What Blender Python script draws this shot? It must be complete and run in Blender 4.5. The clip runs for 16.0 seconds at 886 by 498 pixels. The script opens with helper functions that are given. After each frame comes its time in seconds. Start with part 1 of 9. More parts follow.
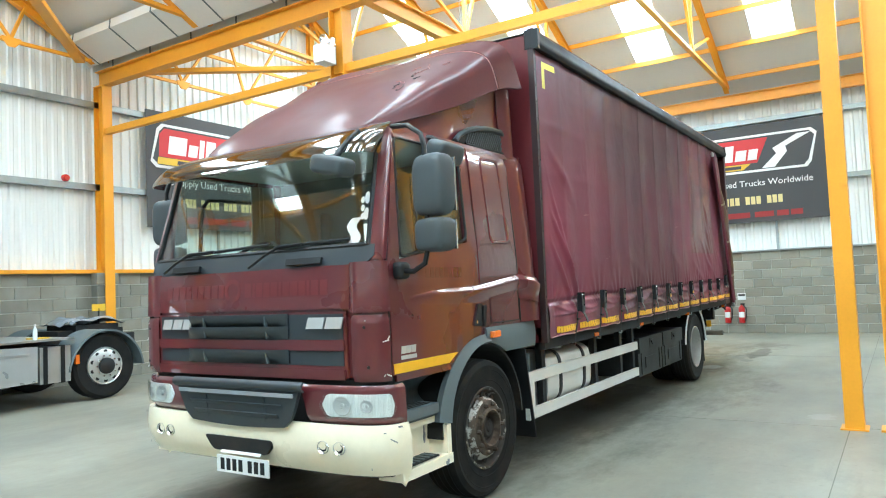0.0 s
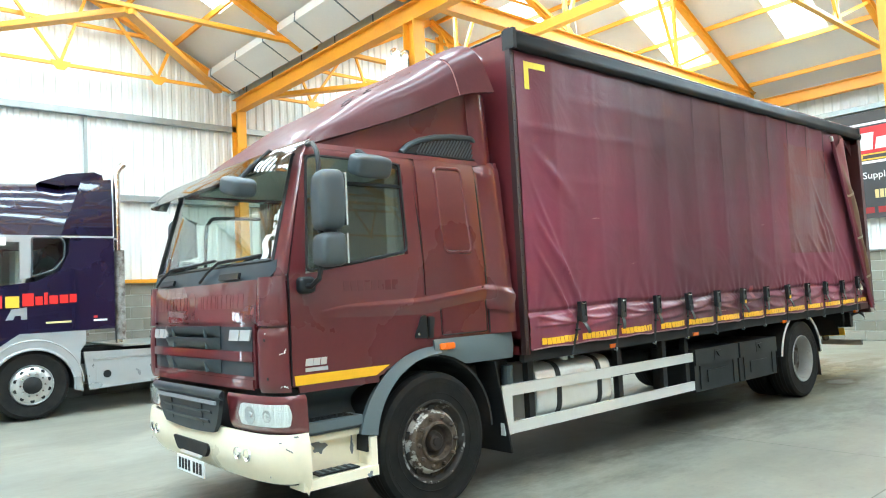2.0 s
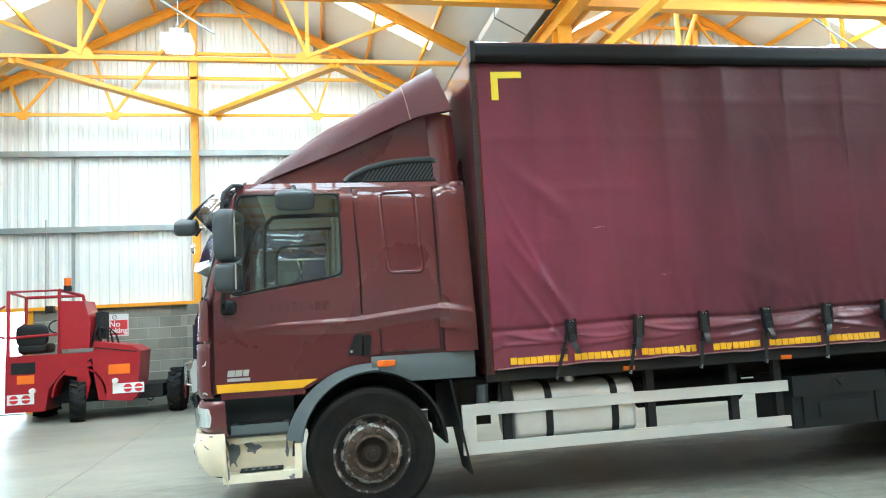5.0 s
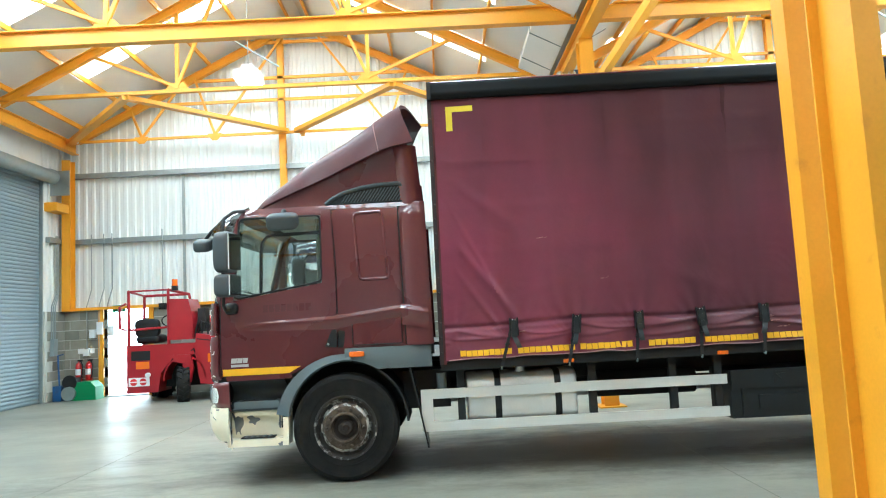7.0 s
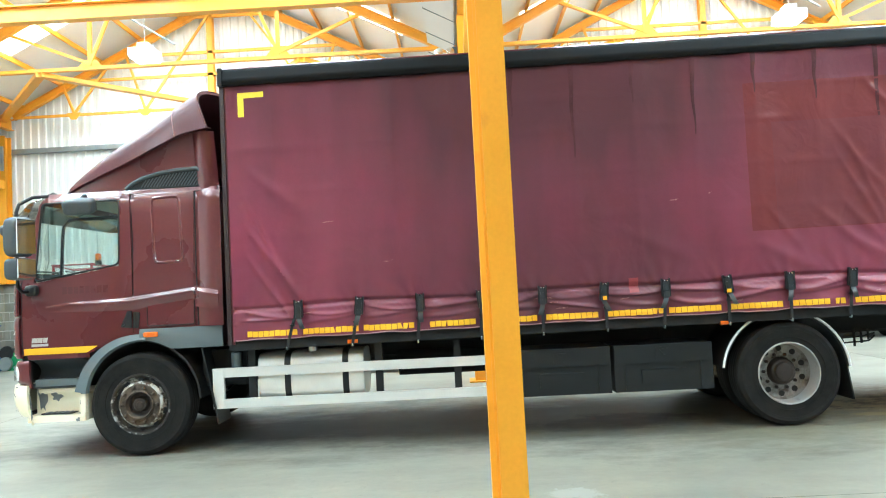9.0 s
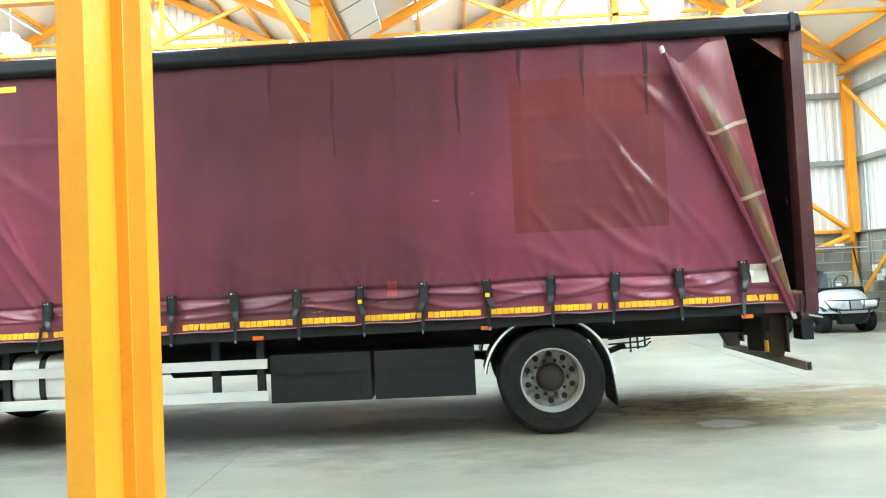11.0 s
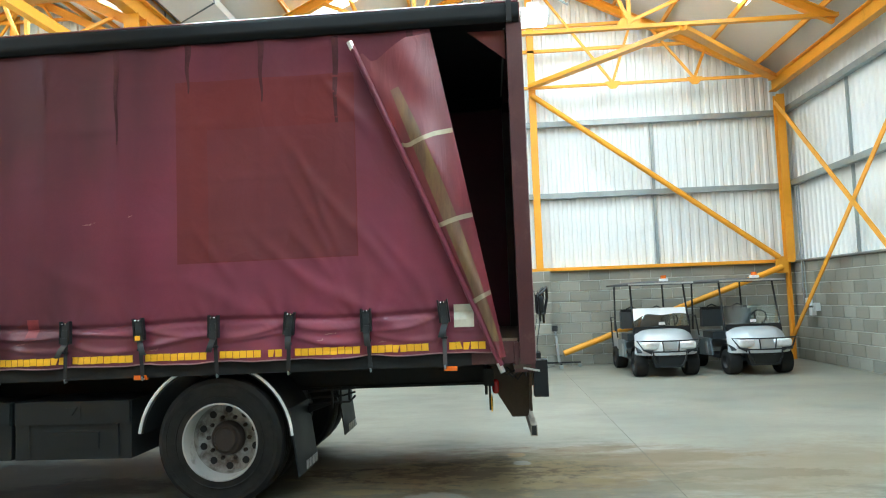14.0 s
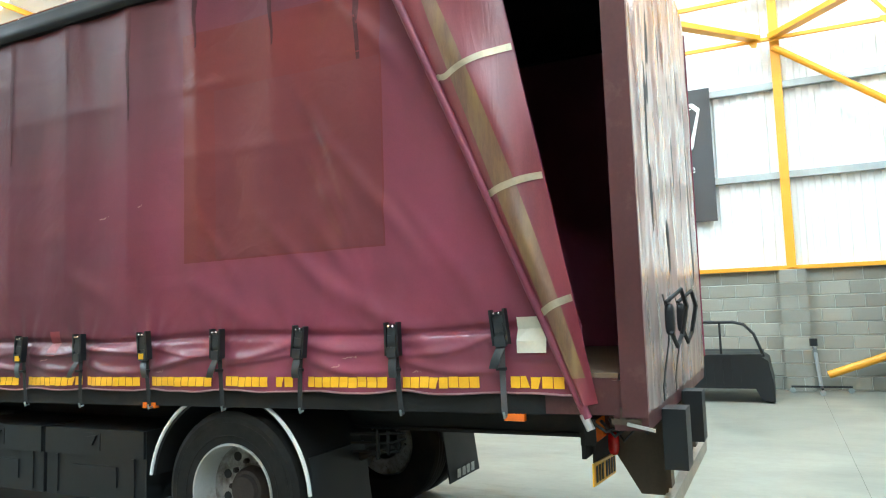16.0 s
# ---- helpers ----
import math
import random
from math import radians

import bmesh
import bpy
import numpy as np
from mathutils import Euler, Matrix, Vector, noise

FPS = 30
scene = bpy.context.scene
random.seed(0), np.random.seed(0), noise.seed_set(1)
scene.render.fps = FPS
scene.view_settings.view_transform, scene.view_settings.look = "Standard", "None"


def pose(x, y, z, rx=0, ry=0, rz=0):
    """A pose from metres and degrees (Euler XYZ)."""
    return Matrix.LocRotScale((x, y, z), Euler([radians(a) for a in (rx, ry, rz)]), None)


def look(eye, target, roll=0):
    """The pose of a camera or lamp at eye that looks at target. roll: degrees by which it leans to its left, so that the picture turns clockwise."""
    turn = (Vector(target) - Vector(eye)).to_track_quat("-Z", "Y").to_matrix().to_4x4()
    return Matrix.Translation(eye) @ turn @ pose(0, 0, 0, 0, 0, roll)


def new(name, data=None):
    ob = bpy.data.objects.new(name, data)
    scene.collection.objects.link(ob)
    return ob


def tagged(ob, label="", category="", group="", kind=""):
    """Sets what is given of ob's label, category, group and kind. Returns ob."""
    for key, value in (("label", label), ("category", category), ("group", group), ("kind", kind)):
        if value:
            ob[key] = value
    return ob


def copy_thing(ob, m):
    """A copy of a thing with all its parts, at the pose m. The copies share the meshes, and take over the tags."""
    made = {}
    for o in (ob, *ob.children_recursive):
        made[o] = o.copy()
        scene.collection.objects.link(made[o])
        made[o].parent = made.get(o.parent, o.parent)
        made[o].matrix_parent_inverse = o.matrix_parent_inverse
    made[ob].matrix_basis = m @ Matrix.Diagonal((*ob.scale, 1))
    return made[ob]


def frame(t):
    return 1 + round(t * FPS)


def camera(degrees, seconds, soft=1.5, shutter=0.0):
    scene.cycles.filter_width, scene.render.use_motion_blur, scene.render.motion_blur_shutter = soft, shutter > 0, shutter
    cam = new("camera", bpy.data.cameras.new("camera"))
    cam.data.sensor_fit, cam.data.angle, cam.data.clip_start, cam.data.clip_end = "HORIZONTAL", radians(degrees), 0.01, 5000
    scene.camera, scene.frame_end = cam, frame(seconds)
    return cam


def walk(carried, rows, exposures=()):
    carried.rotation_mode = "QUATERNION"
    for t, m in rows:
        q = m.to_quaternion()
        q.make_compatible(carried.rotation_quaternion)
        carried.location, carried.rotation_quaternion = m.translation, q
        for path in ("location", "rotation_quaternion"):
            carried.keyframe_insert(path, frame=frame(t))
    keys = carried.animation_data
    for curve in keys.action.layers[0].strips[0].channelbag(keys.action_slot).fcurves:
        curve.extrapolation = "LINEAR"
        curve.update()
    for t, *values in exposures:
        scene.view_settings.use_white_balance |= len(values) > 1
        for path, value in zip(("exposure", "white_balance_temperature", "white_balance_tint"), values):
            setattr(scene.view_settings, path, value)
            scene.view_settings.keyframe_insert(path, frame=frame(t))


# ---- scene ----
cam = camera(64.0, 16.0, soft=1.1)
METRES, EYE, TILT, LEAN, TURN = 17.3, 1.56, 0.0, 0.0, 32.8
EXPOSURES = ((0.0, -0.12, 5200, -5), (2.5, 0.28, 5200, -5), (3.5, 0.32, 5200, -5), (4.0, 0.25, 5200, -5), (5.0, -0.02, 5200, -5), (7.5, -0.09, 5200, -5), (9.0, 0.42, 5200, -5), (11.5, 0.57, 5200, -5), (12.5, 0.4, 5200, -5), (13.5, -0.1, 5200, -5), (14.0, -0.22, 5200, -5), (14.5, -0.28, 5200, -5), (15.5, 0.05, 5200, -5), (16.0, 0.20, 5200, -5))
ROWS = [
    (0.0, 0.0, 0.0, 0.0, 0.13, 2.96, 2.46),
    (0.5, 0.0293, -0.0036, 0.0003, 1.73, 3.36, 2.5),
    (1.0, 0.0534, -0.0029, -0.0012, 4.44, 3.41, 2.47),
    (1.5, 0.0783, 0.0083, -0.0017, 9.74, 3.36, 2.61),
    (2.0, 0.1069, 0.0176, -0.0001, 16.37, 3.71, 2.83),
    (2.5, 0.1333, 0.0359, -0.002, 21.92, 3.8, 2.92),
    (3.0, 0.1603, 0.056, -0.0029, 26.64, 3.9, 3.01),
    (3.5, 0.1844, 0.0754, -0.0024, 32.64, 4.17, 3.05),
    (4.0, 0.2124, 0.0961, -0.0014, 38.03, 4.72, 3.11),
    (4.5, 0.2438, 0.1014, -0.0009, 42.62, 5.37, 3.08),
    (5.0, 0.2722, 0.1098, -0.0033, 46.46, 5.57, 3.0),
    (7.5, 0.3959, 0.1593, -0.0046, 58.15, 5.03, 2.99),
    (8.0, 0.4153, 0.1859, -0.004, 58.29, 4.17, 3.05),
    (8.5, 0.4361, 0.2121, -0.002, 58.39, 3.65, 3.01),
    (9.0, 0.4521, 0.2437, -0.0027, 58.55, 2.92, 2.94),
    (11.5, 0.525, 0.3931, -0.0012, 58.66, 2.09, 2.65),
    (12.0, 0.5365, 0.4221, -0.0005, 58.66, 2.47, 2.56),
    (12.5, 0.5439, 0.4508, -0.0018, 58.7, 2.98, 2.41),
    (13.0, 0.5472, 0.4831, -0.0012, 58.73, 3.31, 2.3),
    (13.5, 0.5503, 0.5144, -0.0004, 59.28, 3.78, 2.22),
    (14.0, 0.5432, 0.5461, -0.002, 61.17, 4.17, 2.07),
    (14.5, 0.534, 0.5787, -0.0033, 65.69, 4.73, 2.08),
    (15.0, 0.5175, 0.6059, -0.0041, 72.61, 5.16, 2.06),
    (15.5, 0.4949, 0.6314, -0.0036, 76.03, 5.08, 1.95),
    (16.0, 0.4681, 0.653, -0.0022, 82.53, 5.22, 1.93),
]
walk(cam, [(t, pose(0, 0, EYE, TILT, LEAN, TURN) @ pose(METRES * x, METRES * y, METRES * z, 90 + pitch, roll, yaw)) for t, x, y, z, yaw, pitch, roll in ROWS], EXPOSURES)

# ---- world, daylight and exposure ----
world = bpy.data.worlds.new("overcast_sky")
scene.world = world
world.use_nodes = True
wn = world.node_tree
sky = wn.nodes.new("ShaderNodeTexSky")
sky.sky_type, sky.sun_disc = "NISHITA", False
sky.sun_elevation, sky.sun_rotation = radians(48), radians(200)
wn.links.new(sky.outputs[0], wn.nodes["Background"].inputs[0])
wn.nodes["Background"].inputs[1].default_value = 0.12
sun = new("sun", bpy.data.lights.new("sun", "SUN"))
sun.data.energy, sun.data.angle, sun.data.color = 1.0, radians(12), (1.0, 0.96, 0.9)
sun.matrix_basis = look((0, 0, 40), (8, 14, 0))
SKYLIGHT_POWER = 165.0
LAMP_POWER = 60.0


# ---- small tools ----
def nodes_of(name):
    m = bpy.data.materials.new(name)
    m.use_nodes = True
    return m, m.node_tree, m.node_tree.nodes["Principled BSDF"]


def pbr(name, col, rough=0.5, metal=0.0, var=0.12, scale=2.0, fine=60.0, bump=0.05, coat=0.0, dirt=None, dirt_at=0.62, dirt_soft=0.12, dirt_scale=3.0, stretch=(1, 1, 1), spec=0.5, coat_rough=0.06, crease=0.0, crease_scale=5.0):
    """A surface with a broad and a fine variation of colour, roughness and relief, and optional stains."""
    m, nt, b = nodes_of(name)
    n, ln = nt.nodes, nt.links
    tc = n.new("ShaderNodeTexCoord")
    mp = n.new("ShaderNodeMapping")
    mp.inputs["Scale"].default_value = stretch
    ln.new(tc.outputs["Object"], mp.inputs[0])
    big, small = n.new("ShaderNodeTexNoise"), n.new("ShaderNodeTexNoise")
    big.inputs["Scale"].default_value, big.inputs["Detail"].default_value = scale, 5
    small.inputs["Scale"].default_value, small.inputs["Detail"].default_value = fine, 3
    ln.new(mp.outputs[0], big.inputs["Vector"])
    ln.new(mp.outputs[0], small.inputs["Vector"])
    mix = n.new("ShaderNodeMath")
    mix.operation = "MULTIPLY_ADD"
    ln.new(small.outputs[0], mix.inputs[0])
    mix.inputs[1].default_value = 0.4
    ln.new(big.outputs[0], mix.inputs[2])
    ramp = n.new("ShaderNodeMapRange")
    ramp.inputs["From Min"].default_value, ramp.inputs["From Max"].default_value = 0.4, 1.0
    ramp.inputs["To Min"].default_value, ramp.inputs["To Max"].default_value = 1 - var, 1 + var
    ln.new(mix.outputs[0], ramp.inputs[0])
    tone = n.new("ShaderNodeVectorMath")
    tone.operation = "SCALE"
    tone.inputs[0].default_value = col[:3]
    ln.new(ramp.outputs[0], tone.inputs["Scale"])
    out = tone.outputs[0]
    if dirt:
        st = n.new("ShaderNodeTexNoise")
        st.inputs["Scale"].default_value, st.inputs["Detail"].default_value = dirt_scale, 8
        st.inputs["Roughness"].default_value = 0.65
        ln.new(mp.outputs[0], st.inputs["Vector"])
        r2 = n.new("ShaderNodeMapRange")
        r2.inputs["From Min"].default_value, r2.inputs["From Max"].default_value = dirt_at - dirt_soft, dirt_at + dirt_soft
        ln.new(st.outputs[0], r2.inputs[0])
        mc = n.new("ShaderNodeMix")
        mc.data_type = "RGBA"
        ln.new(r2.outputs[0], mc.inputs["Factor"])
        ln.new(out, mc.inputs["A"])
        mc.inputs["B"].default_value = (*dirt[:3], 1)
        out = mc.outputs["Result"]
    ln.new(out, b.inputs["Base Color"])
    rr = n.new("ShaderNodeMapRange")
    rr.inputs["From Min"].default_value, rr.inputs["From Max"].default_value = 0.3, 0.7
    rr.inputs["To Min"].default_value, rr.inputs["To Max"].default_value = max(rough - 0.08, 0.02), min(rough + 0.08, 1)
    ln.new(big.outputs[0], rr.inputs[0])
    ln.new(rr.outputs[0], b.inputs["Roughness"])
    b.inputs["Metallic"].default_value = metal
    b.inputs["Coat Weight"].default_value = coat
    b.inputs["Specular IOR Level"].default_value = spec
    b.inputs["Coat Roughness"].default_value = coat_rough
    if bump:
        bp = n.new("ShaderNodeBump")
        bp.inputs["Strength"].default_value, bp.inputs["Distance"].default_value = bump, 0.01
        ln.new(mix.outputs[0], bp.inputs["Height"])
        ln.new(bp.outputs[0], b.inputs["Normal"])
        if crease:
            cr, fold, b2 = n.new("ShaderNodeTexNoise"), n.new("ShaderNodeMath"), n.new("ShaderNodeBump")
            cr.inputs["Scale"].default_value, cr.inputs["Detail"].default_value, cr.inputs["Distortion"].default_value = crease_scale, 3, 0.8
            ln.new(mp.outputs[0], cr.inputs["Vector"])
            fold.operation = "PINGPONG"
            fold.inputs[1].default_value = 0.09
            ln.new(cr.outputs[0], fold.inputs[0])
            b2.inputs["Strength"].default_value, b2.inputs["Distance"].default_value = crease, 0.05
            ln.new(fold.outputs[0], b2.inputs["Height"])
            ln.new(bp.outputs[0], b2.inputs["Normal"])
            ln.new(b2.outputs[0], b.inputs["Normal"])
    return m


def glow(name, col, strength):
    m, nt, b = nodes_of(name)
    b.inputs["Base Color"].default_value = (*col, 1)
    b.inputs["Emission Color"].default_value = (*col, 1)
    b.inputs["Emission Strength"].default_value = strength
    return m


def glass(name, col=(0.9, 0.95, 0.93), rough=0.0, gloss=0.03):
    """A thin pane: mostly clear, with a mirror coat that grows at grazing angles."""
    m, nt, b = nodes_of(name)
    n, ln = nt.nodes, nt.links
    tr, gl, mx, fr, pw = (n.new(k) for k in ("ShaderNodeBsdfTransparent", "ShaderNodeBsdfGlossy", "ShaderNodeMixShader", "ShaderNodeLayerWeight", "ShaderNodeMath"))
    tr.inputs[0].default_value = (*col, 1)
    gl.inputs["Roughness"].default_value = rough
    fr.inputs[0].default_value = 0.5
    pw.operation = "POWER"
    pw.inputs[1].default_value = 5.0
    ln.new(fr.outputs["Facing"], pw.inputs[0])
    ad = n.new("ShaderNodeMath")
    ad.operation = "MULTIPLY_ADD"
    ad.inputs[1].default_value, ad.inputs[2].default_value = 0.8, gloss
    ln.new(pw.outputs[0], ad.inputs[0])
    ln.new(ad.outputs[0], mx.inputs[0])
    ln.new(tr.outputs[0], mx.inputs[1])
    ln.new(gl.outputs[0], mx.inputs[2])
    ln.new(mx.outputs[0], n["Material Output"].inputs[0])
    return m


def thing(name, label, category, group="", kind=""):
    return tagged(new(name), label, category, group, kind)


def part(name, bm, material, parent=None, label="", smooth=False, bevel=0.0, segs=2):
    """Links a bmesh as one mesh object under a thing or a part."""
    me = bpy.data.meshes.new(name)
    if bevel:
        bmesh.ops.bevel(bm, geom=[e for e in bm.edges if len(e.link_faces) == 2 and e.calc_face_angle(0) > 0.5], offset=bevel, segments=segs, affect="EDGES", profile=0.6, clamp_overlap=True)
    bmesh.ops.recalc_face_normals(bm, faces=bm.faces)
    bm.to_mesh(me)
    bm.free()
    if smooth:
        for p in me.polygons:
            p.use_smooth = True
        me.set_sharp_from_angle(angle=radians(38))
    me.materials.append(material)
    ob = new(name, me)
    if parent:
        ob.parent = parent
    if label:
        ob["label"] = label
    return ob


def struct(name, bm, material, label="", **kw):
    return tagged(part(name, bm, material, None, **kw), label, name.split(".")[0].replace("_", " "), "", "structure")


def B():
    return bmesh.new()


def box(bm, x0, x1, y0, y1, z0, z1, m=None):
    vs = [bm.verts.new((x, y, z)) for z in (z0, z1) for x, y in ((x0, y0), (x1, y0), (x1, y1), (x0, y1))]
    fs = [bm.faces.new([vs[i] for i in q]) for q in ((3, 2, 1, 0), (4, 5, 6, 7), (0, 1, 5, 4), (1, 2, 6, 5), (2, 3, 7, 6), (3, 0, 4, 7))]
    if m:
        for v in vs:
            v.co = m @ v.co
    return bm


def Bx(*a, m=None):
    return box(B(), *a, m=m)


def tube(bm, pts, r, n=10, closed=False):
    """A round bar along a line of points."""
    pts = [Vector(p) for p in pts]
    rings, up = [], None
    for i, p in enumerate(pts):
        a = pts[(i - 1) % len(pts)] if closed or i else p
        b = pts[(i + 1) % len(pts)] if closed or i < len(pts) - 1 else p
        d = (b - a).normalized()
        if up is None:
            up = d.orthogonal().normalized()
        up = (up - d * up.dot(d)).normalized()
        s = d.cross(up)
        rings.append([bm.verts.new(p + (up * math.cos(k * math.tau / n) + s * math.sin(k * math.tau / n)) * r) for k in range(n)])
    m = len(rings)
    for i in range(m if closed else m - 1):
        for k in range(n):
            bm.faces.new((rings[i][k], rings[i][(k + 1) % n], rings[(i + 1) % m][(k + 1) % n], rings[(i + 1) % m][k]))
    if not closed:
        bm.faces.new(rings[0][::-1])
        bm.faces.new(rings[-1])
    return bm


def bar(bm, a, b, w, h, roll=0.0):
    """A square bar from a to b, w wide and h high."""
    a, b = Vector(a), Vector(b)
    d = b - a
    q = d.to_track_quat("Y", "Z").to_matrix().to_4x4()
    return box(bm, -w / 2, w / 2, 0, d.length, -h / 2, h / 2, Matrix.Translation(a) @ q @ Matrix.Rotation(roll, 4, "Y"))


def ibeam(bm, a, b, w, h, tf=0.018, tw=0.012, roll=0.0):
    """A rolled steel I section from a to b."""
    a, b = Vector(a), Vector(b)
    d = b - a
    m = Matrix.Translation(a) @ d.to_track_quat("Y", "Z").to_matrix().to_4x4() @ Matrix.Rotation(roll, 4, "Y")
    o = [(-w, -h), (w, -h), (w, -h + 2 * tf), (tw, -h + 2 * tf), (tw, h - 2 * tf), (w, h - 2 * tf), (w, h), (-w, h), (-w, h - 2 * tf), (-tw, h - 2 * tf), (-tw, -h + 2 * tf), (-w, -h + 2 * tf)]
    r = [[bm.verts.new(m @ Vector((x / 2, y, z / 2))) for x, z in o] for y in (0, d.length)]
    for k in range(12):
        bm.faces.new((r[0][k], r[0][(k + 1) % 12], r[1][(k + 1) % 12], r[1][k]))
    bm.faces.new(r[0][::-1])
    bm.faces.new(r[1])
    return bm


def lathe(bm, prof, n=32, m=None):
    """Turns a profile of (radius, along) round the x axis."""
    rings = []
    for r, x in prof:
        ring = [bm.verts.new((x, r * math.cos(k * math.tau / n), r * math.sin(k * math.tau / n))) for k in range(n)]
        rings.append(ring)
    for a, b in zip(rings, rings[1:]):
        for k in range(n):
            bm.faces.new((a[k], a[(k + 1) % n], b[(k + 1) % n], b[k]))
    if m:
        for ring in rings:
            for v in ring:
                v.co = m @ v.co
    return bm


def prism(bm, outline, axis, a, b):
    """A flat outline pushed from a to b along an axis; outline points are the other two coordinates in order."""
    def at(p, s):
        return {"x": (s, p[0], p[1]), "y": (p[0], s, p[1]), "z": (p[0], p[1], s)}[axis]
    r = [[bm.verts.new(at(p, s)) for p in outline] for s in (a, b)]
    n = len(outline)
    for k in range(n):
        bm.faces.new((r[0][k], r[0][(k + 1) % n], r[1][(k + 1) % n], r[1][k]))
    bm.faces.new(r[0][::-1])
    bm.faces.new(r[1])
    return bm


def sheet(fn, nu, nv, thick=0.0):
    """A grid of points fn(u, v), u and v from 0 to 1, with a thickness along its normals where given."""
    bm = B()
    g = [[bm.verts.new(fn(i / nu, j / nv)) for j in range(nv + 1)] for i in range(nu + 1)]
    for i in range(nu):
        for j in range(nv):
            bm.faces.new((g[i][j], g[i + 1][j], g[i + 1][j + 1], g[i][j + 1]))
    if thick:
        bmesh.ops.recalc_face_normals(bm, faces=bm.faces)
        bmesh.ops.solidify(bm, geom=bm.faces[:], thickness=thick)
    return bm


def words(text, size, m, material, parent, name="lettering", label="", depth=0.002, align="LEFT", bold=0.0):
    """Raised lettering, as a mesh, reading along the local x axis."""
    cu = bpy.data.curves.new("letters", "FONT")
    cu.body, cu.size, cu.extrude, cu.align_x, cu.offset, cu.resolution_u = text, size, depth, align, bold, 3
    tmp = bpy.data.objects.new("letters", cu)
    scene.collection.objects.link(tmp)
    me = bpy.data.meshes.new_from_object(tmp.evaluated_get(bpy.context.evaluated_depsgraph_get()))
    bpy.data.objects.remove(tmp)
    me.transform(m)
    me.materials.clear()
    me.materials.append(material)
    ob = new(name, me)
    ob.parent = parent
    if label:
        ob["label"] = label
    return ob


# ---- materials ----
M_ORANGE = pbr("orange_steel_paint", (0.78, 0.355, 0.013), 0.42, var=0.10, scale=1.5, fine=40, bump=0.04, dirt=(0.52, 0.21, 0.02), dirt_at=0.72)
M_GALV = pbr("galvanised_steel", (0.36, 0.40, 0.40), 0.45, 0.7, var=0.15, scale=5, fine=90)
M_CLAD = pbr("white_wall_sheeting", (0.78, 0.80, 0.78), 0.45, var=0.05, scale=0.6, fine=20, bump=0.02, dirt=(0.62, 0.63, 0.58), dirt_at=0.74, dirt_scale=1.2)
M_ROOF = pbr("white_roof_lining", (0.72, 0.72, 0.69), 0.6, var=0.05, scale=0.7, fine=20, bump=0.03)
M_BLOCK = pbr("grey_concrete_block", (0.285, 0.28, 0.235), 0.9, var=0.24, scale=3, fine=120, bump=0.4, dirt=(0.20, 0.185, 0.14), dirt_at=0.60, dirt_scale=0.9, dirt_soft=0.2)


def vary_blocks(m):
    """Gives every block a tone of its own."""
    n, ln, b = m.node_tree.nodes, m.node_tree.links, m.node_tree.nodes["Principled BSDF"]
    one, two, add, rng, mul = n.new("ShaderNodeObjectInfo"), n.new("ShaderNodeNewGeometry"), n.new("ShaderNodeMath"), n.new("ShaderNodeMapRange"), n.new("ShaderNodeVectorMath")
    add.operation, mul.operation = "ADD", "SCALE"
    ln.new(one.outputs["Random"], add.inputs[0])
    ln.new(two.outputs["Random Per Island"], add.inputs[1])
    wrap = n.new("ShaderNodeMath")
    wrap.operation = "FRACT"
    ln.new(add.outputs[0], wrap.inputs[0])
    ln.new(wrap.outputs[0], rng.inputs[0])
    rng.inputs["To Min"].default_value, rng.inputs["To Max"].default_value = 0.78, 1.2
    ln.new(b.inputs["Base Color"].links[0].from_socket, mul.inputs[0])
    ln.new(rng.outputs[0], mul.inputs["Scale"])
    ln.new(mul.outputs[0], b.inputs["Base Color"])


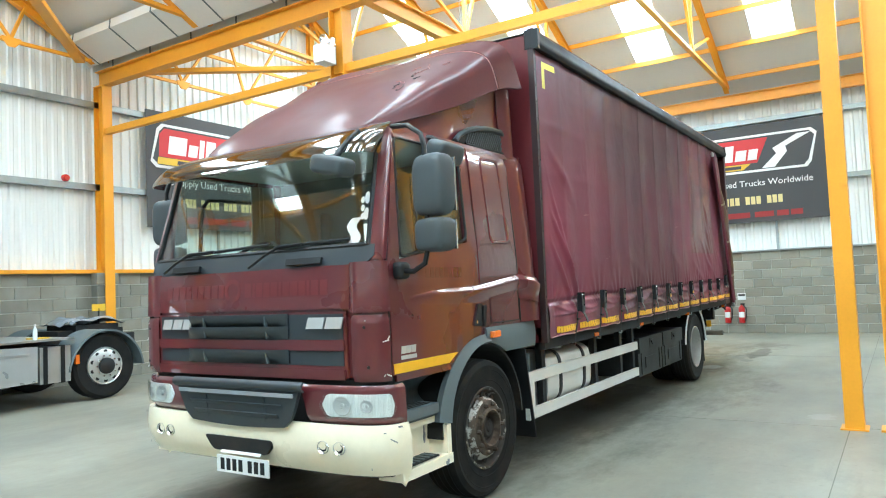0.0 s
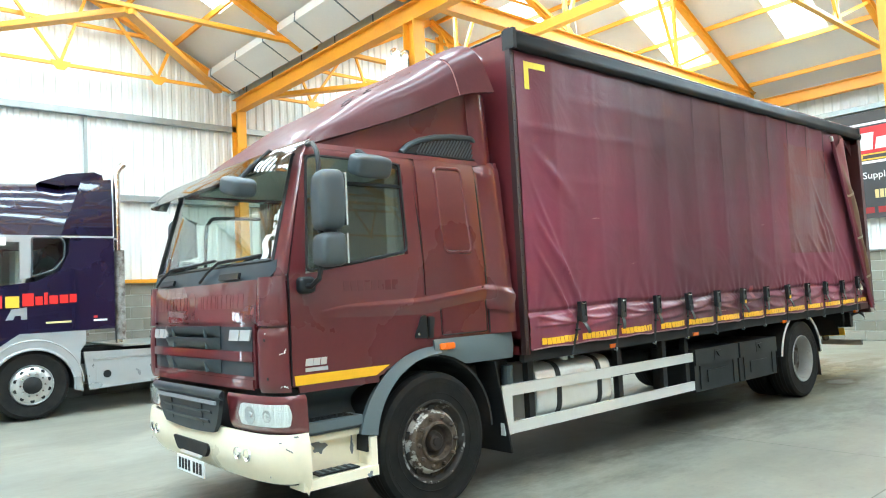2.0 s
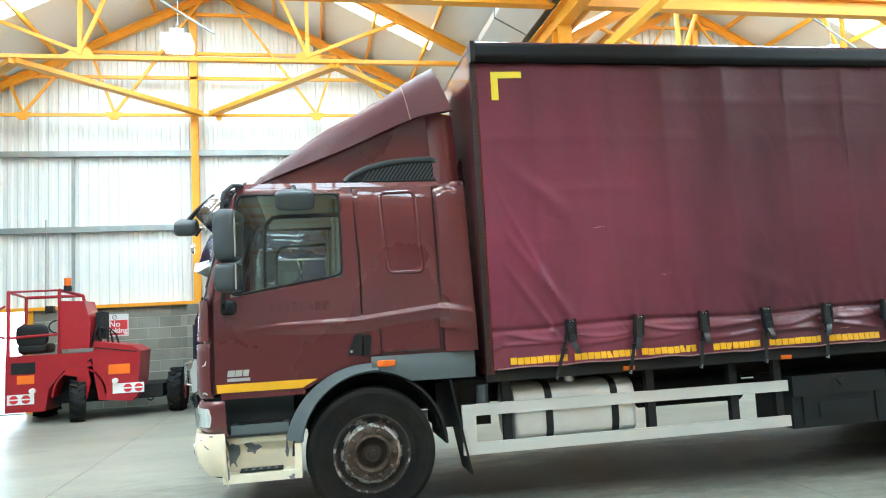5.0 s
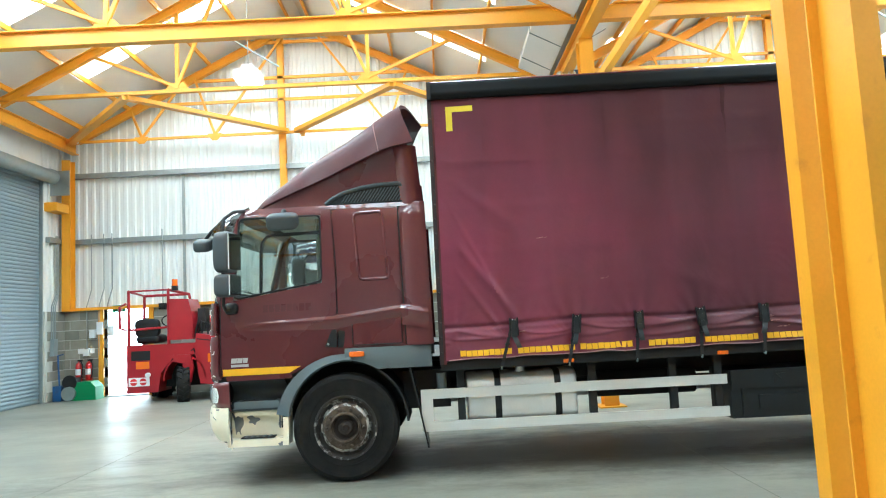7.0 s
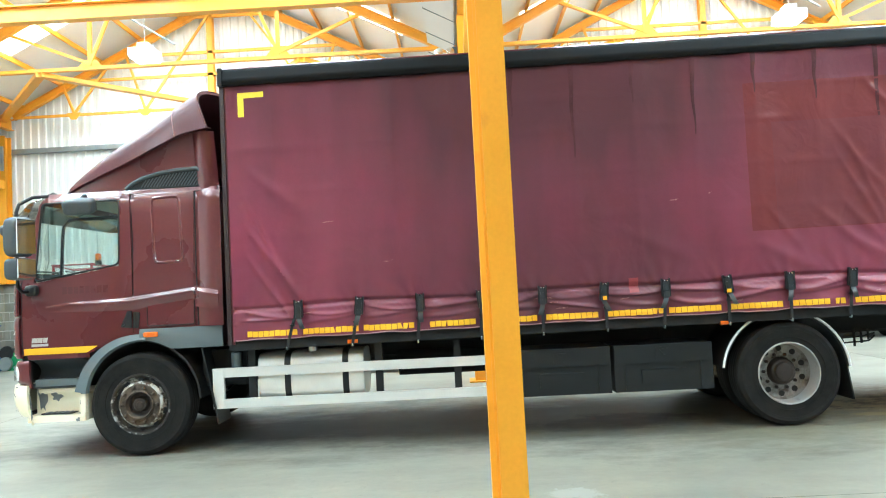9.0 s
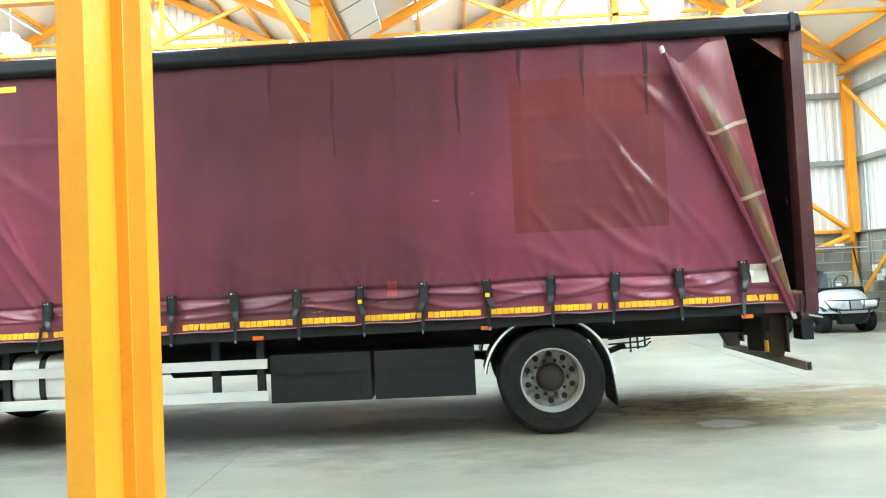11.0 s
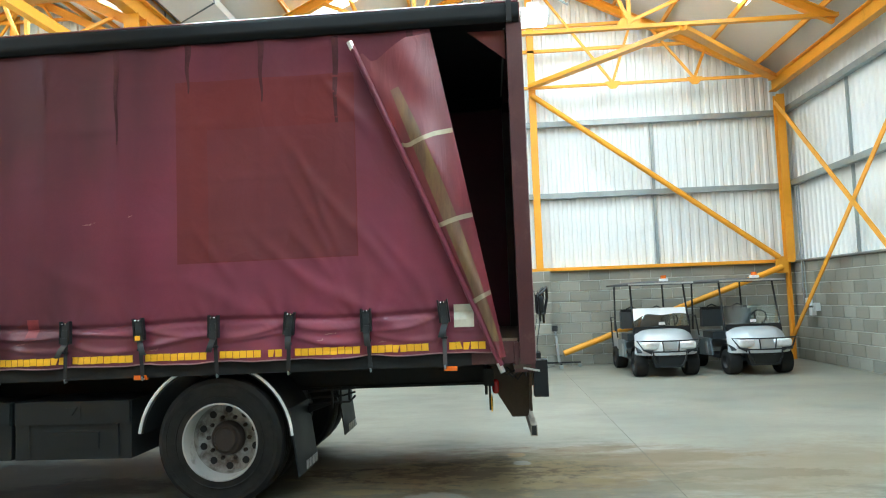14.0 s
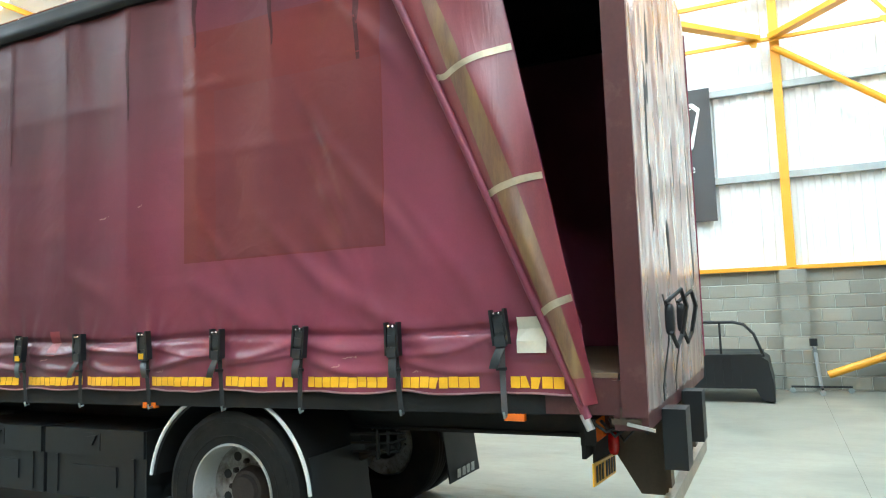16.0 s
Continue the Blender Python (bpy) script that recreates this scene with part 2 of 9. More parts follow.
vary_blocks(M_BLOCK)
M_MORTAR = pbr("pale_mortar", (0.52, 0.52, 0.47), 0.95, var=0.1, scale=4, fine=150, bump=0.3)
def concrete_floor():
    """Power-floated concrete with scuffs, tyre marks, oil stains, painted shade under the lorry and brown damp stains
    behind it.
    """
    m = pbr("power_floated_concrete", (0.272, 0.260, 0.206), 0.36, var=0.22, scale=0.6, fine=16, bump=0.03, dirt=(0.205, 0.205, 0.17), dirt_at=0.60, dirt_scale=0.5, dirt_soft=0.22)
    nt = m.node_tree
    n, ln, b = nt.nodes, nt.links, nt.nodes["Principled BSDF"]
    src = b.inputs["Base Color"].links[0].from_socket
    geo = n.new("ShaderNodeNewGeometry")

    def math_node(op, *vals):
        k = n.new("ShaderNodeMath")
        k.operation = op
        for i, v in enumerate(vals):
            if hasattr(v, "is_output"):
                ln.new(v, k.inputs[i])
            else:
                k.inputs[i].default_value = v
        return k.outputs[0]

    sep = n.new("ShaderNodeSeparateXYZ")
    ln.new(geo.outputs["Position"], sep.inputs[0])

    def stain_or_shade(cx, cy, rx, ry, col, ns, lo, hi, amount, along=1.0, rough=0.0):
        """A ragged patch round (cx, cy), for stains and painted shade; along stretches its streaks in y."""
        nonlocal src, gloss
        mp = n.new("ShaderNodeMapping")
        mp.inputs["Scale"].default_value = (1, 1 / along, 1)
        mp.inputs["Location"].default_value = (cx * 3.7, cy * 1.3, 0)
        ln.new(geo.outputs["Position"], mp.inputs[0])
        nz = n.new("ShaderNodeTexNoise")
        nz.inputs["Scale"].default_value, nz.inputs["Detail"].default_value, nz.inputs["Roughness"].default_value = ns, 10, 0.74
        ln.new(mp.outputs[0], nz.inputs["Vector"])
        dx = math_node("MULTIPLY", math_node("SUBTRACT", sep.outputs[0], cx), 1 / rx)
        dy = math_node("MULTIPLY", math_node("SUBTRACT", sep.outputs[1], cy), 1 / ry)
        d = math_node("SQRT", math_node("ADD", math_node("MULTIPLY", dx, dx), math_node("MULTIPLY", dy, dy)))
        v = math_node("ADD", math_node("SUBTRACT", 1.0, d), math_node("MULTIPLY", math_node("SUBTRACT", nz.outputs[0], 0.5), 2.8))
        r = n.new("ShaderNodeMapRange")
        r.inputs["From Min"].default_value, r.inputs["From Max"].default_value, r.inputs["To Max"].default_value = lo, hi, amount
        ln.new(v, r.inputs[0])
        mx = n.new("ShaderNodeMix")
        mx.data_type = "RGBA"
        ln.new(r.outputs[0], mx.inputs["Factor"])
        ln.new(src, mx.inputs["A"])
        mx.inputs["B"].default_value = (*col, 1)
        src = mx.outputs["Result"]
        if rough:
            gloss = math_node("MULTIPLY_ADD", r.outputs[0], rough, gloss)

    gloss = b.inputs["Roughness"].links[0].from_socket
    # broad scuffs and fine dark scratches all over
    stain_or_shade(0, 6, 60, 60, (0.175, 0.172, 0.142), 0.5, 0.62, 1.30, 0.75, 2.2, 0.10)
    stain_or_shade(-2, 6, 60, 60, (0.33, 0.33, 0.29), 0.8, 0.9, 1.7, 0.5, 1.6, 0.10)
    stain_or_shade(2, 6, 60, 60, (0.13, 0.128, 0.10), 2.4, 1.15, 1.8, 0.6, 5.0, 0.05)
    stain_or_shade(-1, 7, 30, 30, (0.15, 0.145, 0.12), 9.0, 1.20, 1.45, 0.6, 1.0)
    # the lorry's shade painted into the floor colour, with oil and wet marks
    stain_or_shade(-3.6, 8.4, 1.35, 5.2, (0.05, 0.048, 0.038), 0.9, -0.35, 0.40, 0.84, 2.5, 0.18)
    stain_or_shade(-3.0, 11.6, 1.3, 3.2, (0.14, 0.125, 0.075), 0.9, 0.0, 0.9, 0.75, 2.0, 0.15)
    stain_or_shade(-3.2, 9.3, 0.7, 1.6, (0.030, 0.028, 0.022), 1.5, 0.30, 0.55, 0.8, 2.0, 0.05)
    stain_or_shade(-3.45, 9.14, 0.16, 0.08, (0.10, 0.04, 0.02), 3.0, 0.2, 0.6, 0.5)
    # brown damp behind the rear wheel and streaks running from it
    stain_or_shade(-3.6, 12.4, 1.0, 1.9, (0.105, 0.078, 0.042), 1.3, -0.10, 0.45, 0.75, 2.2, 0.18)
    stain_or_shade(-3.9, 13.6, 0.85, 2.0, (0.16, 0.125, 0.07), 1.9, 0.05, 0.45, 0.75, 2.2, 0.18)
    stain_or_shade(-3.7, 13.2, 1.3, 2.6, (0.052, 0.043, 0.024), 3.2, 0.40, 0.85, 0.85, 3.5, 0.18)
    stain_or_shade(-3.8, 13.0, 1.2, 2.4, (0.21, 0.155, 0.080), 4.0, 0.85, 1.15, 0.8, 2.5, 0.05)
    stain_or_shade(-2.9, 13.6, 0.7, 3.0, (0.115, 0.100, 0.062), 2.6, 0.30, 0.80, 0.8, 3.5, 0.10)
    stain_or_shade(-3.55, 12.2, 0.35, 0.9, (0.05, 0.035, 0.018), 1.8, 0.25, 0.55, 0.85, 2.5, 0.15)
    stain_or_shade(-2.42, 14.7, 0.25, 1.25, (0.075, 0.066, 0.050), 1.6, 0.25, 0.38, 0.85, 2.5, 0.10)
    stain_or_shade(-2.46, 13.6, 0.16, 0.24, (0.11, 0.105, 0.085), 2.4, 0.15, 0.35, 0.8, 1.3)
    stain_or_shade(-4.0, 14.4, 0.5, 1.0, (0.15, 0.115, 0.07), 2.2, 0.35, 0.55, 0.8, 2.0)
    stain_or_shade(-3.6, 15.6, 1.5, 2.6, (0.19, 0.15, 0.088), 1.2, 0.10, 0.75, 0.65, 1.6, 0.10)
    stain_or_shade(-2.6, 16.4, 0.9, 1.6, (0.115, 0.105, 0.080), 1.5, 0.40, 0.75, 0.65, 2.0, 0.10)
    for cx, cy, rx, ry, col, ns, amount in ((-3.62, 12.15, 0.30, 0.95, (0.050, 0.033, 0.018), 3.5, 0.85), (-3.38, 12.75, 0.16, 0.55, (0.075, 0.050, 0.026), 5.0, 0.85),
                                            (-3.03, 11.90, 0.10, 0.30, (0.22, 0.175, 0.075), 5.0, 0.7), (-4.30, 13.20, 0.10, 0.09, (0.28, 0.19, 0.09), 6.0, 0.6), (-4.50, 13.95, 0.16, 0.55, (0.15, 0.112, 0.062), 6.0, 0.85),
                                            (-3.70, 13.42, 0.10, 0.24, (0.10, 0.085, 0.058), 6.0, 0.9), (-3.20, 13.78, 0.18, 0.60, (0.15, 0.115, 0.064), 6.0, 0.85), (-3.78, 11.83, 0.05, 0.10, (0.025, 0.02, 0.015), 5.0, 0.9),
                                            (-4.05, 14.7, 0.22, 0.7, (0.17, 0.13, 0.075), 5.0, 0.8), (-3.4, 15.2, 0.2, 0.8, (0.15, 0.125, 0.08), 5.0, 0.75)):
        stain_or_shade(cx, cy, rx, ry, col, ns, 0.05, 0.22, amount, 2.0, 0.08)
    stain_or_shade(-3.5, 12.9, 0.9, 2.3, (0.20, 0.155, 0.075), 6.0, 0.35, 0.60, 0.65, 1.7, 0.05)
    stain_or_shade(-3.6, 12.8, 0.8, 2.0, (0.065, 0.048, 0.028), 8.0, 0.60, 0.85, 0.75, 2.0, 0.10)
    stain_or_shade(-2.9, 8.5, 0.8, 6.0, (0.10, 0.095, 0.072), 5.0, 0.50, 0.80, 0.6, 1.8, 0.10)
    stain_or_shade(-2.80, 12.50, 0.24, 0.36, (0.10, 0.075, 0.04), 2.0, -0.05, 0.15, 0.8, 1.3)
    stain_or_shade(-2.80, 12.50, 0.17, 0.29, (0.195, 0.19, 0.165), 2.0, 0.05, 0.35, 0.8, 1.3, -0.08)
    stain_or_shade(-3.94, 13.24, 0.10, 0.14, (0.25, 0.255, 0.25), 3.0, 0.1, 0.3, 0.6)
    stain_or_shade(-0.80, 8.50, 0.18, 0.22, (0.36, 0.36, 0.33), 3.0, 0.1, 0.3, 0.7)
    stain_or_shade(-2.65, 14.17, 0.3, 0.5, (0.12, 0.11, 0.09), 2.4, 0.3, 0.5, 0.7)
    ln.new(gloss, b.inputs["Roughness"])
    b.inputs["Specular IOR Level"].default_value = 0.32
    ln.new(src, b.inputs["Base Color"])
    return m


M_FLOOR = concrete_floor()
M_PANE = glow("translucent_rooflight", (0.97, 1.0, 1.0), 2.2)
M_MAROON = pbr("maroon_vehicle_paint", (0.106, 0.0185, 0.023), 0.30, var=0.14, scale=1.2, fine=30, bump=0, coat=1.0, spec=0.40, coat_rough=0.02)
M_FADED = pbr("faded_maroon_plastic", (0.076, 0.017, 0.021), 0.5, var=0.2, scale=1.5, fine=40, bump=0.02, coat=0.25, spec=0.2, coat_rough=0.16)
M_GHOST = pbr("faded_lettering", (0.128, 0.017, 0.021), 0.34, coat=0.4)
def curtain_pvc():
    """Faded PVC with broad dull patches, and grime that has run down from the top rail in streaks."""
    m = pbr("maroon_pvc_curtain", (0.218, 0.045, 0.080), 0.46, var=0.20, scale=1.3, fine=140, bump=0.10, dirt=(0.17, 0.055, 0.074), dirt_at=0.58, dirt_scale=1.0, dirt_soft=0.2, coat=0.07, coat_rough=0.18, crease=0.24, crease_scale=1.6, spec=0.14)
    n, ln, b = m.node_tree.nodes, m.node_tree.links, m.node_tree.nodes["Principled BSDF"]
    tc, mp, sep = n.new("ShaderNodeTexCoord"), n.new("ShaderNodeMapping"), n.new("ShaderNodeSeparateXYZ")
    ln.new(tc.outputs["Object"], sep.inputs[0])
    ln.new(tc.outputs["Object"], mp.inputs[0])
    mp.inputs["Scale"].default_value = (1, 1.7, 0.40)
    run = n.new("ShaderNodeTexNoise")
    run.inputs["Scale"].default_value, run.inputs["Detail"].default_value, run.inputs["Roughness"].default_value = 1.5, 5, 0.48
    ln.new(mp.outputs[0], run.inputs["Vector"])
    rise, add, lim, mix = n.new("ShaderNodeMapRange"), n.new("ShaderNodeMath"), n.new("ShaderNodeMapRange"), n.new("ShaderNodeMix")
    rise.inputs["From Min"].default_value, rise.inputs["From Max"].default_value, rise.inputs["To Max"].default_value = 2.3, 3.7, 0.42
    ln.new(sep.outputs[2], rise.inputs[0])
    # a broad darker stretch over the middle of the sheet, above the toolboxes
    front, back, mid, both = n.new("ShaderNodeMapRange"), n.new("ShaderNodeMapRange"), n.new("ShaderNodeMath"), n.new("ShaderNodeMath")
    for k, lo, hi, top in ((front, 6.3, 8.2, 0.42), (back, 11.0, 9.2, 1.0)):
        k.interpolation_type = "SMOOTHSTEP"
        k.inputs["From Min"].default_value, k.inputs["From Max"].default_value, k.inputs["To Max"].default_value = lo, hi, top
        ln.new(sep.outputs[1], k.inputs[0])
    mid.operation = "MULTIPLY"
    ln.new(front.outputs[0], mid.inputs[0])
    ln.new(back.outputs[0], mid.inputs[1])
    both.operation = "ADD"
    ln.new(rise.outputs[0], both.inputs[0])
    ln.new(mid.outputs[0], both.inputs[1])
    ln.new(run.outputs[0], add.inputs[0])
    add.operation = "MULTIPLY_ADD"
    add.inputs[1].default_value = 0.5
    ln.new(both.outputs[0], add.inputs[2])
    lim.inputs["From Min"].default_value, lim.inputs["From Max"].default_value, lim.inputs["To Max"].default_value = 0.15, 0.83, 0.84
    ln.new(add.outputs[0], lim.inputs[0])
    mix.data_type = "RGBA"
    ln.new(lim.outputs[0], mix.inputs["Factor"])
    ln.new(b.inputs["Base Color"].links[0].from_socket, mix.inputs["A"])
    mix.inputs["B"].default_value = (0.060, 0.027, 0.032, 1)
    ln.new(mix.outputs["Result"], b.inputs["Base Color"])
    # the doubled, smoother band along the foot of the sheet
    band = n.new("ShaderNodeMapRange")
    band.inputs["From Min"].default_value, band.inputs["From Max"].default_value = 1.45, 1.40
    band.inputs["To Min"].default_value, band.inputs["To Max"].default_value = 0.08, 0.45
    ln.new(sep.outputs[2], band.inputs[0])
    ln.new(band.outputs[0], b.inputs["Coat Weight"])
    return m


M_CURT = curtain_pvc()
M_CURT2 = pbr("darker_maroon_overpaint", (0.140, 0.029, 0.033), 0.40, var=0.16, scale=2, fine=180, bump=0.06, spec=0.16, coat=0.34, coat_rough=0.13, crease=0.36, crease_scale=2.2)
M_CURT3 = pbr("dark_maroon_inner_patch", (0.134, 0.033, 0.041), 0.36, var=0.14, fine=180, bump=0.06, spec=0.16, coat=0.42, coat_rough=0.13, crease=0.30, crease_scale=2.2)
M_RSHEET = pbr("dusty_rear_sheet", (0.22, 0.115, 0.12), 0.30, var=0.25, scale=2.5, fine=120, bump=0.05, dirt=(0.42, 0.36, 0.34), dirt_at=0.54, dirt_soft=0.25, stretch=(3, 1, 0.5), coat=1.0, coat_rough=0.16, crease=0.12, crease_scale=2.0)
M_BLACK = pbr("black_plastic", (0.009, 0.0095, 0.0103), 0.5, spec=0.4, var=0.2, fine=120, bump=0.08)
M_DARK = pbr("dark_chassis_steel", (0.008, 0.008, 0.008), 0.75, var=0.3, fine=80, bump=0.1, dirt=(0.03, 0.02, 0.013), dirt_at=0.64)
M_TYRE = pbr("tyre_rubber", (0.0085, 0.0085, 0.0088), 0.8, spec=0.25, var=0.3, fine=90, bump=0.12, dirt=(0.024, 0.021, 0.017), dirt_at=0.58, dirt_scale=5, dirt_soft=0.2)
M_GREY = pbr("slate_grey_plastic", (0.115, 0.14, 0.15), 0.5, var=0.08, fine=90, bump=0.03)
M_CREAM = pbr("cream_bumper_paint", (0.92, 0.85, 0.66), 0.34, var=0.06, scale=2, fine=30, coat=0.3, dirt=(0.50, 0.40, 0.22), dirt_at=0.74)
M_ALU = pbr("brushed_aluminium", (0.62, 0.63, 0.62), 0.36, 0.85, var=0.1, scale=5, fine=100, bump=0.05)
M_SILVER = pbr("silver_painted_rail", (0.66, 0.67, 0.64), 0.45, 0.15, var=0.08, scale=3, fine=80)
M_RUST = pbr("rusty_wheel_steel", (0.115, 0.085, 0.060), 0.7, 0.15, var=0.45, scale=9, fine=60, bump=0.35, dirt=(0.040, 0.025, 0.016), dirt_at=0.50, dirt_scale=12)
M_RIM = pbr("silver_wheel_rim", (0.42, 0.42, 0.405), 0.38, 0.25, var=0.12, scale=6, fine=60, dirt=(0.12, 0.10, 0.08), dirt_at=0.7, dirt_scale=10)
M_HUB = pbr("greasy_rusty_hub", (0.034, 0.024, 0.019), 0.75, 0.1, var=0.4, scale=12, fine=80, bump=0.3)
M_YELLOW = pbr("yellow_reflective_tape", (0.85, 0.47, 0.01), 0.35, var=0.1, scale=8, fine=150)
M_LENS = pbr("orange_lens", (0.75, 0.16, 0.01), 0.2, coat=0.5)
M_REDLENS = pbr("red_lens", (0.5, 0.01, 0.01), 0.2, coat=0.5)
M_WHITE = pbr("white_paint", (0.8, 0.8, 0.79), 0.4, var=0.04)
M_GLASS = glass("window_glass", (0.90, 0.95, 0.93), 0.0, 0.085)
M_CLEAR = glass("headlamp_glass", (0.95, 0.97, 0.97), 0.0, 0.06)
M_CHROME = pbr("chrome", (0.8, 0.8, 0.8), 0.12, 1.0, var=0.03)
M_NAVY = pbr("navy_vehicle_paint", (0.012, 0.009, 0.030), 0.25, var=0.1, coat=1.0, spec=0.2, coat_rough=0.02, bump=0)
M_SILVERP = pbr("silver_vehicle_paint", (0.50, 0.52, 0.53), 0.32, 0.5, var=0.08, coat=0.5)
M_RED = pbr("red_machine_paint", (0.31, 0.006, 0.015), 0.38, var=0.1, coat=0.2, dirt=(0.25, 0.03, 0.03), dirt_at=0.7)
M_TRIM = pbr("grey_cab_trim", (0.56, 0.56, 0.51), 0.8, var=0.1)
M_SHUT = pbr("grey_blue_shutter", (0.30, 0.37, 0.40), 0.5, 0.2, var=0.06)
M_BANNER = pbr("black_pvc_banner", (0.050, 0.050, 0.052), 0.45, var=0.15, scale=1, fine=60)
M_BRED = pbr("banner_red", (0.55, 0.025, 0.03), 0.5)
M_BYEL = pbr("banner_yellow", (0.75, 0.50, 0.03), 0.5)
M_BGOLD = pbr("banner_gold", (0.66, 0.56, 0.25), 0.5)
M_BDRED = pbr("banner_dark_red", (0.28, 0.02, 0.02), 0.5)
M_DAY = glow("daylight_outside", (1.0, 1.0, 1.0), 6.0)
M_LAMPGLOW = glow("lamp_diffuser", (1.0, 1.0, 0.98), 6.0)
M_GREY_D = pbr("dark_grey_grained_plastic", (0.0125, 0.014, 0.015), 0.46, spec=0.34, var=0.08, fine=160, bump=0.08)
M_MIRROR = pbr("mirror", (0.85, 0.87, 0.87), 0.03, 1.0, var=0.02, bump=0)

M_CHIP = pbr("bare_grey_filler", (0.20, 0.21, 0.22), 0.7, var=0.2, scale=8)
M_LAMPIN = pbr("headlamp_reflector", (0.80, 0.81, 0.80), 0.22, 0.0, var=0.10, scale=4, fine=9, bump=0.9, stretch=(14, 14, 1.5))
M_GREYBAR = pbr("silver_grille_bar", (0.36, 0.38, 0.42), 0.4, 0.4)
M_BADGE = pbr("satin_silver_badge", (0.52, 0.52, 0.52), 0.35, 0.2, var=0.03)
M_SCUT = pbr("slate_black_scuttle", (0.030, 0.038, 0.046), 0.42, var=0.1, fine=140, bump=0.05)
M_HOUSING = pbr("grained_slate_housing", (0.055, 0.065, 0.072), 0.5, var=0.12, scale=6, fine=180, bump=0.08)
# duct black; also colours the sheets that paint shade in the load space
M_RIBS_SHADE = pbr("matt_black_duct_and_shade", (0.010, 0.011, 0.012), 0.7)
M_PINK = pbr("worn_pale_edge", (0.30, 0.14, 0.13), 0.6, var=0.3)
M_VISOR = glass("smoked_visor_plastic", (0.46, 0.46, 0.44), 0.05, 0.24)

M_LIP = pbr("dark_rusty_lip", (0.040, 0.034, 0.029), 0.6, 0.15, var=0.4, scale=6, fine=50, bump=0.3, dirt=(0.40, 0.39, 0.36), dirt_at=0.60, dirt_scale=9, dirt_soft=0.03)
M_FLAKE = pbr("flaking_silver_paint", (0.46, 0.45, 0.42), 0.5, 0.15, var=0.25, scale=8, fine=50, bump=0.3, dirt=(0.075, 0.055, 0.040), dirt_at=0.50, dirt_scale=11, dirt_soft=0.03)
M_TANK = pbr("pale_tank_aluminium", (0.74, 0.74, 0.71), 0.40, 0.35, var=0.1, scale=5, fine=100, bump=0.05)
M_TRIMD = pbr("dark_cab_trim", (0.22, 0.225, 0.21), 0.85, var=0.15)
M_DISC = pbr("grimy_wheel_disc", (0.32, 0.31, 0.29), 0.6, 0.3, var=0.3, scale=7, fine=60, bump=0.2, dirt=(0.06, 0.035, 0.02), dirt_at=0.56, dirt_scale=9)
M_EDGE = pbr("dark_corner_edge", (0.030, 0.014, 0.014), 0.5, var=0.2)
M_POST = pbr("dark_maroon_post", (0.070, 0.022, 0.024), 0.4, var=0.25, scale=3, fine=60, bump=0.05, dirt=(0.16, 0.10, 0.08), dirt_at=0.68)
M_CLAMP = pbr("clear_cart_lamp", (0.80, 0.81, 0.81), 0.15, 0.25, var=0.1, scale=30, bump=0.2)

# ---- the hall ----
XW, XE, YS, YN, YV = -13.35, 13.6, -3.70, 19.8, 8.06
EAVE, SLOPE = 6.42, 0.505
RIDGES = ((-3.34, 2.36, YV), (YV, 13.76, 19.46))
FRAMES = (-13.05, -9.95, -6.87, -3.5, 0.06, 3.45, 6.85, 10.2, 13.4)


def roof_z(y):
    a, r, b = RIDGES[0] if y < YV else RIDGES[1]
    return EAVE + SLOPE * (y - a if y < r else b - y)


M_JOINT = pbr("joint_sealant", (0.15, 0.148, 0.12), 0.8, var=0.3, scale=1.5)
# floor, with saw-cut joints
bm = Bx(XW - 0.3, XE + 0.3, YS - 0.3, YN + 0.3, -0.3, 0)
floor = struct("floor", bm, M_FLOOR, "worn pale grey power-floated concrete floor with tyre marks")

# corrugated wall sheeting above the blockwork
def sheeting(axis, pos, a, b, z0, top, holes=()):
    """Trapezoid-ribbed liner along a wall; top(s) gives its upper edge."""
    bm = B()
    pitch, s, pts = 0.2, a, []
    sg = 1 if pos > 0 and axis == "y" or (axis == "x" and pos > 0) else -1
    while s < b - 1e-6:
        for ds, d in ((0, 0), (0.10, 0), (0.125, 0.032), (0.175, 0.032)):
            pts.append((min(s + ds, b), d))
        s += pitch
    pts.append((b, 0))
    prev = None
    for s, d in pts:
        p = pos - sg * d
        lo, hi = ((p, s, z0), (p, s, top(s))) if axis == "x" else ((s, p, z0), (s, p, top(s)))
        cur = (bm.verts.new(lo), bm.verts.new(hi))
        if prev and not any(h0 <= s <= h1 for h0, h1 in holes):
            bm.faces.new((prev[0], cur[0], cur[1], prev[1]))
        prev = cur
    bmesh.ops.recalc_face_normals(bm, faces=bm.faces)
    bmesh.ops.solidify(bm, geom=bm.faces[:], thickness=0.02)
    return bm


BT = 2.09
SH0, SH1, SHZ = -12.35, -6.8, 5.2
struct("wall_west_sheeting", sheeting("x", XW, YS, YN, BT, lambda y: roof_z(y) - 0.02), M_CLAD, "ribbed white steel sheeting above a block wall")
struct("wall_north_sheeting", sheeting("y", YN, XW, XE, BT, lambda x: EAVE + 0.0), M_CLAD, "ribbed white steel sheeting above a block wall")
struct("wall_south_sheeting", sheeting("y", YS, SH1, XE, BT, lambda x: EAVE + 0.1), M_CLAD, "ribbed white steel sheeting above a block wall")
struct("wall_south_corner_sheeting", sheeting("y", YS, XW, SH0, BT, lambda x: EAVE + 0.1), M_CLAD, "ribbed white steel sheeting beside the roller shutter")
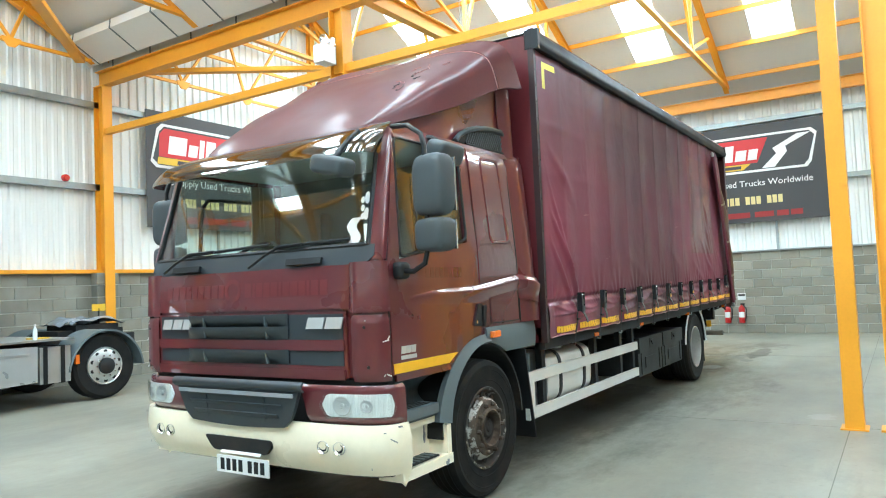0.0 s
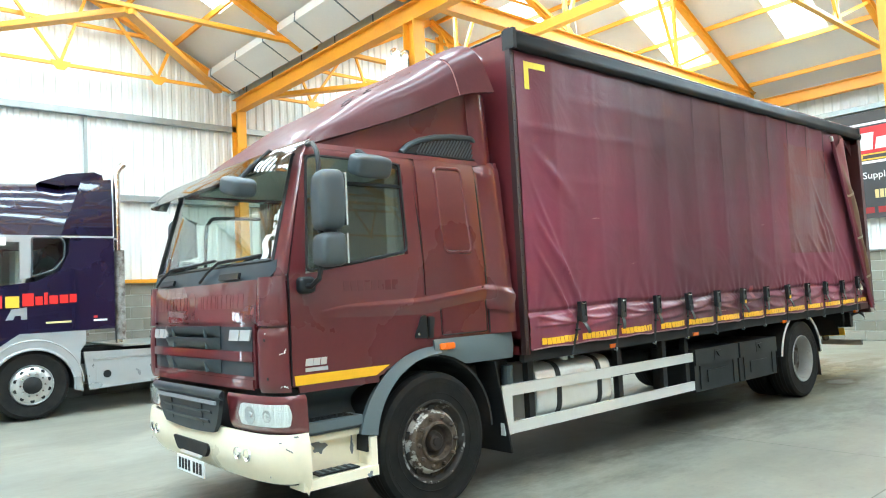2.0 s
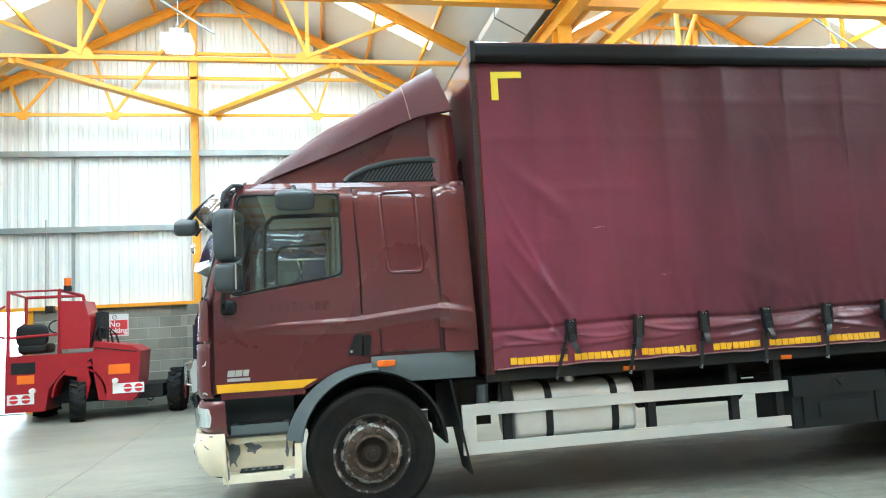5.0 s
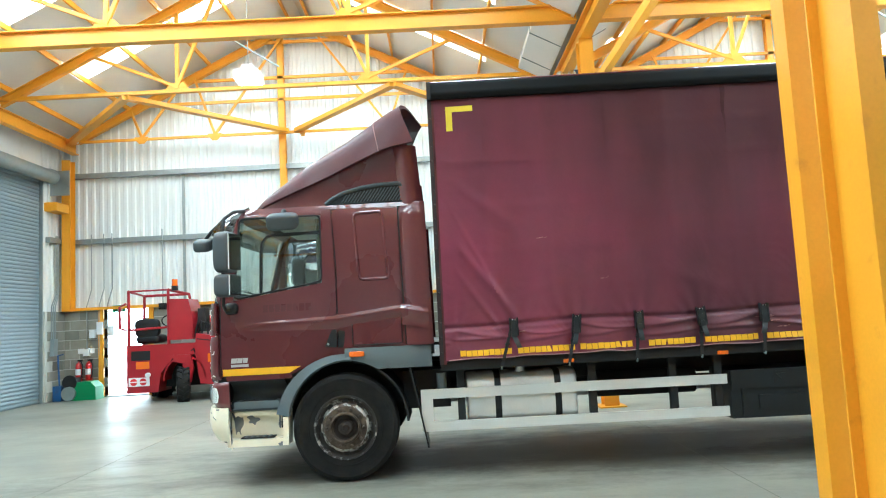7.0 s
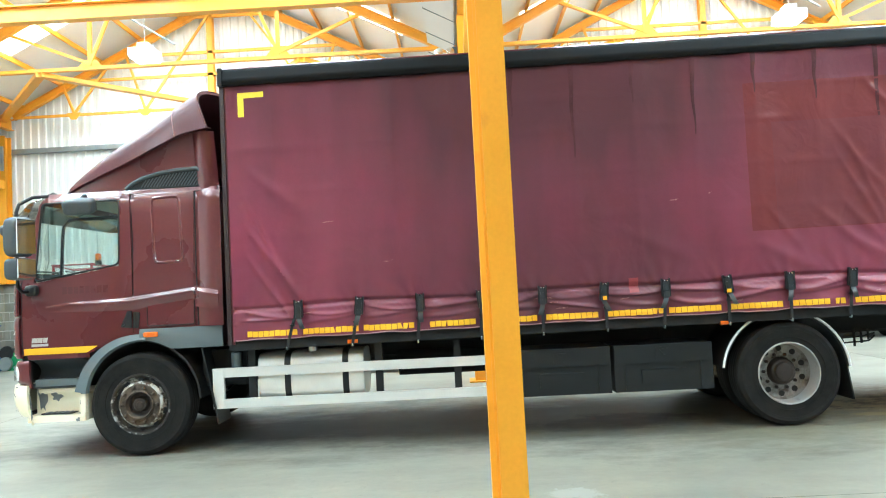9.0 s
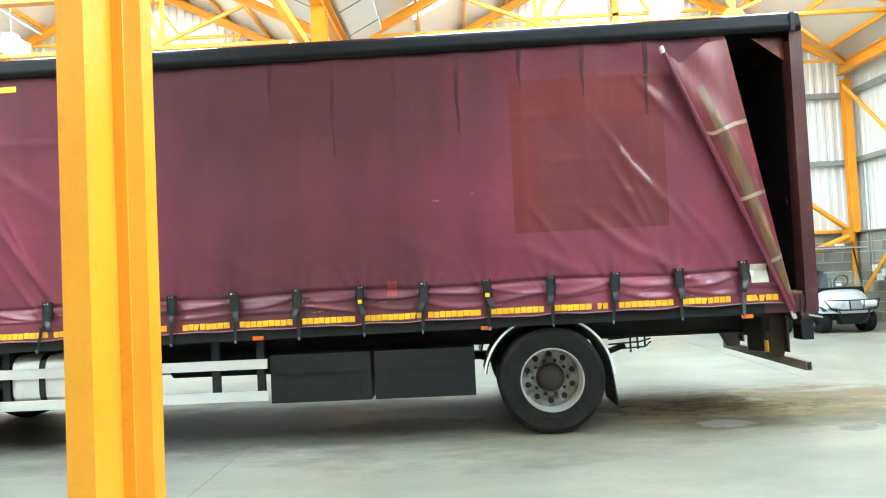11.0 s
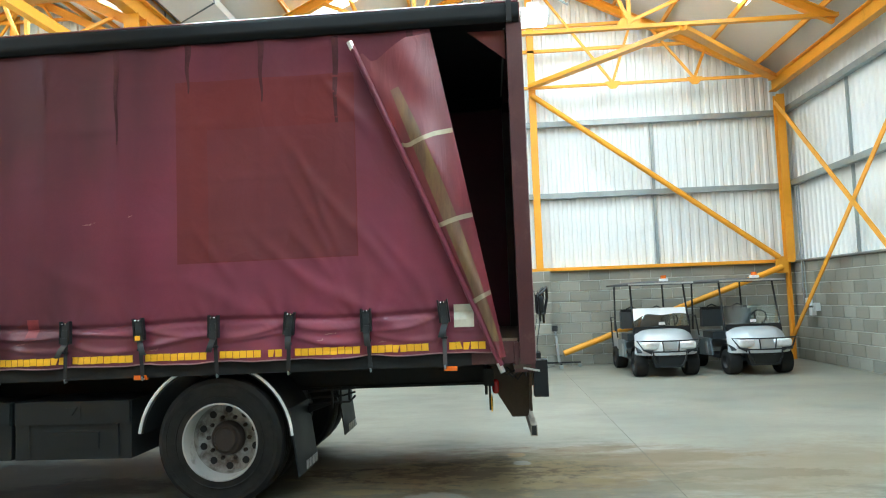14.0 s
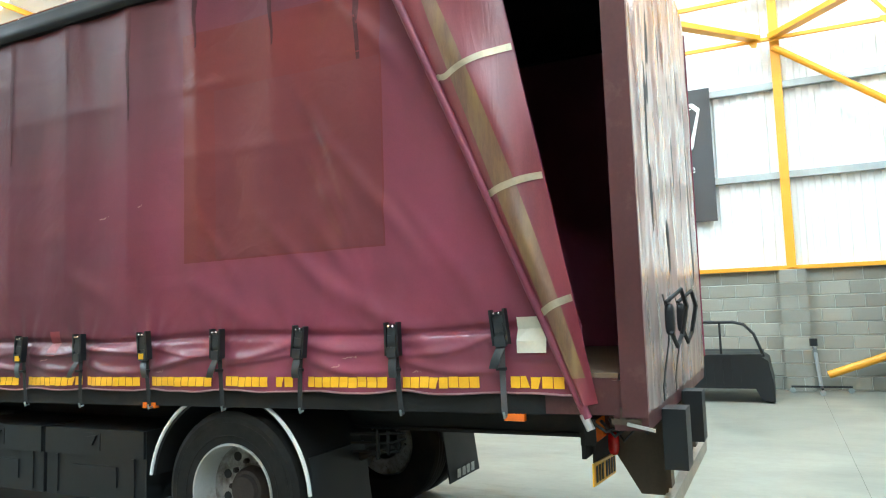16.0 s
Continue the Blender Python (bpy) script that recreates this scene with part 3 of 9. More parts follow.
struct("wall_south_header", Bx(SH0, SH1, YS - 0.06, YS, SHZ, EAVE + 0.1), M_CLAD, "white sheeting over the roller shutter")
struct("wall_east_sheeting", sheeting("x", XE, YS, YN, BT, lambda y: roof_z(y) - 0.02), M_CLAD, "ribbed white steel sheeting above a block wall")

# roof slopes with rooflight openings
SKY_X = (-10.62, -7.75, -4.97, -2.17, 0.7, 3.5, 6.3)
SKY_W = 0.92
lamps = []
for k, (ya, yr, yb) in enumerate(RIDGES):
    for j, (ye, dr) in enumerate(((ya, 1), (yb, -1))):
        bm = B()
        s0, s1 = ye + dr * 1.25, yr - dr * 0.7

        def slab(x0, x1, y0, y1):
            v = []
            for dz in (0, 0.12):
                v += [bm.verts.new((x, y, EAVE + SLOPE * dr * (y - ye) + dz)) for x, y in ((x0, y0), (x1, y0), (x1, y1), (x0, y1))]
            for q in ((3, 2, 1, 0), (4, 5, 6, 7), (0, 1, 5, 4), (1, 2, 6, 5), (2, 3, 7, 6), (3, 0, 4, 7)):
                bm.faces.new([v[i] for i in q])
        x = XW - 0.3
        ylo = ye - dr * (0.35 if abs(ye - YV) > 0.1 else 0.0)
        for sx in SKY_X:
            slab(x, sx - SKY_W / 2, ylo, yr)
            slab(sx - SKY_W / 2, sx + SKY_W / 2, ylo, s0)
            slab(sx - SKY_W / 2, sx + SKY_W / 2, s1, yr)
            x = sx + SKY_W / 2
            pane = B()
            vs = [pane.verts.new((a, b, EAVE + SLOPE * abs(b - ye) + 0.13)) for a, b in ((sx - 0.5, s0), (sx + 0.5, s0), (sx + 0.5, s1), (sx - 0.5, s1))]
            pane.faces.new(vs)
            bmesh.ops.solidify(pane, geom=pane.faces[:], thickness=0.02)
            struct("rooflight", pane, M_PANE, "long translucent white plastic rooflight in the roof slope")
            la = bpy.data.lights.new("rooflight_daylight", "AREA")
            la.shape, la.size, la.size_y, la.energy, la.color = "RECTANGLE", SKY_W - 0.02, abs(s1 - s0) * math.hypot(1, SLOPE) - 0.02, SKYLIGHT_POWER * ((1.08, 1.22)[k] if sx < 0 else ((1.2, 0.72), (0.10, 2.35))[k][j]) * (1.7 if k == 0 and j == 0 and abs(sx) < 6 else 1.0), (0.97, 1.0, 1.0)
            lo = new("rooflight_daylight", la)
            ym = (s0 + s1) / 2
            zc = EAVE + SLOPE * abs(ym - ye) + 0.09
            lo.matrix_basis = pose(sx, ym, zc, math.degrees(math.atan(SLOPE)) * dr, 0, 0)
        slab(x, XE + 0.3, ylo, yr)
        struct("ceiling", bm, M_ROOF, "white lined sloping roof with rooflights")
        # purlins
        n = 5
        for i in range(n + 1):
            y = ye + dr * (0.35 + i * (abs(yr - ye) - 0.6) / n)
            z = EAVE + SLOPE * abs(y - ye) - 0.075
            pb = Bx(XW + 0.05, XE - 0.05, y - 0.022, y + 0.022, z - 0.045, z + 0.06)
            struct("purlin", pb, M_ORANGE, "orange painted steel purlin under the roof")

# roof trusses
def truss(x, ya, yr, yb, style):
    t = thing("roof_truss", "orange painted steel lattice roof truss", "truss", "roof trusses", "structure")
    rz = lambda y: EAVE + SLOPE * min(y - ya, yb - y) - 0.14 - 0.09
    for y0 in (ya + 0.15, yb - 0.15):
        part("rafter", ibeam(B(), (x, y0, rz(y0)), (x, yr, rz(yr)), 0.12, 0.18), M_ORANGE, t)
    half = (yb - ya) / 2
    if style == "gable":
        zc, nodes = 6.2, [yr - 3.92, yr - 2.13, yr + 2.14, yr + 3.92]
        part("bottom_chord", bar(B(), (x + 0.12, ya + 0.3, zc), (x + 0.12, yb - 0.3, zc), 0.06, 0.06), M_ORANGE, t)
        for i, y in enumerate(nodes):
            g = prism(B(), [(y - 0.17, zc + 0.05), (y + 0.17, zc + 0.05), (y + 0.14, zc - 0.03), (y + 0.06, zc - 0.12), (y - 0.06, zc - 0.12), (y - 0.14, zc - 0.03)], "x", x + 0.15, x + 0.165)
            part("gusset_plate", g, M_ORANGE, t)
            out = 1 if y > yr else -1
            for yy in ((y + out * 0.50, yr + out * 0.28) if abs(y - yr) < 3 else (y + out * 0.28, y - out * 0.95)):
                part("web", bar(B(), (x + 0.12, y, zc + 0.03), (x + 0.08, yy, rz(yy) - 0.05), 0.05, 0.05), M_ORANGE, t)
        g = prism(B(), [(yr - 0.09, zc + 0.03), (yr + 0.11, zc + 0.03), (yr + 0.07, zc - 0.13), (yr - 0.01, zc - 0.13)], "x", x + 0.15, x + 0.165)
        part("gusset_plate", g, M_ORANGE, t)
        for zr in (7.08, 7.64, 8.55):
            hw = (rz(yr) - zr) / SLOPE
            part("rail", bar(B(), (x - 0.02, yr - hw, zr), (x - 0.02, yr + hw, zr), 0.06, 0.07), M_ORANGE, t)
    else:
        zc = 6.36 if style == "mid" else 6.3
        if style == "mid":
            part("bottom_chord", bar(B(), (x, ya + 0.1, zc - 0.02), (x, yb - 0.1, zc - 0.02), 0.10, 0.07), M_ORANGE, t)
        else:
            part("bottom_chord", ibeam(B(), (x, ya + 0.1, zc - 0.06), (x, yb - 0.1, zc - 0.06), 0.16, 0.28), M_ORANGE, t)
        zt = zc + (0.03 if style == "mid" else 0.09)
        for s in (-1, 1):
            y = yr + s * 1.95
            g = prism(B(), [(y - 0.24, zt), (y + 0.24, zt), (y + 0.13, zt + 0.13), (y - 0.13, zt + 0.13)], "x", x - 0.012, x + 0.012)
            part("gusset_plate", g, M_ORANGE, t)
            part("web", bar(B(), (x, y, zt), (x, y, rz(y)), 0.07, 0.07), M_ORANGE, t)
            for yy in (y + s * 1.75, y - s * 0.85):
                part("web", bar(B(), (x, y, zt + 0.05), (x, yy, rz(yy) - 0.04), 0.06, 0.06), M_ORANGE, t)
        part("web", bar(B(), (x, yr - 0.95, rz(yr - 0.95)), (x, yr + 0.95, rz(yr - 0.95)), 0.05, 0.05), M_ORANGE, t)
    return t


for x in FRAMES:
    for ya, yr, yb in RIDGES:
        style = "gable" if x in (FRAMES[0], FRAMES[-1]) else ("main" if x in (FRAMES[2], FRAMES[4], FRAMES[6]) else "mid")
        truss(x, ya, yr, yb, style)

# beams along the valley and the eaves
struct("valley_beam", ibeam(B(), (XW + 0.2, YV, 5.92), (XE - 0.2, YV, 5.92), 0.18, 0.30), M_ORANGE, "orange steel valley beam between the roof bays")
for y, z in ((19.42, 6.02), (-3.30, 6.08)):
    struct("eaves_beam", ibeam(B(), (XW + 0.2, y, z), (XE - 0.2, y, z), 0.16, 0.28), M_ORANGE, "orange steel eaves beam along the wall")
for y in (1.64, 8.03, 14.42):
    struct("floor_joint", Bx(XW, XE, y - 0.002, y + 0.002, 0.0, 0.0015), M_JOINT, "dark saw-cut joint in the concrete floor")
struct("floor_joint", Bx(-0.523, -0.517, YS, YN, 0.0, 0.0015), M_JOINT, "dark saw-cut joint in the concrete floor")
struct("tie_beam", Bx(-12.95, -0.5, YV - 0.05, YV + 0.05, 4.80, 4.92), M_ORANGE, "slender orange steel tie between columns")
for s in (-1, 1):
    quilt = lambda d: [(YV + s * (0.14 - d), 6.17 - d), (YV + s * (0.68 + d), 6.46 - d), (YV + s * (0.66 + d), 6.62 + d), (YV + s * (0.14 - d), 6.36 + d)]
    lining = struct("valley_gutter_lining", prism(B(), quilt(0.0), "x", XW + 0.1, XE - 0.1), M_ROOF, "white strapped insulation along the valley gutter", bevel=0.03)
    for i in range(22):
        x = -12.9 + i * 1.2
        part("strap", prism(B(), quilt(0.006), "x", x - 0.018, x + 0.018), M_GREY, lining)

# columns
def column(x, y, z0, z1, w, h, roll=0.0, label="orange painted steel column", name="column"):
    bm = ibeam(B(), (x, y, z0), (x, y, z1), w, h, 0.02, 0.014, roll)
    if z0 < 0.1:
        box(bm, x - 0.22, x + 0.22, y - 0.2, y + 0.2, 0, 0.02)
    return struct(name, bm, M_ORANGE, label)


column(-13.05, YV, 0, 5.78, 0.2, 0.3, radians(90), "orange steel column against the wall")
column(-6.87, YV, 0, 5.78, 0.22, 0.26, radians(90))
struct("column", box(ibeam(B(), (0.045, YV - 0.031, 0.02), (0.045, YV - 0.031, 5.78), 0.152, 0.47, 0.016, 0.010, radians(90)), -0.26, 0.36, YV - 0.16, YV + 0.10, 0, 0.02), M_ORANGE, "deep orange painted steel valley column standing on the floor")
struct("post", box(Bx(-0.56, -0.395, YV - 0.135, YV + 0.058, 0, 5.78), -0.60, -0.36, YV - 0.17, YV + 0.10, 0, 0.012), M_ORANGE, "slender orange square steel post beside the column")
column(6.85, YV, 0, 5.78, 0.229, 0.6, radians(90))
for x in (-13.05, -6.87, -0.1, 6.85, 13.2):
    column(x, 19.50, 2.09 if x < -13 else 0, 5.78, 0.2 if x > -13 else 0.17, 0.26 if x > -13 else 0.20, 0 if x > -13 else radians(90), "orange steel column against the wall")
    column(x, -3.43, 2.09 if x < -13 else 0, 5.78, 0.2, 0.26, 0 if x > -13 else radians(90), "orange steel column against the wall")
for y in (1.84, 14.12):
    struct("wind_post", ibeam(B(), (-13.12, y, 2.12), (-13.12, y, 8.75), 0.15, 0.16, 0.014, 0.01, radians(90)), M_ORANGE, "orange steel wind post on the gable wall")

# sheeting rails and the coping angle on the blockwork
for z in (3.78, 5.42):
    struct("sheeting_rail", Bx(-13.31, -13.18, YS + 0.1, YN - 0.1, z - 0.06, z + 0.06), M_GALV, "galvanised steel sheeting rail")
    struct("sheeting_rail", Bx(XW + 0.1, XE - 0.1, 19.63, 19.76, z - 0.02, z + 0.10), M_GALV, "galvanised steel sheeting rail")
    struct("sheeting_rail", Bx(XW + 0.1, SH0 - 0.1, YS + 0.04, YS + 0.16, z - 0.06, z + 0.06), M_GALV, "galvanised steel sheeting rail")
for y in (-0.7, 5.0, 11.0, 16.75):
    struct("sag_rod", Bx(-13.30, -13.26, y - 0.03, y + 0.03, BT, 5.4), M_GALV, "thin galvanised sag bar on the wall")
for x in (-10.6, -2.6):
    struct("sag_rod", Bx(x - 0.03, x + 0.03, 19.72, 19.76, BT, 5.5), M_GALV, "thin galvanised sag bar on the wall")
struct("coping_angle", Bx(-13.32, -13.10, YS + 0.1, YN - 0.25, BT, BT + 0.07), M_ORANGE, "orange steel angle on top of the block wall")
struct("coping_flashing", Bx(XW + 0.1, XE - 0.1, 19.56, 19.78, BT, BT + 0.03), M_GALV, "grey flashing on top of the block wall")

# gable wind bracing
for yr, s in ((2.08, -1), (2.08, 1), (13.93, -1), (13.93, 1)):
    a = (-9.95, yr + s * 2.72, 6.26)
    struct("wind_brace", bar(B(), a, (-12.95, yr + 0.03 + s * 0.12, 6.24), 0.17, 0.09), M_ORANGE, "flat orange steel wind brace under the truss")
    struct("wind_brace", bar(B(), a, (-12.9, yr + s * 5.45, 6.14), 0.17, 0.09), M_ORANGE, "flat orange steel wind brace under the truss")
struct("wall_brace", tube(B(), [(-12.98, 14.1, 6.05), (-12.98, 19.25, 2.2)], 0.06, 12), M_ORANGE, "orange tubular steel wall brace")
struct("column_foot", ibeam(B(), (-13.10, 19.47, 0), (-13.10, 19.47, 2.09), 0.10, 0.08, 0.010, 0.008), M_ORANGE, "narrow orange steel foot of the corner column")
struct("brace_gusset", Bx(-13.0, -12.985, 19.17, 19.44, 1.86, 2.22), M_ORANGE, "orange steel gusset plate in the corner")
struct("wall_brace", tube(B(), [(-12.98, 14.55, 0.28), (-12.98, 19.30, 1.99)], 0.064, 12), M_ORANGE, "thick orange tubular steel brace at floor level")
for a, b in (((-12.9, 19.35, 5.6), (-6.95, 19.35, 0.4)), ((-12.9, 19.35, 0.4), (-6.95, 19.35, 5.6))):
    struct("wall_brace", bar(B(), a, b, 0.02, 0.10), M_ORANGE, "orange flat steel cross brace on the wall")

# block pilasters under the wind posts
for y in (1.84, YV, 14.12):
    pl = struct("pilaster", Bx(-13.19, -13.0, y - 0.20, y + 0.20, 0, BT - 0.002), M_MORTAR, "grey block pilaster")
    for r in range(9):
        z = BT / 9 * (r + 0.5)
        if r % 2:
            part("block", Bx(-13.19, -12.988, y - 0.215, y + 0.215, z - 0.1075, z + 0.1075), M_BLOCK, pl)
        else:
            part("block", Bx(-13.19, -12.988, y - 0.215, y + 0.06, z - 0.1075, z + 0.1075), M_BLOCK, pl)
            part("block", Bx(-13.19, -12.988, y + 0.07, y + 0.215, z - 0.1075, z + 0.1075), M_BLOCK, pl)

# ---- the curtain-sided lorry; x across it (near side positive), y along it, its front towards -y ----
lorry = thing("curtainsider_lorry", "maroon curtain-sided rigid lorry with a cream bumper parked in the hall", "lorry")
CAB_N, CAB_R, CAB_X = 5.5, 5.42, 0.03


def lerp(table, z):
    for (a, va), (b, vb) in zip(table, table[1:]):
        if z <= b:
            k = max(0.0, (z - a) / (b - a))
            return va + (vb - va) * k
    return table[-1][1]


YF = ((0.4, 3.34), (0.75, 3.33), (1.45, 3.33), (1.72, 3.35), (1.82, 3.38), (2.55, 3.60), (2.66, 3.70))
YC = ((0.4, 3.50), (0.96, 3.47), (1.05, 3.443), (1.72, 3.438), (1.82, 3.452), (2.55, 3.63), (2.66, 3.75))
HW = ((0.4, 1.13), (1.3, 1.13), (1.8, 1.12), (2.55, 1.065), (2.66, 1.015))


def cab(u, z, off=0.0, lift=0.0):
    """A point of the cab's skin. u: 0 front centre, 1 where the corner meets the side, 2 the rear edge; negative on the far side."""
    s, a = (1 if u >= 0 else -1), abs(u)
    yf, yc, w = lerp(YF, z), lerp(YC, z), lerp(HW, z)
    if a <= 1:
        th = a * math.pi / 2
        x, y = w * math.sin(th) ** (2 / CAB_N), yc - (yc - yf) * math.cos(th) ** (2 / 2.2)
        nx, ny = (x / w) ** (CAB_N - 1) / w, -(((yc - y) / (yc - yf)) ** 1.2) / (yc - yf)
        ln = math.hypot(nx, ny) or 1
        nx, ny = nx / ln, ny / ln
    else:
        x, y, nx, ny = w, yc + (a - 1) * (CAB_R - yc), 1, 0
    return Vector((CAB_X + s * (x + nx * off), y + ny * off, z + lift))


def u_of_x(x, z):
    q = min(abs(x) / lerp(HW, z), 1.0)
    return math.copysign(math.asin(q ** (CAB_N / 2)) / (math.pi / 2), x)


def u_of_y(y, z):
    yc = lerp(YC, z)
    return 1 + (y - yc) / (CAB_R - yc)


def skin(name, u0, u1, z0, z1, material, parent, off=0.0, nu=12, nz=6, thick=0.02, label="", by="u", smooth=True, corner=0.0):
    """A panel of the cab. Edges may be functions: z0(a), z1(a) of the way along, u0(b), u1(b) of the way up. by: u, x at the front, y on the near side or -y on the far one."""
    def fn(a, b):
        lo = z0(a) if callable(z0) else z0
        hi = z1(a) if callable(z1) else z1
        if corner:
            e = min(a, 1 - a) / corner
            c = (hi - lo) * 0.5 * (1 - math.sqrt(max(0, 1 - (1 - min(1, e)) ** 2))) * 0.9
            lo, hi = lo + c, hi - c
        z = lo + (hi - lo) * b
        e0 = u0(b) if callable(u0) else u0
        e1 = u1(b) if callable(u1) else u1
        p = e0 + (e1 - e0) * a
        u = p if by == "u" else (u_of_x(p, z) if by == "x" else (u_of_y(p, z) if by == "y" else -u_of_y(p, z)))
        return u, z
    bm = B()
    grids = [[[bm.verts.new(cab(*fn(i / nu, j / nz), o)) for j in range(nz + 1)] for i in range(nu + 1)] for o in ((off, off - thick) if thick else (off,))]
    for g in grids:
        for i in range(nu):
            for j in range(nz):
                bm.faces.new((g[i][j], g[i + 1][j], g[i + 1][j + 1], g[i][j + 1]))
    if thick:
        g, h = grids
        rim = [(i, 0) for i in range(nu)] + [(nu, j) for j in range(nz)] + [(i, nz) for i in range(nu, 0, -1)] + [(0, j) for j in range(nz, 0, -1)]
        for (a, b), (c, d) in zip(rim, rim[1:] + rim[:1]):
            bm.faces.new((g[a][b], g[c][d], h[c][d], h[a][b]))
    return part(name, bm, material, parent, label, smooth=smooth)


def pod(c, h, n=4.0, m=None, nu=28, nv=18):
    """A rounded block: a superellipsoid of half sizes h round c."""
    def sp(v, e):
        return math.copysign(abs(v) ** e, v)
    m = m or Matrix()

    def fn(a, b):
        u, v = a * math.tau, (b - 0.5) * math.pi
        p = Vector((h[0] * sp(math.cos(v), 2 / n) * sp(math.cos(u), 2 / n), h[1] * sp(math.cos(v), 2 / n) * sp(math.sin(u), 2 / n), h[2] * sp(math.sin(v), 2 / n)))
        return Vector(c) + m.to_3x3() @ p
    bm = sheet(fn, nu, nv)
    bmesh.ops.remove_doubles(bm, verts=bm.verts, dist=0.0004)
    return bm


def rounded(pts, r=0.03, k=4):
    """Cuts the corners of a closed outline round."""
    out = []
    for i, p in enumerate(pts):
        p, a, b = Vector(p), Vector(pts[i - 1]), Vector(pts[(i + 1) % len(pts)])
        d0, d1 = (a - p), (b - p)
        q0, q1 = p + d0.normalized() * min(r, d0.length / 2.1), p + d1.normalized() * min(r, d1.length / 2.1)
        for j in range(k + 1):
            t = j / k
            out.append(tuple(q0 * (1 - t) ** 2 + p * 2 * t * (1 - t) + q1 * t * t))
    return out


UW = u_of_x(1.045, 1.3)
UP = u_of_x(0.93, 1.3)
UX = lambda x: u_of_x(x, 1.0)
ARC_Y, ARC_Z, ARC_R = 4.60, 0.53, 0.655


def arch_z(y, r=ARC_R, base=1.06):
    d = r * r - (y - ARC_Y) ** 2
    return max(base, ARC_Z + math.sqrt(d)) if d > 0 else base


DOOR_R = 4.555
front_edge = lambda z: 3.452 + max(0.0, z - 1.74) * 0.21
belt = lambda y: 1.750 + 0.130 * min(max((y - 3.58) / 0.84, 0), 1)
# lower shell, both sides and the front
for sgn in ("y", "-y"):
    s = 1 if sgn == "y" else -1
    skin("cab_side", 3.445, CAB_R, lambda a: arch_z(3.445 + a * (CAB_R - 3.445)), lambda a: belt(3.445 + a * (CAB_R - 3.445)) - 0.02, M_MAROON, lorry, 0, 48, 6, 0.03, by=sgn)
    skin("cab_rear_side", 4.43, CAB_R, 1.83, 2.62, M_MAROON, lorry, 0, 10, 8, 0.03, by=sgn)
    skin("roof_gutter", lambda b: 3.635, CAB_R, 2.585, 2.625, M_MAROON, lorry, 0.016, 12, 3, 0.03, by=sgn)
    skin("windscreen_pillar", s * UW, lambda b, s=s: s * u_of_y(front_edge(1.74 + 0.87 * b) - 0.006, 1.74 + 0.87 * b), 1.74, 2.61, M_MAROON, lorry, 0.012, 10, 10, 0.03)
skin("cab_front", -1.0, 1.0, 1.02, 1.80, M_MAROON, lorry, 0, 40, 8, 0.03)
skin("windscreen_header", -UW, UW, 2.52, 2.62, M_MAROON, lorry, 0, 24, 2, 0.03)
# roof, rear wall and floor
part("cab_roof", sheet(lambda a, b: Vector(((2 * a - 1) * 1.06, 3.60 + b * (CAB_R - 3.60) + 0.15 * abs(2 * a - 1) ** 4 * (1 - b), 2.60 + 0.05 * (1 - (2 * a - 1) ** 4) * min(1, b * 4))), 12, 12, 0.03), M_MAROON, lorry, smooth=True)
part("cab_rear_wall", Bx(-1.12, 1.12, CAB_R - 0.03, CAB_R, 1.05, 2.62), M_MAROON, lorry)
part("cab_floor", Bx(-1.1, 1.1, 3.6, CAB_R - 0.04, 1.22, 1.27), M_TRIM, lorry)
part("sleeper_bulkhead", Bx(-1.08, 1.08, 4.72, 4.76, 1.27, 2.55), M_TRIMD, lorry, "dark grey padded cab trim")
part("cab_headlining", Bx(-1.02, 1.02, 3.78, 4.72, 2.55, 2.57), M_TRIM, lorry, "pale grey headlining")
M_CURTAIN_IN = pbr("pale_cab_curtain", (0.30, 0.31, 0.27), 0.9, var=0.2)
for s in (1, -1):
    part("cab_curtain", sheet(lambda a, b: Vector((s * (1.0 + 0.02 * math.sin(a * 40)), 4.36 + 0.26 * a, 1.75 + 0.76 * b)), 24, 4, 0.004), M_CURTAIN_IN, lorry, "pale grey gathered cab curtain", smooth=True)

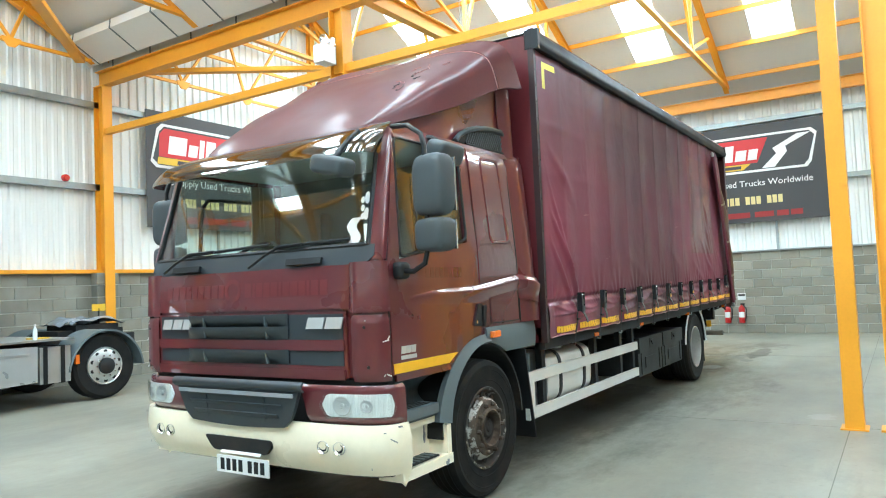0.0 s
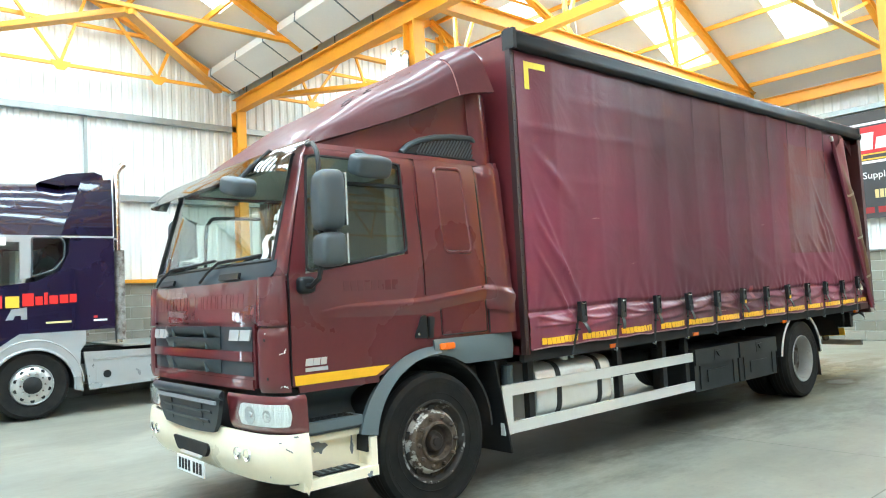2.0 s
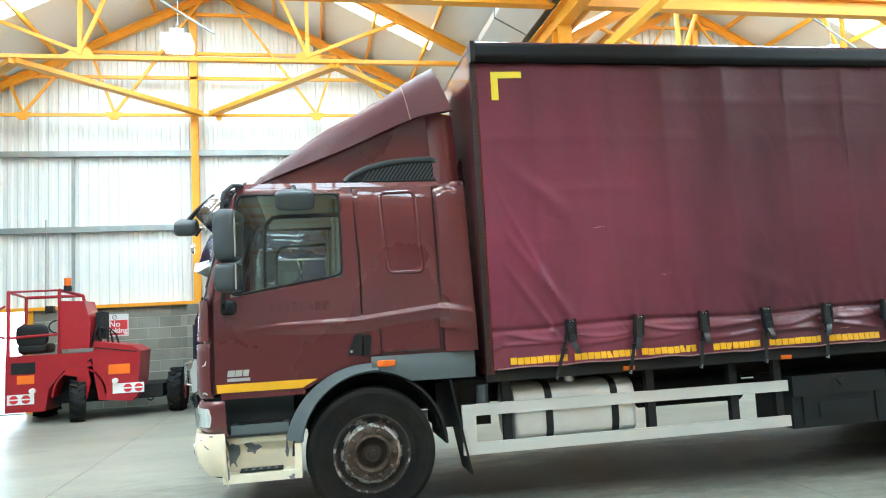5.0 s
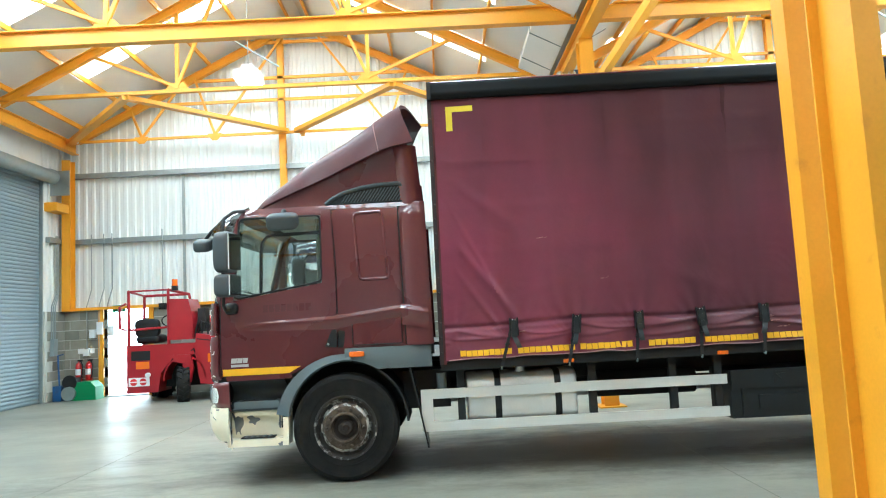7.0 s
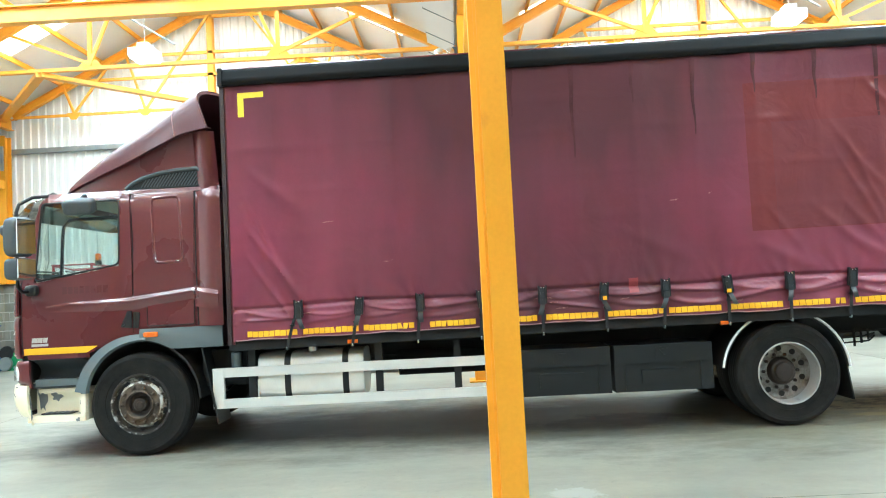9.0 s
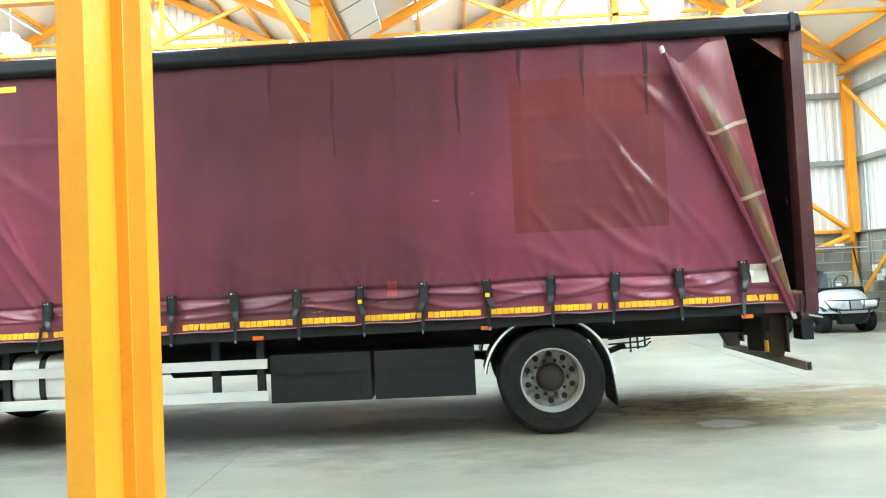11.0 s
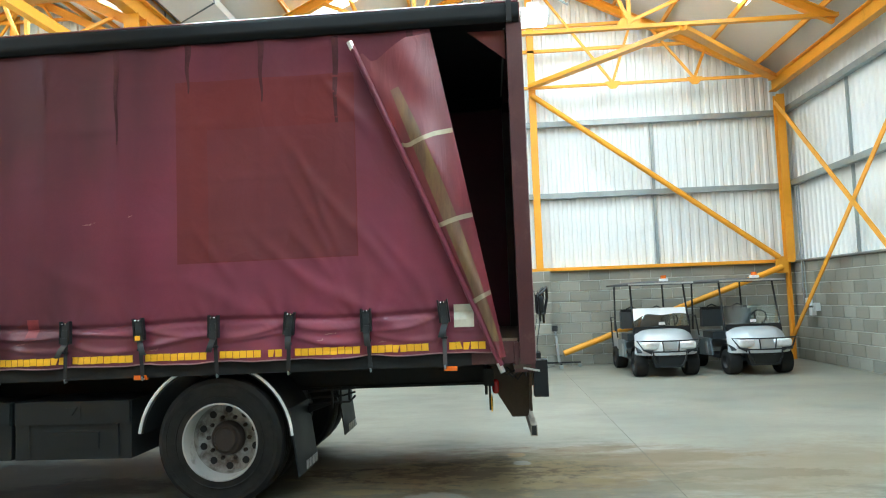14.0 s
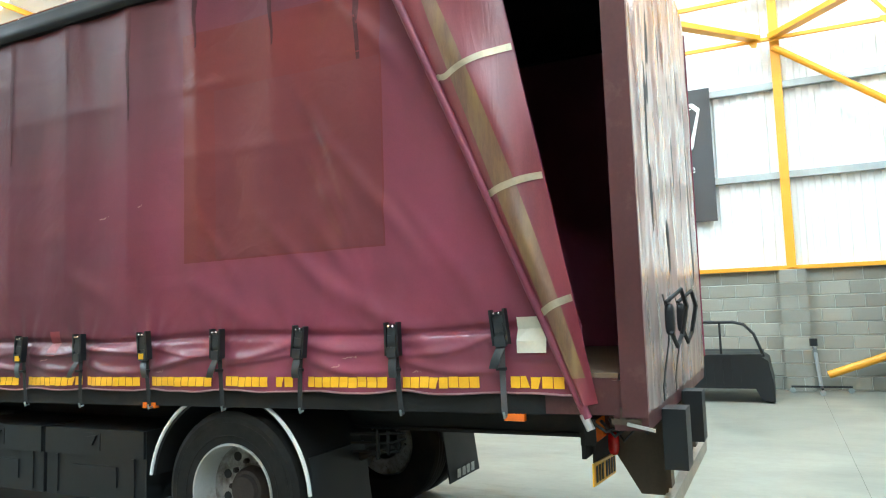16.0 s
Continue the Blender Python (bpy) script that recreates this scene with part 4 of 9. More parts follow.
# doors, flaps and panels
SEAM = 0.0055
for sgn in ("y", "-y"):
    s = 1 if sgn == "y" else -1
    yd0, yd1 = 3.456, DOOR_R
    spot = lambda y, z, off=0.0: cab(s * u_of_y(y, z), z, off)
    door = skin("door", yd0, yd1, lambda a: arch_z(yd0 + a * (yd1 - yd0), ARC_R + 0.02, 1.028), lambda a: belt(yd0 + a * (yd1 - yd0)) - 0.012, M_MAROON, lorry, 0.014, 30, 8, 0.02, by=sgn)
    win = skin("door_window", lambda b: 3.575 + 0.055 * b, lambda b: 4.43 - 0.005 * b, lambda a: belt(3.575 + a * 0.85) + 0.0, 2.535, M_GLASS, door, -0.006, 8, 6, 0.006, "clear side window", by=sgn)
    win.visible_shadow = False
    skin("door_frame", lambda b: front_edge(1.73 + 0.86 * b) + 0.004, lambda b: 3.575 + 0.055 * b, 1.73, 2.59, M_MAROON, door, 0.014, 3, 10, 0.03, by=sgn)
    skin("door_frame", 4.425, lambda b: DOOR_R - 0.035 * b, 1.83, 2.59, M_MAROON, door, 0.014, 3, 10, 0.03, by=sgn)
    skin("door_frame", 3.635, 4.43, 2.53, 2.59, M_MAROON, door, 0.014, 8, 3, 0.03, by=sgn)
    outline = rounded([(3.585, belt(3.585)), (4.425, belt(4.425) + 0.005), (4.42, 2.532), (3.64, 2.532)], 0.055)
    part("window_seal", tube(B(), [spot(y, z, 0.010) for y, z in outline], 0.010, 6, True), M_BLACK, door, "black rubber window seal")
    # sliding pane and its frame
    bm = tube(B(), [spot(y, z, -0.02) for y, z in [(3.835, 1.80), (3.84, 2.20), (3.85, 2.29), (3.90, 2.35), (3.98, 2.36), (4.42, 2.365)]], 0.017, 6)
    part("window_divider", bm, M_GREY_D, door, "grey window bar", smooth=True)
    part("door_seam", tube(B(), [spot(y, z, 0.0095) for y, z in [(3.450, 1.04), (3.450, 1.74), (front_edge(2.59), 2.595), (4.525, 2.597), (4.562, 2.0), (4.562, 1.245)]], SEAM, 5), M_BLACK, door)
    # handle: a black wedge on the door and the grip well behind it
    hp = rounded([(4.435, 1.262), (4.508, 1.418), (4.550, 1.418), (4.550, 1.25)], 0.018)
    h = part("door_handle", prism(B(), hp, "x", min(s * 1.15, s * 1.186), max(s * 1.15, s * 1.186)), M_BLACK, door, "black door handle", bevel=0.005)
    part("handle_lock", lathe(B(), [(0.011, 0), (0.011, 0.004), (0, 0.005)], 10, Matrix.Translation((s * 1.186, 4.47, 1.285)) @ Matrix.Diagonal((s, 1, 1, 1))), M_CHROME, h)
    rear = skin("side_panel", DOOR_R + 0.014, 5.17, 1.25, 2.585, M_MAROON, lorry, 0.014, 8, 14, 0.014, by=sgn)
    hp = rounded([(4.568, 1.25), (4.568, 1.41), (4.632, 1.402), (4.612, 1.245)], 0.02)
    grip = part("grip_well", prism(B(), hp, "x", min(s * 1.14, s * 1.182), max(s * 1.14, s * 1.182)), M_BLACK, rear, "dark grip well", bevel=0.004)
    part("grip", Bx(min(s * 1.180, s * 1.187), max(s * 1.180, s * 1.187), 4.575, 4.592, 1.265, 1.395), M_BLACK, grip)
    # pressed frame of the blanked sleeper window
    pts = rounded([(4.745, 2.53), (5.02, 2.54), (5.065, 1.88), (4.785, 1.88)], 0.05)
    part("window_blank_frame", tube(B(), [spot(y, z, 0.008) for y, z in pts], 0.016, 8, True), M_MAROON, rear, smooth=True)
    flap = skin("locker_flap", 4.71, 5.16, 1.27, 1.515, M_MAROON, rear, 0.0172, 6, 3, 0.006, by=sgn)
    pts = rounded([(4.70, 1.262), (5.17, 1.262), (5.17, 1.523), (4.70, 1.523)], 0.02, 2)
    part("flap_seam", tube(B(), [spot(y, z, 0.0150) for y, z in pts], 0.0045, 5, True), M_BLACK, rear)
    # swage line pressed along the side, growing towards the rear
    def swage(a, b, s=s):
        y = 3.50 + a * 1.93
        zc = lerp(((3.50, 1.475), (3.90, 1.505), (4.52, 1.515), (5.15, 1.585), (5.24, 1.575), (5.43, 1.535)), y)
        v = -0.15 + 0.20 * b
        g = 0.027 * min(1.0, (y - 3.50) / 1.1) ** 0.8
        crest = math.exp(-(v / (0.075 if v < 0 else 0.028)) ** 2)
        rear = 0.016 + 0.055 * math.sin(min(1.0, (y - 5.178) / 0.26) * 2.2) if y > 5.178 else 0.0
        return cab(s * u_of_y(y, 1.5), zc + v, 0.008 + g * crest + rear)
    part("swage", sheet(swage, 60, 36, 0.004), M_MAROON, lorry, smooth=True)
    # rear corner deflector
    def defl(a, b, s=s):
        z = 1.24 + b * 1.38
        y = 5.178 + a * 0.26 + 0.03 * (1 - b)
        return Vector((s * (lerp(HW, z) + 0.016 + 0.055 * math.sin(a * 2.2) + 0.02 * max(0, min(1, (1.62 - z) / 0.1))), y, z))
    part("side_deflector", sheet(defl, 10, 20, 0.02), M_MAROON, lorry, smooth=True)
    part("deflector_gap", tube(B(), [spot(5.176 + 0.03 * (1 - (z - 1.24) / 1.38), z, 0.008) for z in (1.25, 1.5, 1.8, 2.1, 2.4, 2.58)], 0.006, 5), M_BLACK, lorry)
    part("grey_sill", sheet(lambda a, b: Vector((s * (1.172 + 0.012 * math.sin(b * 3.1)), 4.62 + a * 0.82, (arch_z(4.62 + a * 0.82, ARC_R - 0.06, 1.03)) * (1 - b) + b * 1.235)), 16, 4, 0.03), M_GREY, lorry, "slate grey plastic sill", smooth=True)
    part("side_indicator", pod((s * 1.188, 4.735, 1.178), (0.016, 0.072, 0.026), 5), M_LENS, lorry, "orange side indicator", smooth=True)

    def arcp(a, b, s=s):
        t = radians(11 + 86 * a)
        r0 = 0.535 + 0.070 * a
        r = r0 + (ARC_R - r0) * b
        return Vector((s * (1.19 - 0.025 * b), ARC_Y - math.cos(t) * r, max(ARC_Z + math.sin(t) * r, 0.56)))
    part("wheel_arch_trim", sheet(arcp, 32, 3, 0.05), M_GREY, lorry, "slate grey plastic wheel arch", smooth=True)
    part("wheel_arch_liner", sheet(lambda a, b: Vector((s * (1.15 - 0.62 * b), ARC_Y - math.cos(math.pi * a) * 0.60, ARC_Z + math.sin(math.pi * a) * 0.60)), 24, 2, 0.02), M_DARK, lorry)
    part("yellow_stripe", sheet(lambda a, b: cab(s * u_of_y(3.466 + a * (0.62 + 0.12 * b), 1.2), 1.034 + 0.062 * b, 0.018), 4, 1, 0.004), M_YELLOW, lorry, "yellow reflective stripe")
    part("door_skirt", sheet(lambda a, b: cab(s * u_of_y(3.485 + a * 0.62, 1.2), 0.985 + 0.085 * b, 0.010), 4, 1, 0.02), M_MAROON, lorry)
    # entry steps behind the corner of the bumper
    part("step_well", sheet(lambda a, b: Vector((s * (1.13 - 0.20 * math.sin(b * 3.14) ** 0.7), 3.50 + a * 0.52, 0.70 + 0.30 * b)), 4, 10, 0.02), M_HOUSING, lorry, "dark grey plastic step recess", smooth=True)
    us = part("upper_step", Bx(min(s * 0.92, s * 1.15), max(s * 0.92, s * 1.15), 3.56, 3.98, 0.72, 0.785), M_GREY, lorry, "slate grey plastic step", bevel=0.012)
    for i in range(4):
        part("tread_rib", Bx(min(s * (0.985 + 0.035 * i), s * (1.0 + 0.035 * i)), max(s * (0.985 + 0.035 * i), s * (1.0 + 0.035 * i)), 3.60, 3.94, 0.784, 0.789), M_GREY_D, us)

# bumper
bm = sheet(lambda a, b: cab(-1.02 + 2.04 * a, 0.345 + 0.36 * b, 0.05 + 0.035 * math.sin(b * 2.6) - 0.035 * (1 - b) ** 4), 60, 12, 0.04)
bumper = part("bumper", bm, M_CREAM, lorry, "chipped cream painted front bumper", smooth=True)
part("bumper_lip", sheet(lambda a, b: cab(-0.94 + 1.88 * a, 0.325 + 0.04 * b, -0.03 + 0.02 * b), 40, 2, 0.02), M_DARK, bumper, "dark lip under the bumper")
for s in (1, -1):
    X = lambda a, b: (min(s * a, s * b), max(s * a, s * b))
    bm = Bx(*X(1.00, 1.19), 3.50, 4.07, 0.375, 0.44)
    box(bm, *X(0.98, 1.03), 3.50, 4.07, 0.43, 0.68)
    box(bm, *X(1.00, 1.18), 4.02, 4.07, 0.43, 0.63)
    box(bm, *X(0.98, 1.10), 3.56, 4.07, 0.65, 0.69)
    part("bumper_step", bm, M_CREAM, bumper, "cream step in the bumper end", smooth=True, bevel=0.014)
    tread = part("step_tread", Bx(*X(1.05, 1.17), 3.62, 3.93, 0.445, 0.455), M_DARK, bumper, "dark anti-slip tread")
    for i in range(5):
        part("tread_slot", Bx(*X(1.06, 1.16), 3.65 + 0.055 * i, 3.67 + 0.055 * i, 0.455, 0.460), M_GREY, tread)
    # bare patches where the cream paint has come off
    for i, (y, z, ry, rz, x) in enumerate(((3.56, 0.56, 0.045, 0.11, 1.034), (3.70, 0.60, 0.05, 0.045, 1.034), (3.73, 0.66, 0.05, 0.010, 1.034), (3.96, 0.57, 0.012, 0.05, 1.034), (3.52, 0.48, 0.03, 0.09, 1.194), (4.00, 0.39, 0.02, 0.02, 1.1925))):
        part("paint_chip", sheet(lambda a, b: Vector((s * x, y + ry * math.cos(a * 6.283) * b * (1 + 0.35 * math.sin(a * 6.283 * 3 + i) + 0.15 * math.cos(a * 6.283 * 7)), z + rz * math.sin(a * 6.283) * b * (1 + 0.3 * math.cos(a * 6.283 * 2 + i) + 0.15 * math.sin(a * 6.283 * 5)))), 28, 2, 0.002), M_CHIP, bumper, "bare grey paint chip")
    for u, z, w, hgt, sl in ((0.885, 0.60, 0.06, 0.010, -0.03), (0.80, 0.655, 0.03, 0.008, 0.0), (0.60, 0.41, 0.008, 0.012, 0.0), (0.945, 0.69, 0.03, 0.012, 0.0)):
        part("paint_chip", sheet(lambda a, b: cab(s * (u + w * (a - 0.5)), z + hgt * (b - 0.5) * (0.3 + abs(math.sin(a * 9))) + sl * (a - 0.5), 0.0875 if z > 0.5 else 0.075), 10, 2, 0.003), M_CHIP, bumper, "bare grey paint chip")
    for x in (0.735, 0.855):
        c = cab(u_of_x(s * x, 0.545), 0.545, 0.083)
        mt = Matrix.Translation(c) @ Matrix.Rotation(radians(-90), 4, "Z")
        fog = part("fog_lamp", lathe(B(), [(0.0, -0.012), (0.030, -0.008), (0.040, 0.004), (0.044, 0.008), (0.047, 0.0)], 24, mt), M_CHROME, bumper, "round fog lamp", smooth=True)
        part("fog_bowl", lathe(B(), [(0.0, -0.003), (0.018, -0.002), (0.030, 0.0015)], 20, mt), M_DARK, fog)
slot_o = rounded([(-0.30, 0.60), (0.33, 0.60), (0.345, 0.565), (0.29, 0.505), (-0.20, 0.505), (-0.24, 0.53)], 0.02, 3)
slot = part("bumper_slot", prism(B(), slot_o, "y", 3.236, 3.262), M_DARK, bumper, "dark slot in the bumper")
part("tow_step", sheet(lambda a, b: Vector((-0.13 + 0.38 * a, 3.225 + 0.05 * b, 0.492 + 0.05 * b)), 3, 2, 0.006), M_ALU, bumper, "bare metal tow step")
plate = part("number_plate", Bx(-0.145, 0.345, 3.205, 3.215, 0.365, 0.475), M_WHITE, bumper, "white number plate", bevel=0.003)
for i in range(7):
    x = -0.105 + i * 0.058 + (0.03 if i > 3 else 0)
    part("character_bar", Bx(x, x + 0.036, 3.2015, 3.2045, 0.382, 0.458), M_BLACK, plate, "plain black bar")

# headlamp band
part("lamp_band", sheet(lambda a, b: cab(-1.02 + 2.04 * a, 0.69 + 0.32 * b, -0.012), 44, 4, 0.03), M_DARK, lorry, smooth=True)
for s in (1, -1):
    cap = part("lamp_surround", sheet(lambda a, b: cab(s * (UX(0.60 - 0.06 * b) + (1.03 - UX(0.60 - 0.06 * b)) * a), 0.70 + 0.272 * b, 0.018 + 0.03 * math.sin(min(1, b * 4) * 1.57) * (1 - 0.55 * max(0, (b - 0.85) / 0.15) ** 2)), 26, 16, 0.03), M_MAROON, lorry, "maroon headlamp surround", smooth=True)
    lamp = skin("headlamp", s * UX(0.72), s * 0.93, 0.757, 0.915, M_LAMPIN, lorry, 0.052, 30, 6, 0.01, "clear headlamp", corner=0.07)
    for u, big in ((UX(0.87), 1.28), (UX(1.03), 0.85)):
        c = cab(s * u, 0.835, 0.056)
        d = (cab(s * u, 0.835, 0.07) - c).normalized()
        part("reflector", lathe(B(), [(0.0, 0.004), (0.012 * big, 0.003), (0.015 * big, -0.003), (0.035 * big, -0.001), (0.050 * big, 0.005), (0.054 * big, 0.003)], 28, Matrix.Translation(c) @ d.to_track_quat("X", "Z").to_matrix().to_4x4()), M_BADGE, lamp, smooth=True)
    lens = skin("lens", s * UX(0.715), s * 0.935, 0.753, 0.919, M_CLEAR, lamp, 0.072, 30, 6, 0.004, corner=0.07)
    lens.visible_shadow = False
low = part("lower_grille", sheet(lambda a, b: cab(u_of_x((-0.60 + 1.20 * a) * (0.74 + 0.26 * b ** 0.6), 0.9), 0.665 + 0.32 * b - 0.02 * math.sin(a * 3.14) * (1 - b), 0.075 + 0.012 * b), 24, 6, 0.03), M_SCUT, lorry, "black slatted lower grille", smooth=True)
part("hood", sheet(lambda a, b: cab(u_of_x((-0.62 + 1.24 * a), 0.9), 0.93 + 0.06 * b, 0.10 + 0.025 * math.sin(b * 3.0)), 24, 5, 0.012), M_SCUT, low, smooth=True)
for i, (z, w) in enumerate(((0.715, 0.40), (0.785, 0.44), (0.85, 0.47))):
    part("slat", sheet(lambda a, b: cab(u_of_x(-w + 2 * w * a, z), z + 0.045 * b, 0.09 + 0.026 * b), 16, 2, 0.010), M_SCUT, low)
    part("slat_gap", sheet(lambda a, b: cab(u_of_x(-w + 2 * w * a, z), z - 0.02 + 0.02 * b, 0.0905), 16, 1, 0.002), M_DARK, low)
for x in (-0.28, 0.28):
    part("grille_rib", bar(B(), cab(u_of_x(x, 0.8), 0.70, 0.10), cab(u_of_x(x, 0.8), 0.90, 0.115), 0.010, 0.02), M_SCUT, low)
part("silver_bar", sheet(lambda a, b: cab(u_of_x(-0.55 + 1.10 * a, 0.93), 0.885 + 0.028 * b, 0.124), 16, 2, 0.01), M_GREYBAR, low, "silver bar")

# the bumper, lamps and lower grille sit a little higher than their first lines
for o in lorry.children_recursive:
    kind = o.name.split(".")[0]
    lift = {"bumper_slot": 0.012, "tow_step": 0.012, "number_plate": 0.02, "character_bar": 0.02}.get(kind, 0.0)
    ease = 0.13 if kind in ("bumper", "bumper_lip", "paint_chip", "fog_lamp", "fog_bowl", "lamp_band", "lamp_surround", "headlamp", "reflector", "lens", "lower_grille", "hood", "slat", "slat_gap", "grille_rib", "silver_bar") else 0.0
    if lift or ease:
        for v in o.data.vertices:
            if v.co.y < 3.53:
                v.co.z += lift + ease * max(0.0, 1.02 - v.co.z)

# front: panel, grille and corner deflectors
skin("front_flap", -0.925, 0.925, 1.445, 1.715, M_MAROON, lorry, 0.024, 30, 5, 0.02, by="x")
grille = skin("grille", -0.925, 0.90, 1.02, 1.43, M_MAROON, lorry, 0.020, 24, 4, 0.02, by="x", label="maroon grille panel with black slats")
for z0, z1 in ((1.255, 1.415), (1.095, 1.185)):
    skin("grille_recess", -0.90, 0.875, z0, z1, M_SCUT, grille, 0.0235, 20, 2, 0.008, by="x")
    n = 2 if z1 > 1.3 else 1
    for i in range(n):
        zc, hh = z0 + (z1 - z0) * (i + 0.5) / n, (z1 - z0) / n
        part("slat", sheet(lambda a, b: cab(u_of_x(-0.56 + 0.99 * a, zc), zc + hh * (b - 0.42), 0.026 + 0.045 * math.sin(min(1, b * 1.15) * 1.57) * min(1, 12 * a, 10 * (1 - a))), 24, 5, 0.008), M_SCUT, grille, smooth=True)
        part("slat_gap", sheet(lambda a, b: cab(u_of_x(-0.55 + 0.97 * a, zc), zc - hh * (0.5 - 0.12 * b), 0.027), 12, 1, 0.002), M_DARK, grille)
    for x in (-0.34, 0.27):
        u = u_of_x(x, z0)
        part("grille_rib", bar(B(), cab(u, z0 + 0.01, 0.06), cab(u, z1 - 0.01, 0.075), 0.008, 0.02), M_GREY, grille)
for z in (1.225, 1.045):
    skin("grille_bar", -0.922, 0.885, z - 0.035, z + 0.028, M_MAROON, grille, 0.034, 24, 3, 0.012, by="x")
# maker's badges as plain shapes
for x0, wds in ((-0.845, (0.105, 0.10, 0.085)), (0.60, (0.135, 0.125))):
    x = x0
    for wd in wds:
        part("badge", sheet(lambda a, b: cab(u_of_x(x + wd * a + 0.025 * b, 1.37), 1.325 + 0.07 * b, 0.040), 2, 1, 0.010), M_BADGE, grille, "plain chrome badge shape")
        x += wd + 0.016


def ghost(place, widths, gap):
    """Plain bars where lettering was taken off."""
    x = 0.0
    for wd in widths:
        part("ghost_lettering", sheet(lambda a, b: place(x + wd * a, b), 2, 1, 0.001), M_GHOST, lorry, "faded plain bar where lettering was removed")
        x += wd + gap


ghost(lambda x, b: cab(u_of_x(-0.82 + x, 1.6), 1.535 + 0.095 * b, 0.0252), (0.062, 0.062, 0.06, 0.055, 0.05, 0.055, 0.06, 0.062, 0.05), 0.014)
ghost(lambda x, b: cab(u_of_x(0.02 + x, 1.6), 1.535 + 0.095 * b, 0.0252), (0.062, 0.022, 0.055, 0.055, 0.06, 0.022, 0.055, 0.06, 0.055, 0.022, 0.06, 0.06), 0.014)
part("ghost_mark", sheet(lambda a, b: cab(u_of_x(-0.10 + (0.052 + 0.030 * b) * math.cos(radians(-60 + 300 * a)), 1.6), 1.585 + (0.05 + 0.03 * b) * math.sin(radians(-60 + 300 * a)), 0.0252), 24, 1, 0.001), M_GHOST, lorry, "faded ring where a mark was removed")
M_GHOST = pbr("dark_ghost_lettering", (0.092, 0.0175, 0.0215), 0.32, coat=1.0, spec=0.36)
ghost(lambda x, b: cab(u_of_y(3.86 + x, 1.64), 1.615 + 0.07 * b, 0.0152), (0.045,) * 6 + (0.05, 0.05), 0.012)
for s in (1, -1):
    for nm, z0, z1, o in (("corner_deflector", 1.0, 1.405, 0.050), ("corner_panel", 1.42, 1.725, 0.020)):
        part(nm, sheet(lambda a, b: cab(s * (UP + 0.012 + (0.962 - UP) * a), z0 + (z1 - z0) * b, o * (1 - 0.45 * a ** 3 if o > 0.03 else 1) - (0.022 * max(0, 1 - a * 6) ** 2) - (0.014 * max(0, 1 - b * 9, b * 9 - 8) ** 2 if o > 0.03 else 0)), 28, 14, 0.025), M_MAROON, lorry, "glossy maroon corner panel", smooth=True)
    for u, z in ((0.62, 1.09), (0.58, 1.33)):
        c = cab(s * u, z, 0.050)
        d = (cab(s * u, z, 0.06) - c).normalized()
        part("screw_cap", lathe(B(), [(0.011, 0), (0.009, 0.004), (0, 0.005)], 10, Matrix.Translation(c) @ d.to_track_quat("X", "Z").to_matrix().to_4x4()), M_BLACK, lorry)
    for u, z, w, hh, sl in ((0.90, 1.245, 0.08, 0.008, 0.01), (0.925, 1.04, 0.04, 0.014, -0.01), (0.87, 1.04, 0.03, 0.006, 0.01), (0.935, 1.26, 0.02, 0.02, 0.02), (0.60, 1.37, 0.02, 0.006, 0)):
        part("paint_chip", sheet(lambda a, b: cab(s * (u + w * (a - 0.5)), z + hh * (b - 0.5) * abs(math.sin(a * 8 + 0.6)) + sl * (a - 0.5), 0.0515), 10, 2, 0.002), M_WHITE, lorry, "white scrape in the paint")
    vane = part("corner_vane", sheet(lambda a, b: cab(s * (0.97 + 0.06 * a), 1.03 + 0.41 * b, 0.055 + 0.06 * a * math.sin(b * 3.14) ** 0.4), 4, 10, 0.008), M_MAROON if s > 0 else M_BLACK, lorry, smooth=True) if s < 0 else None
    if vane:
        for i in range(8):
            z = 1.07 + i * 0.047
            part("vane_rib", bar(B(), cab(s * 0.965, z, 0.05), cab(s * 1.03, z, 0.118), 0.006, 0.010), M_BLACK, vane)
        part("vane_edge", tube(B(), [cab(s * 0.975, 1.02, 0.05), cab(s * 1.03, 1.05, 0.10), cab(s * 1.035, 1.22, 0.125), cab(s * 1.03, 1.41, 0.10), cab(s * 0.975, 1.45, 0.05)], 0.013, 8), M_MAROON, vane, smooth=True)

# windscreen, scuttle, wipers
scuttle = skin("scuttle", -0.72, 0.72, lambda a: 1.715 + 0.05 * max(0, abs(2 * a - 1) - 0.8) / 0.2, 1.835, M_SCUT, lorry, 0.016, 40, 4, 0.03, "dark slate windscreen scuttle")
screen = skin("windscreen", -UW, UW, 1.825, 2.55, M_GLASS, lorry, 0.004, 30, 10, 0.006, "clear windscreen")
screen.visible_shadow = False
rim = [(UW * (i / 9 - 1), 1.832) for i in range(19)] + [(UW, 1.95), (UW, 2.2), (UW, 2.5)] + [(UW * (1 - i / 9), 2.54) for i in range(19)] + [(-UW, 2.2), (-UW, 1.95)]
part("windscreen_seal", tube(B(), [cab(u, z, 0.006) for u, z in rim], 0.018, 6, True), M_BLACK, lorry, smooth=True)
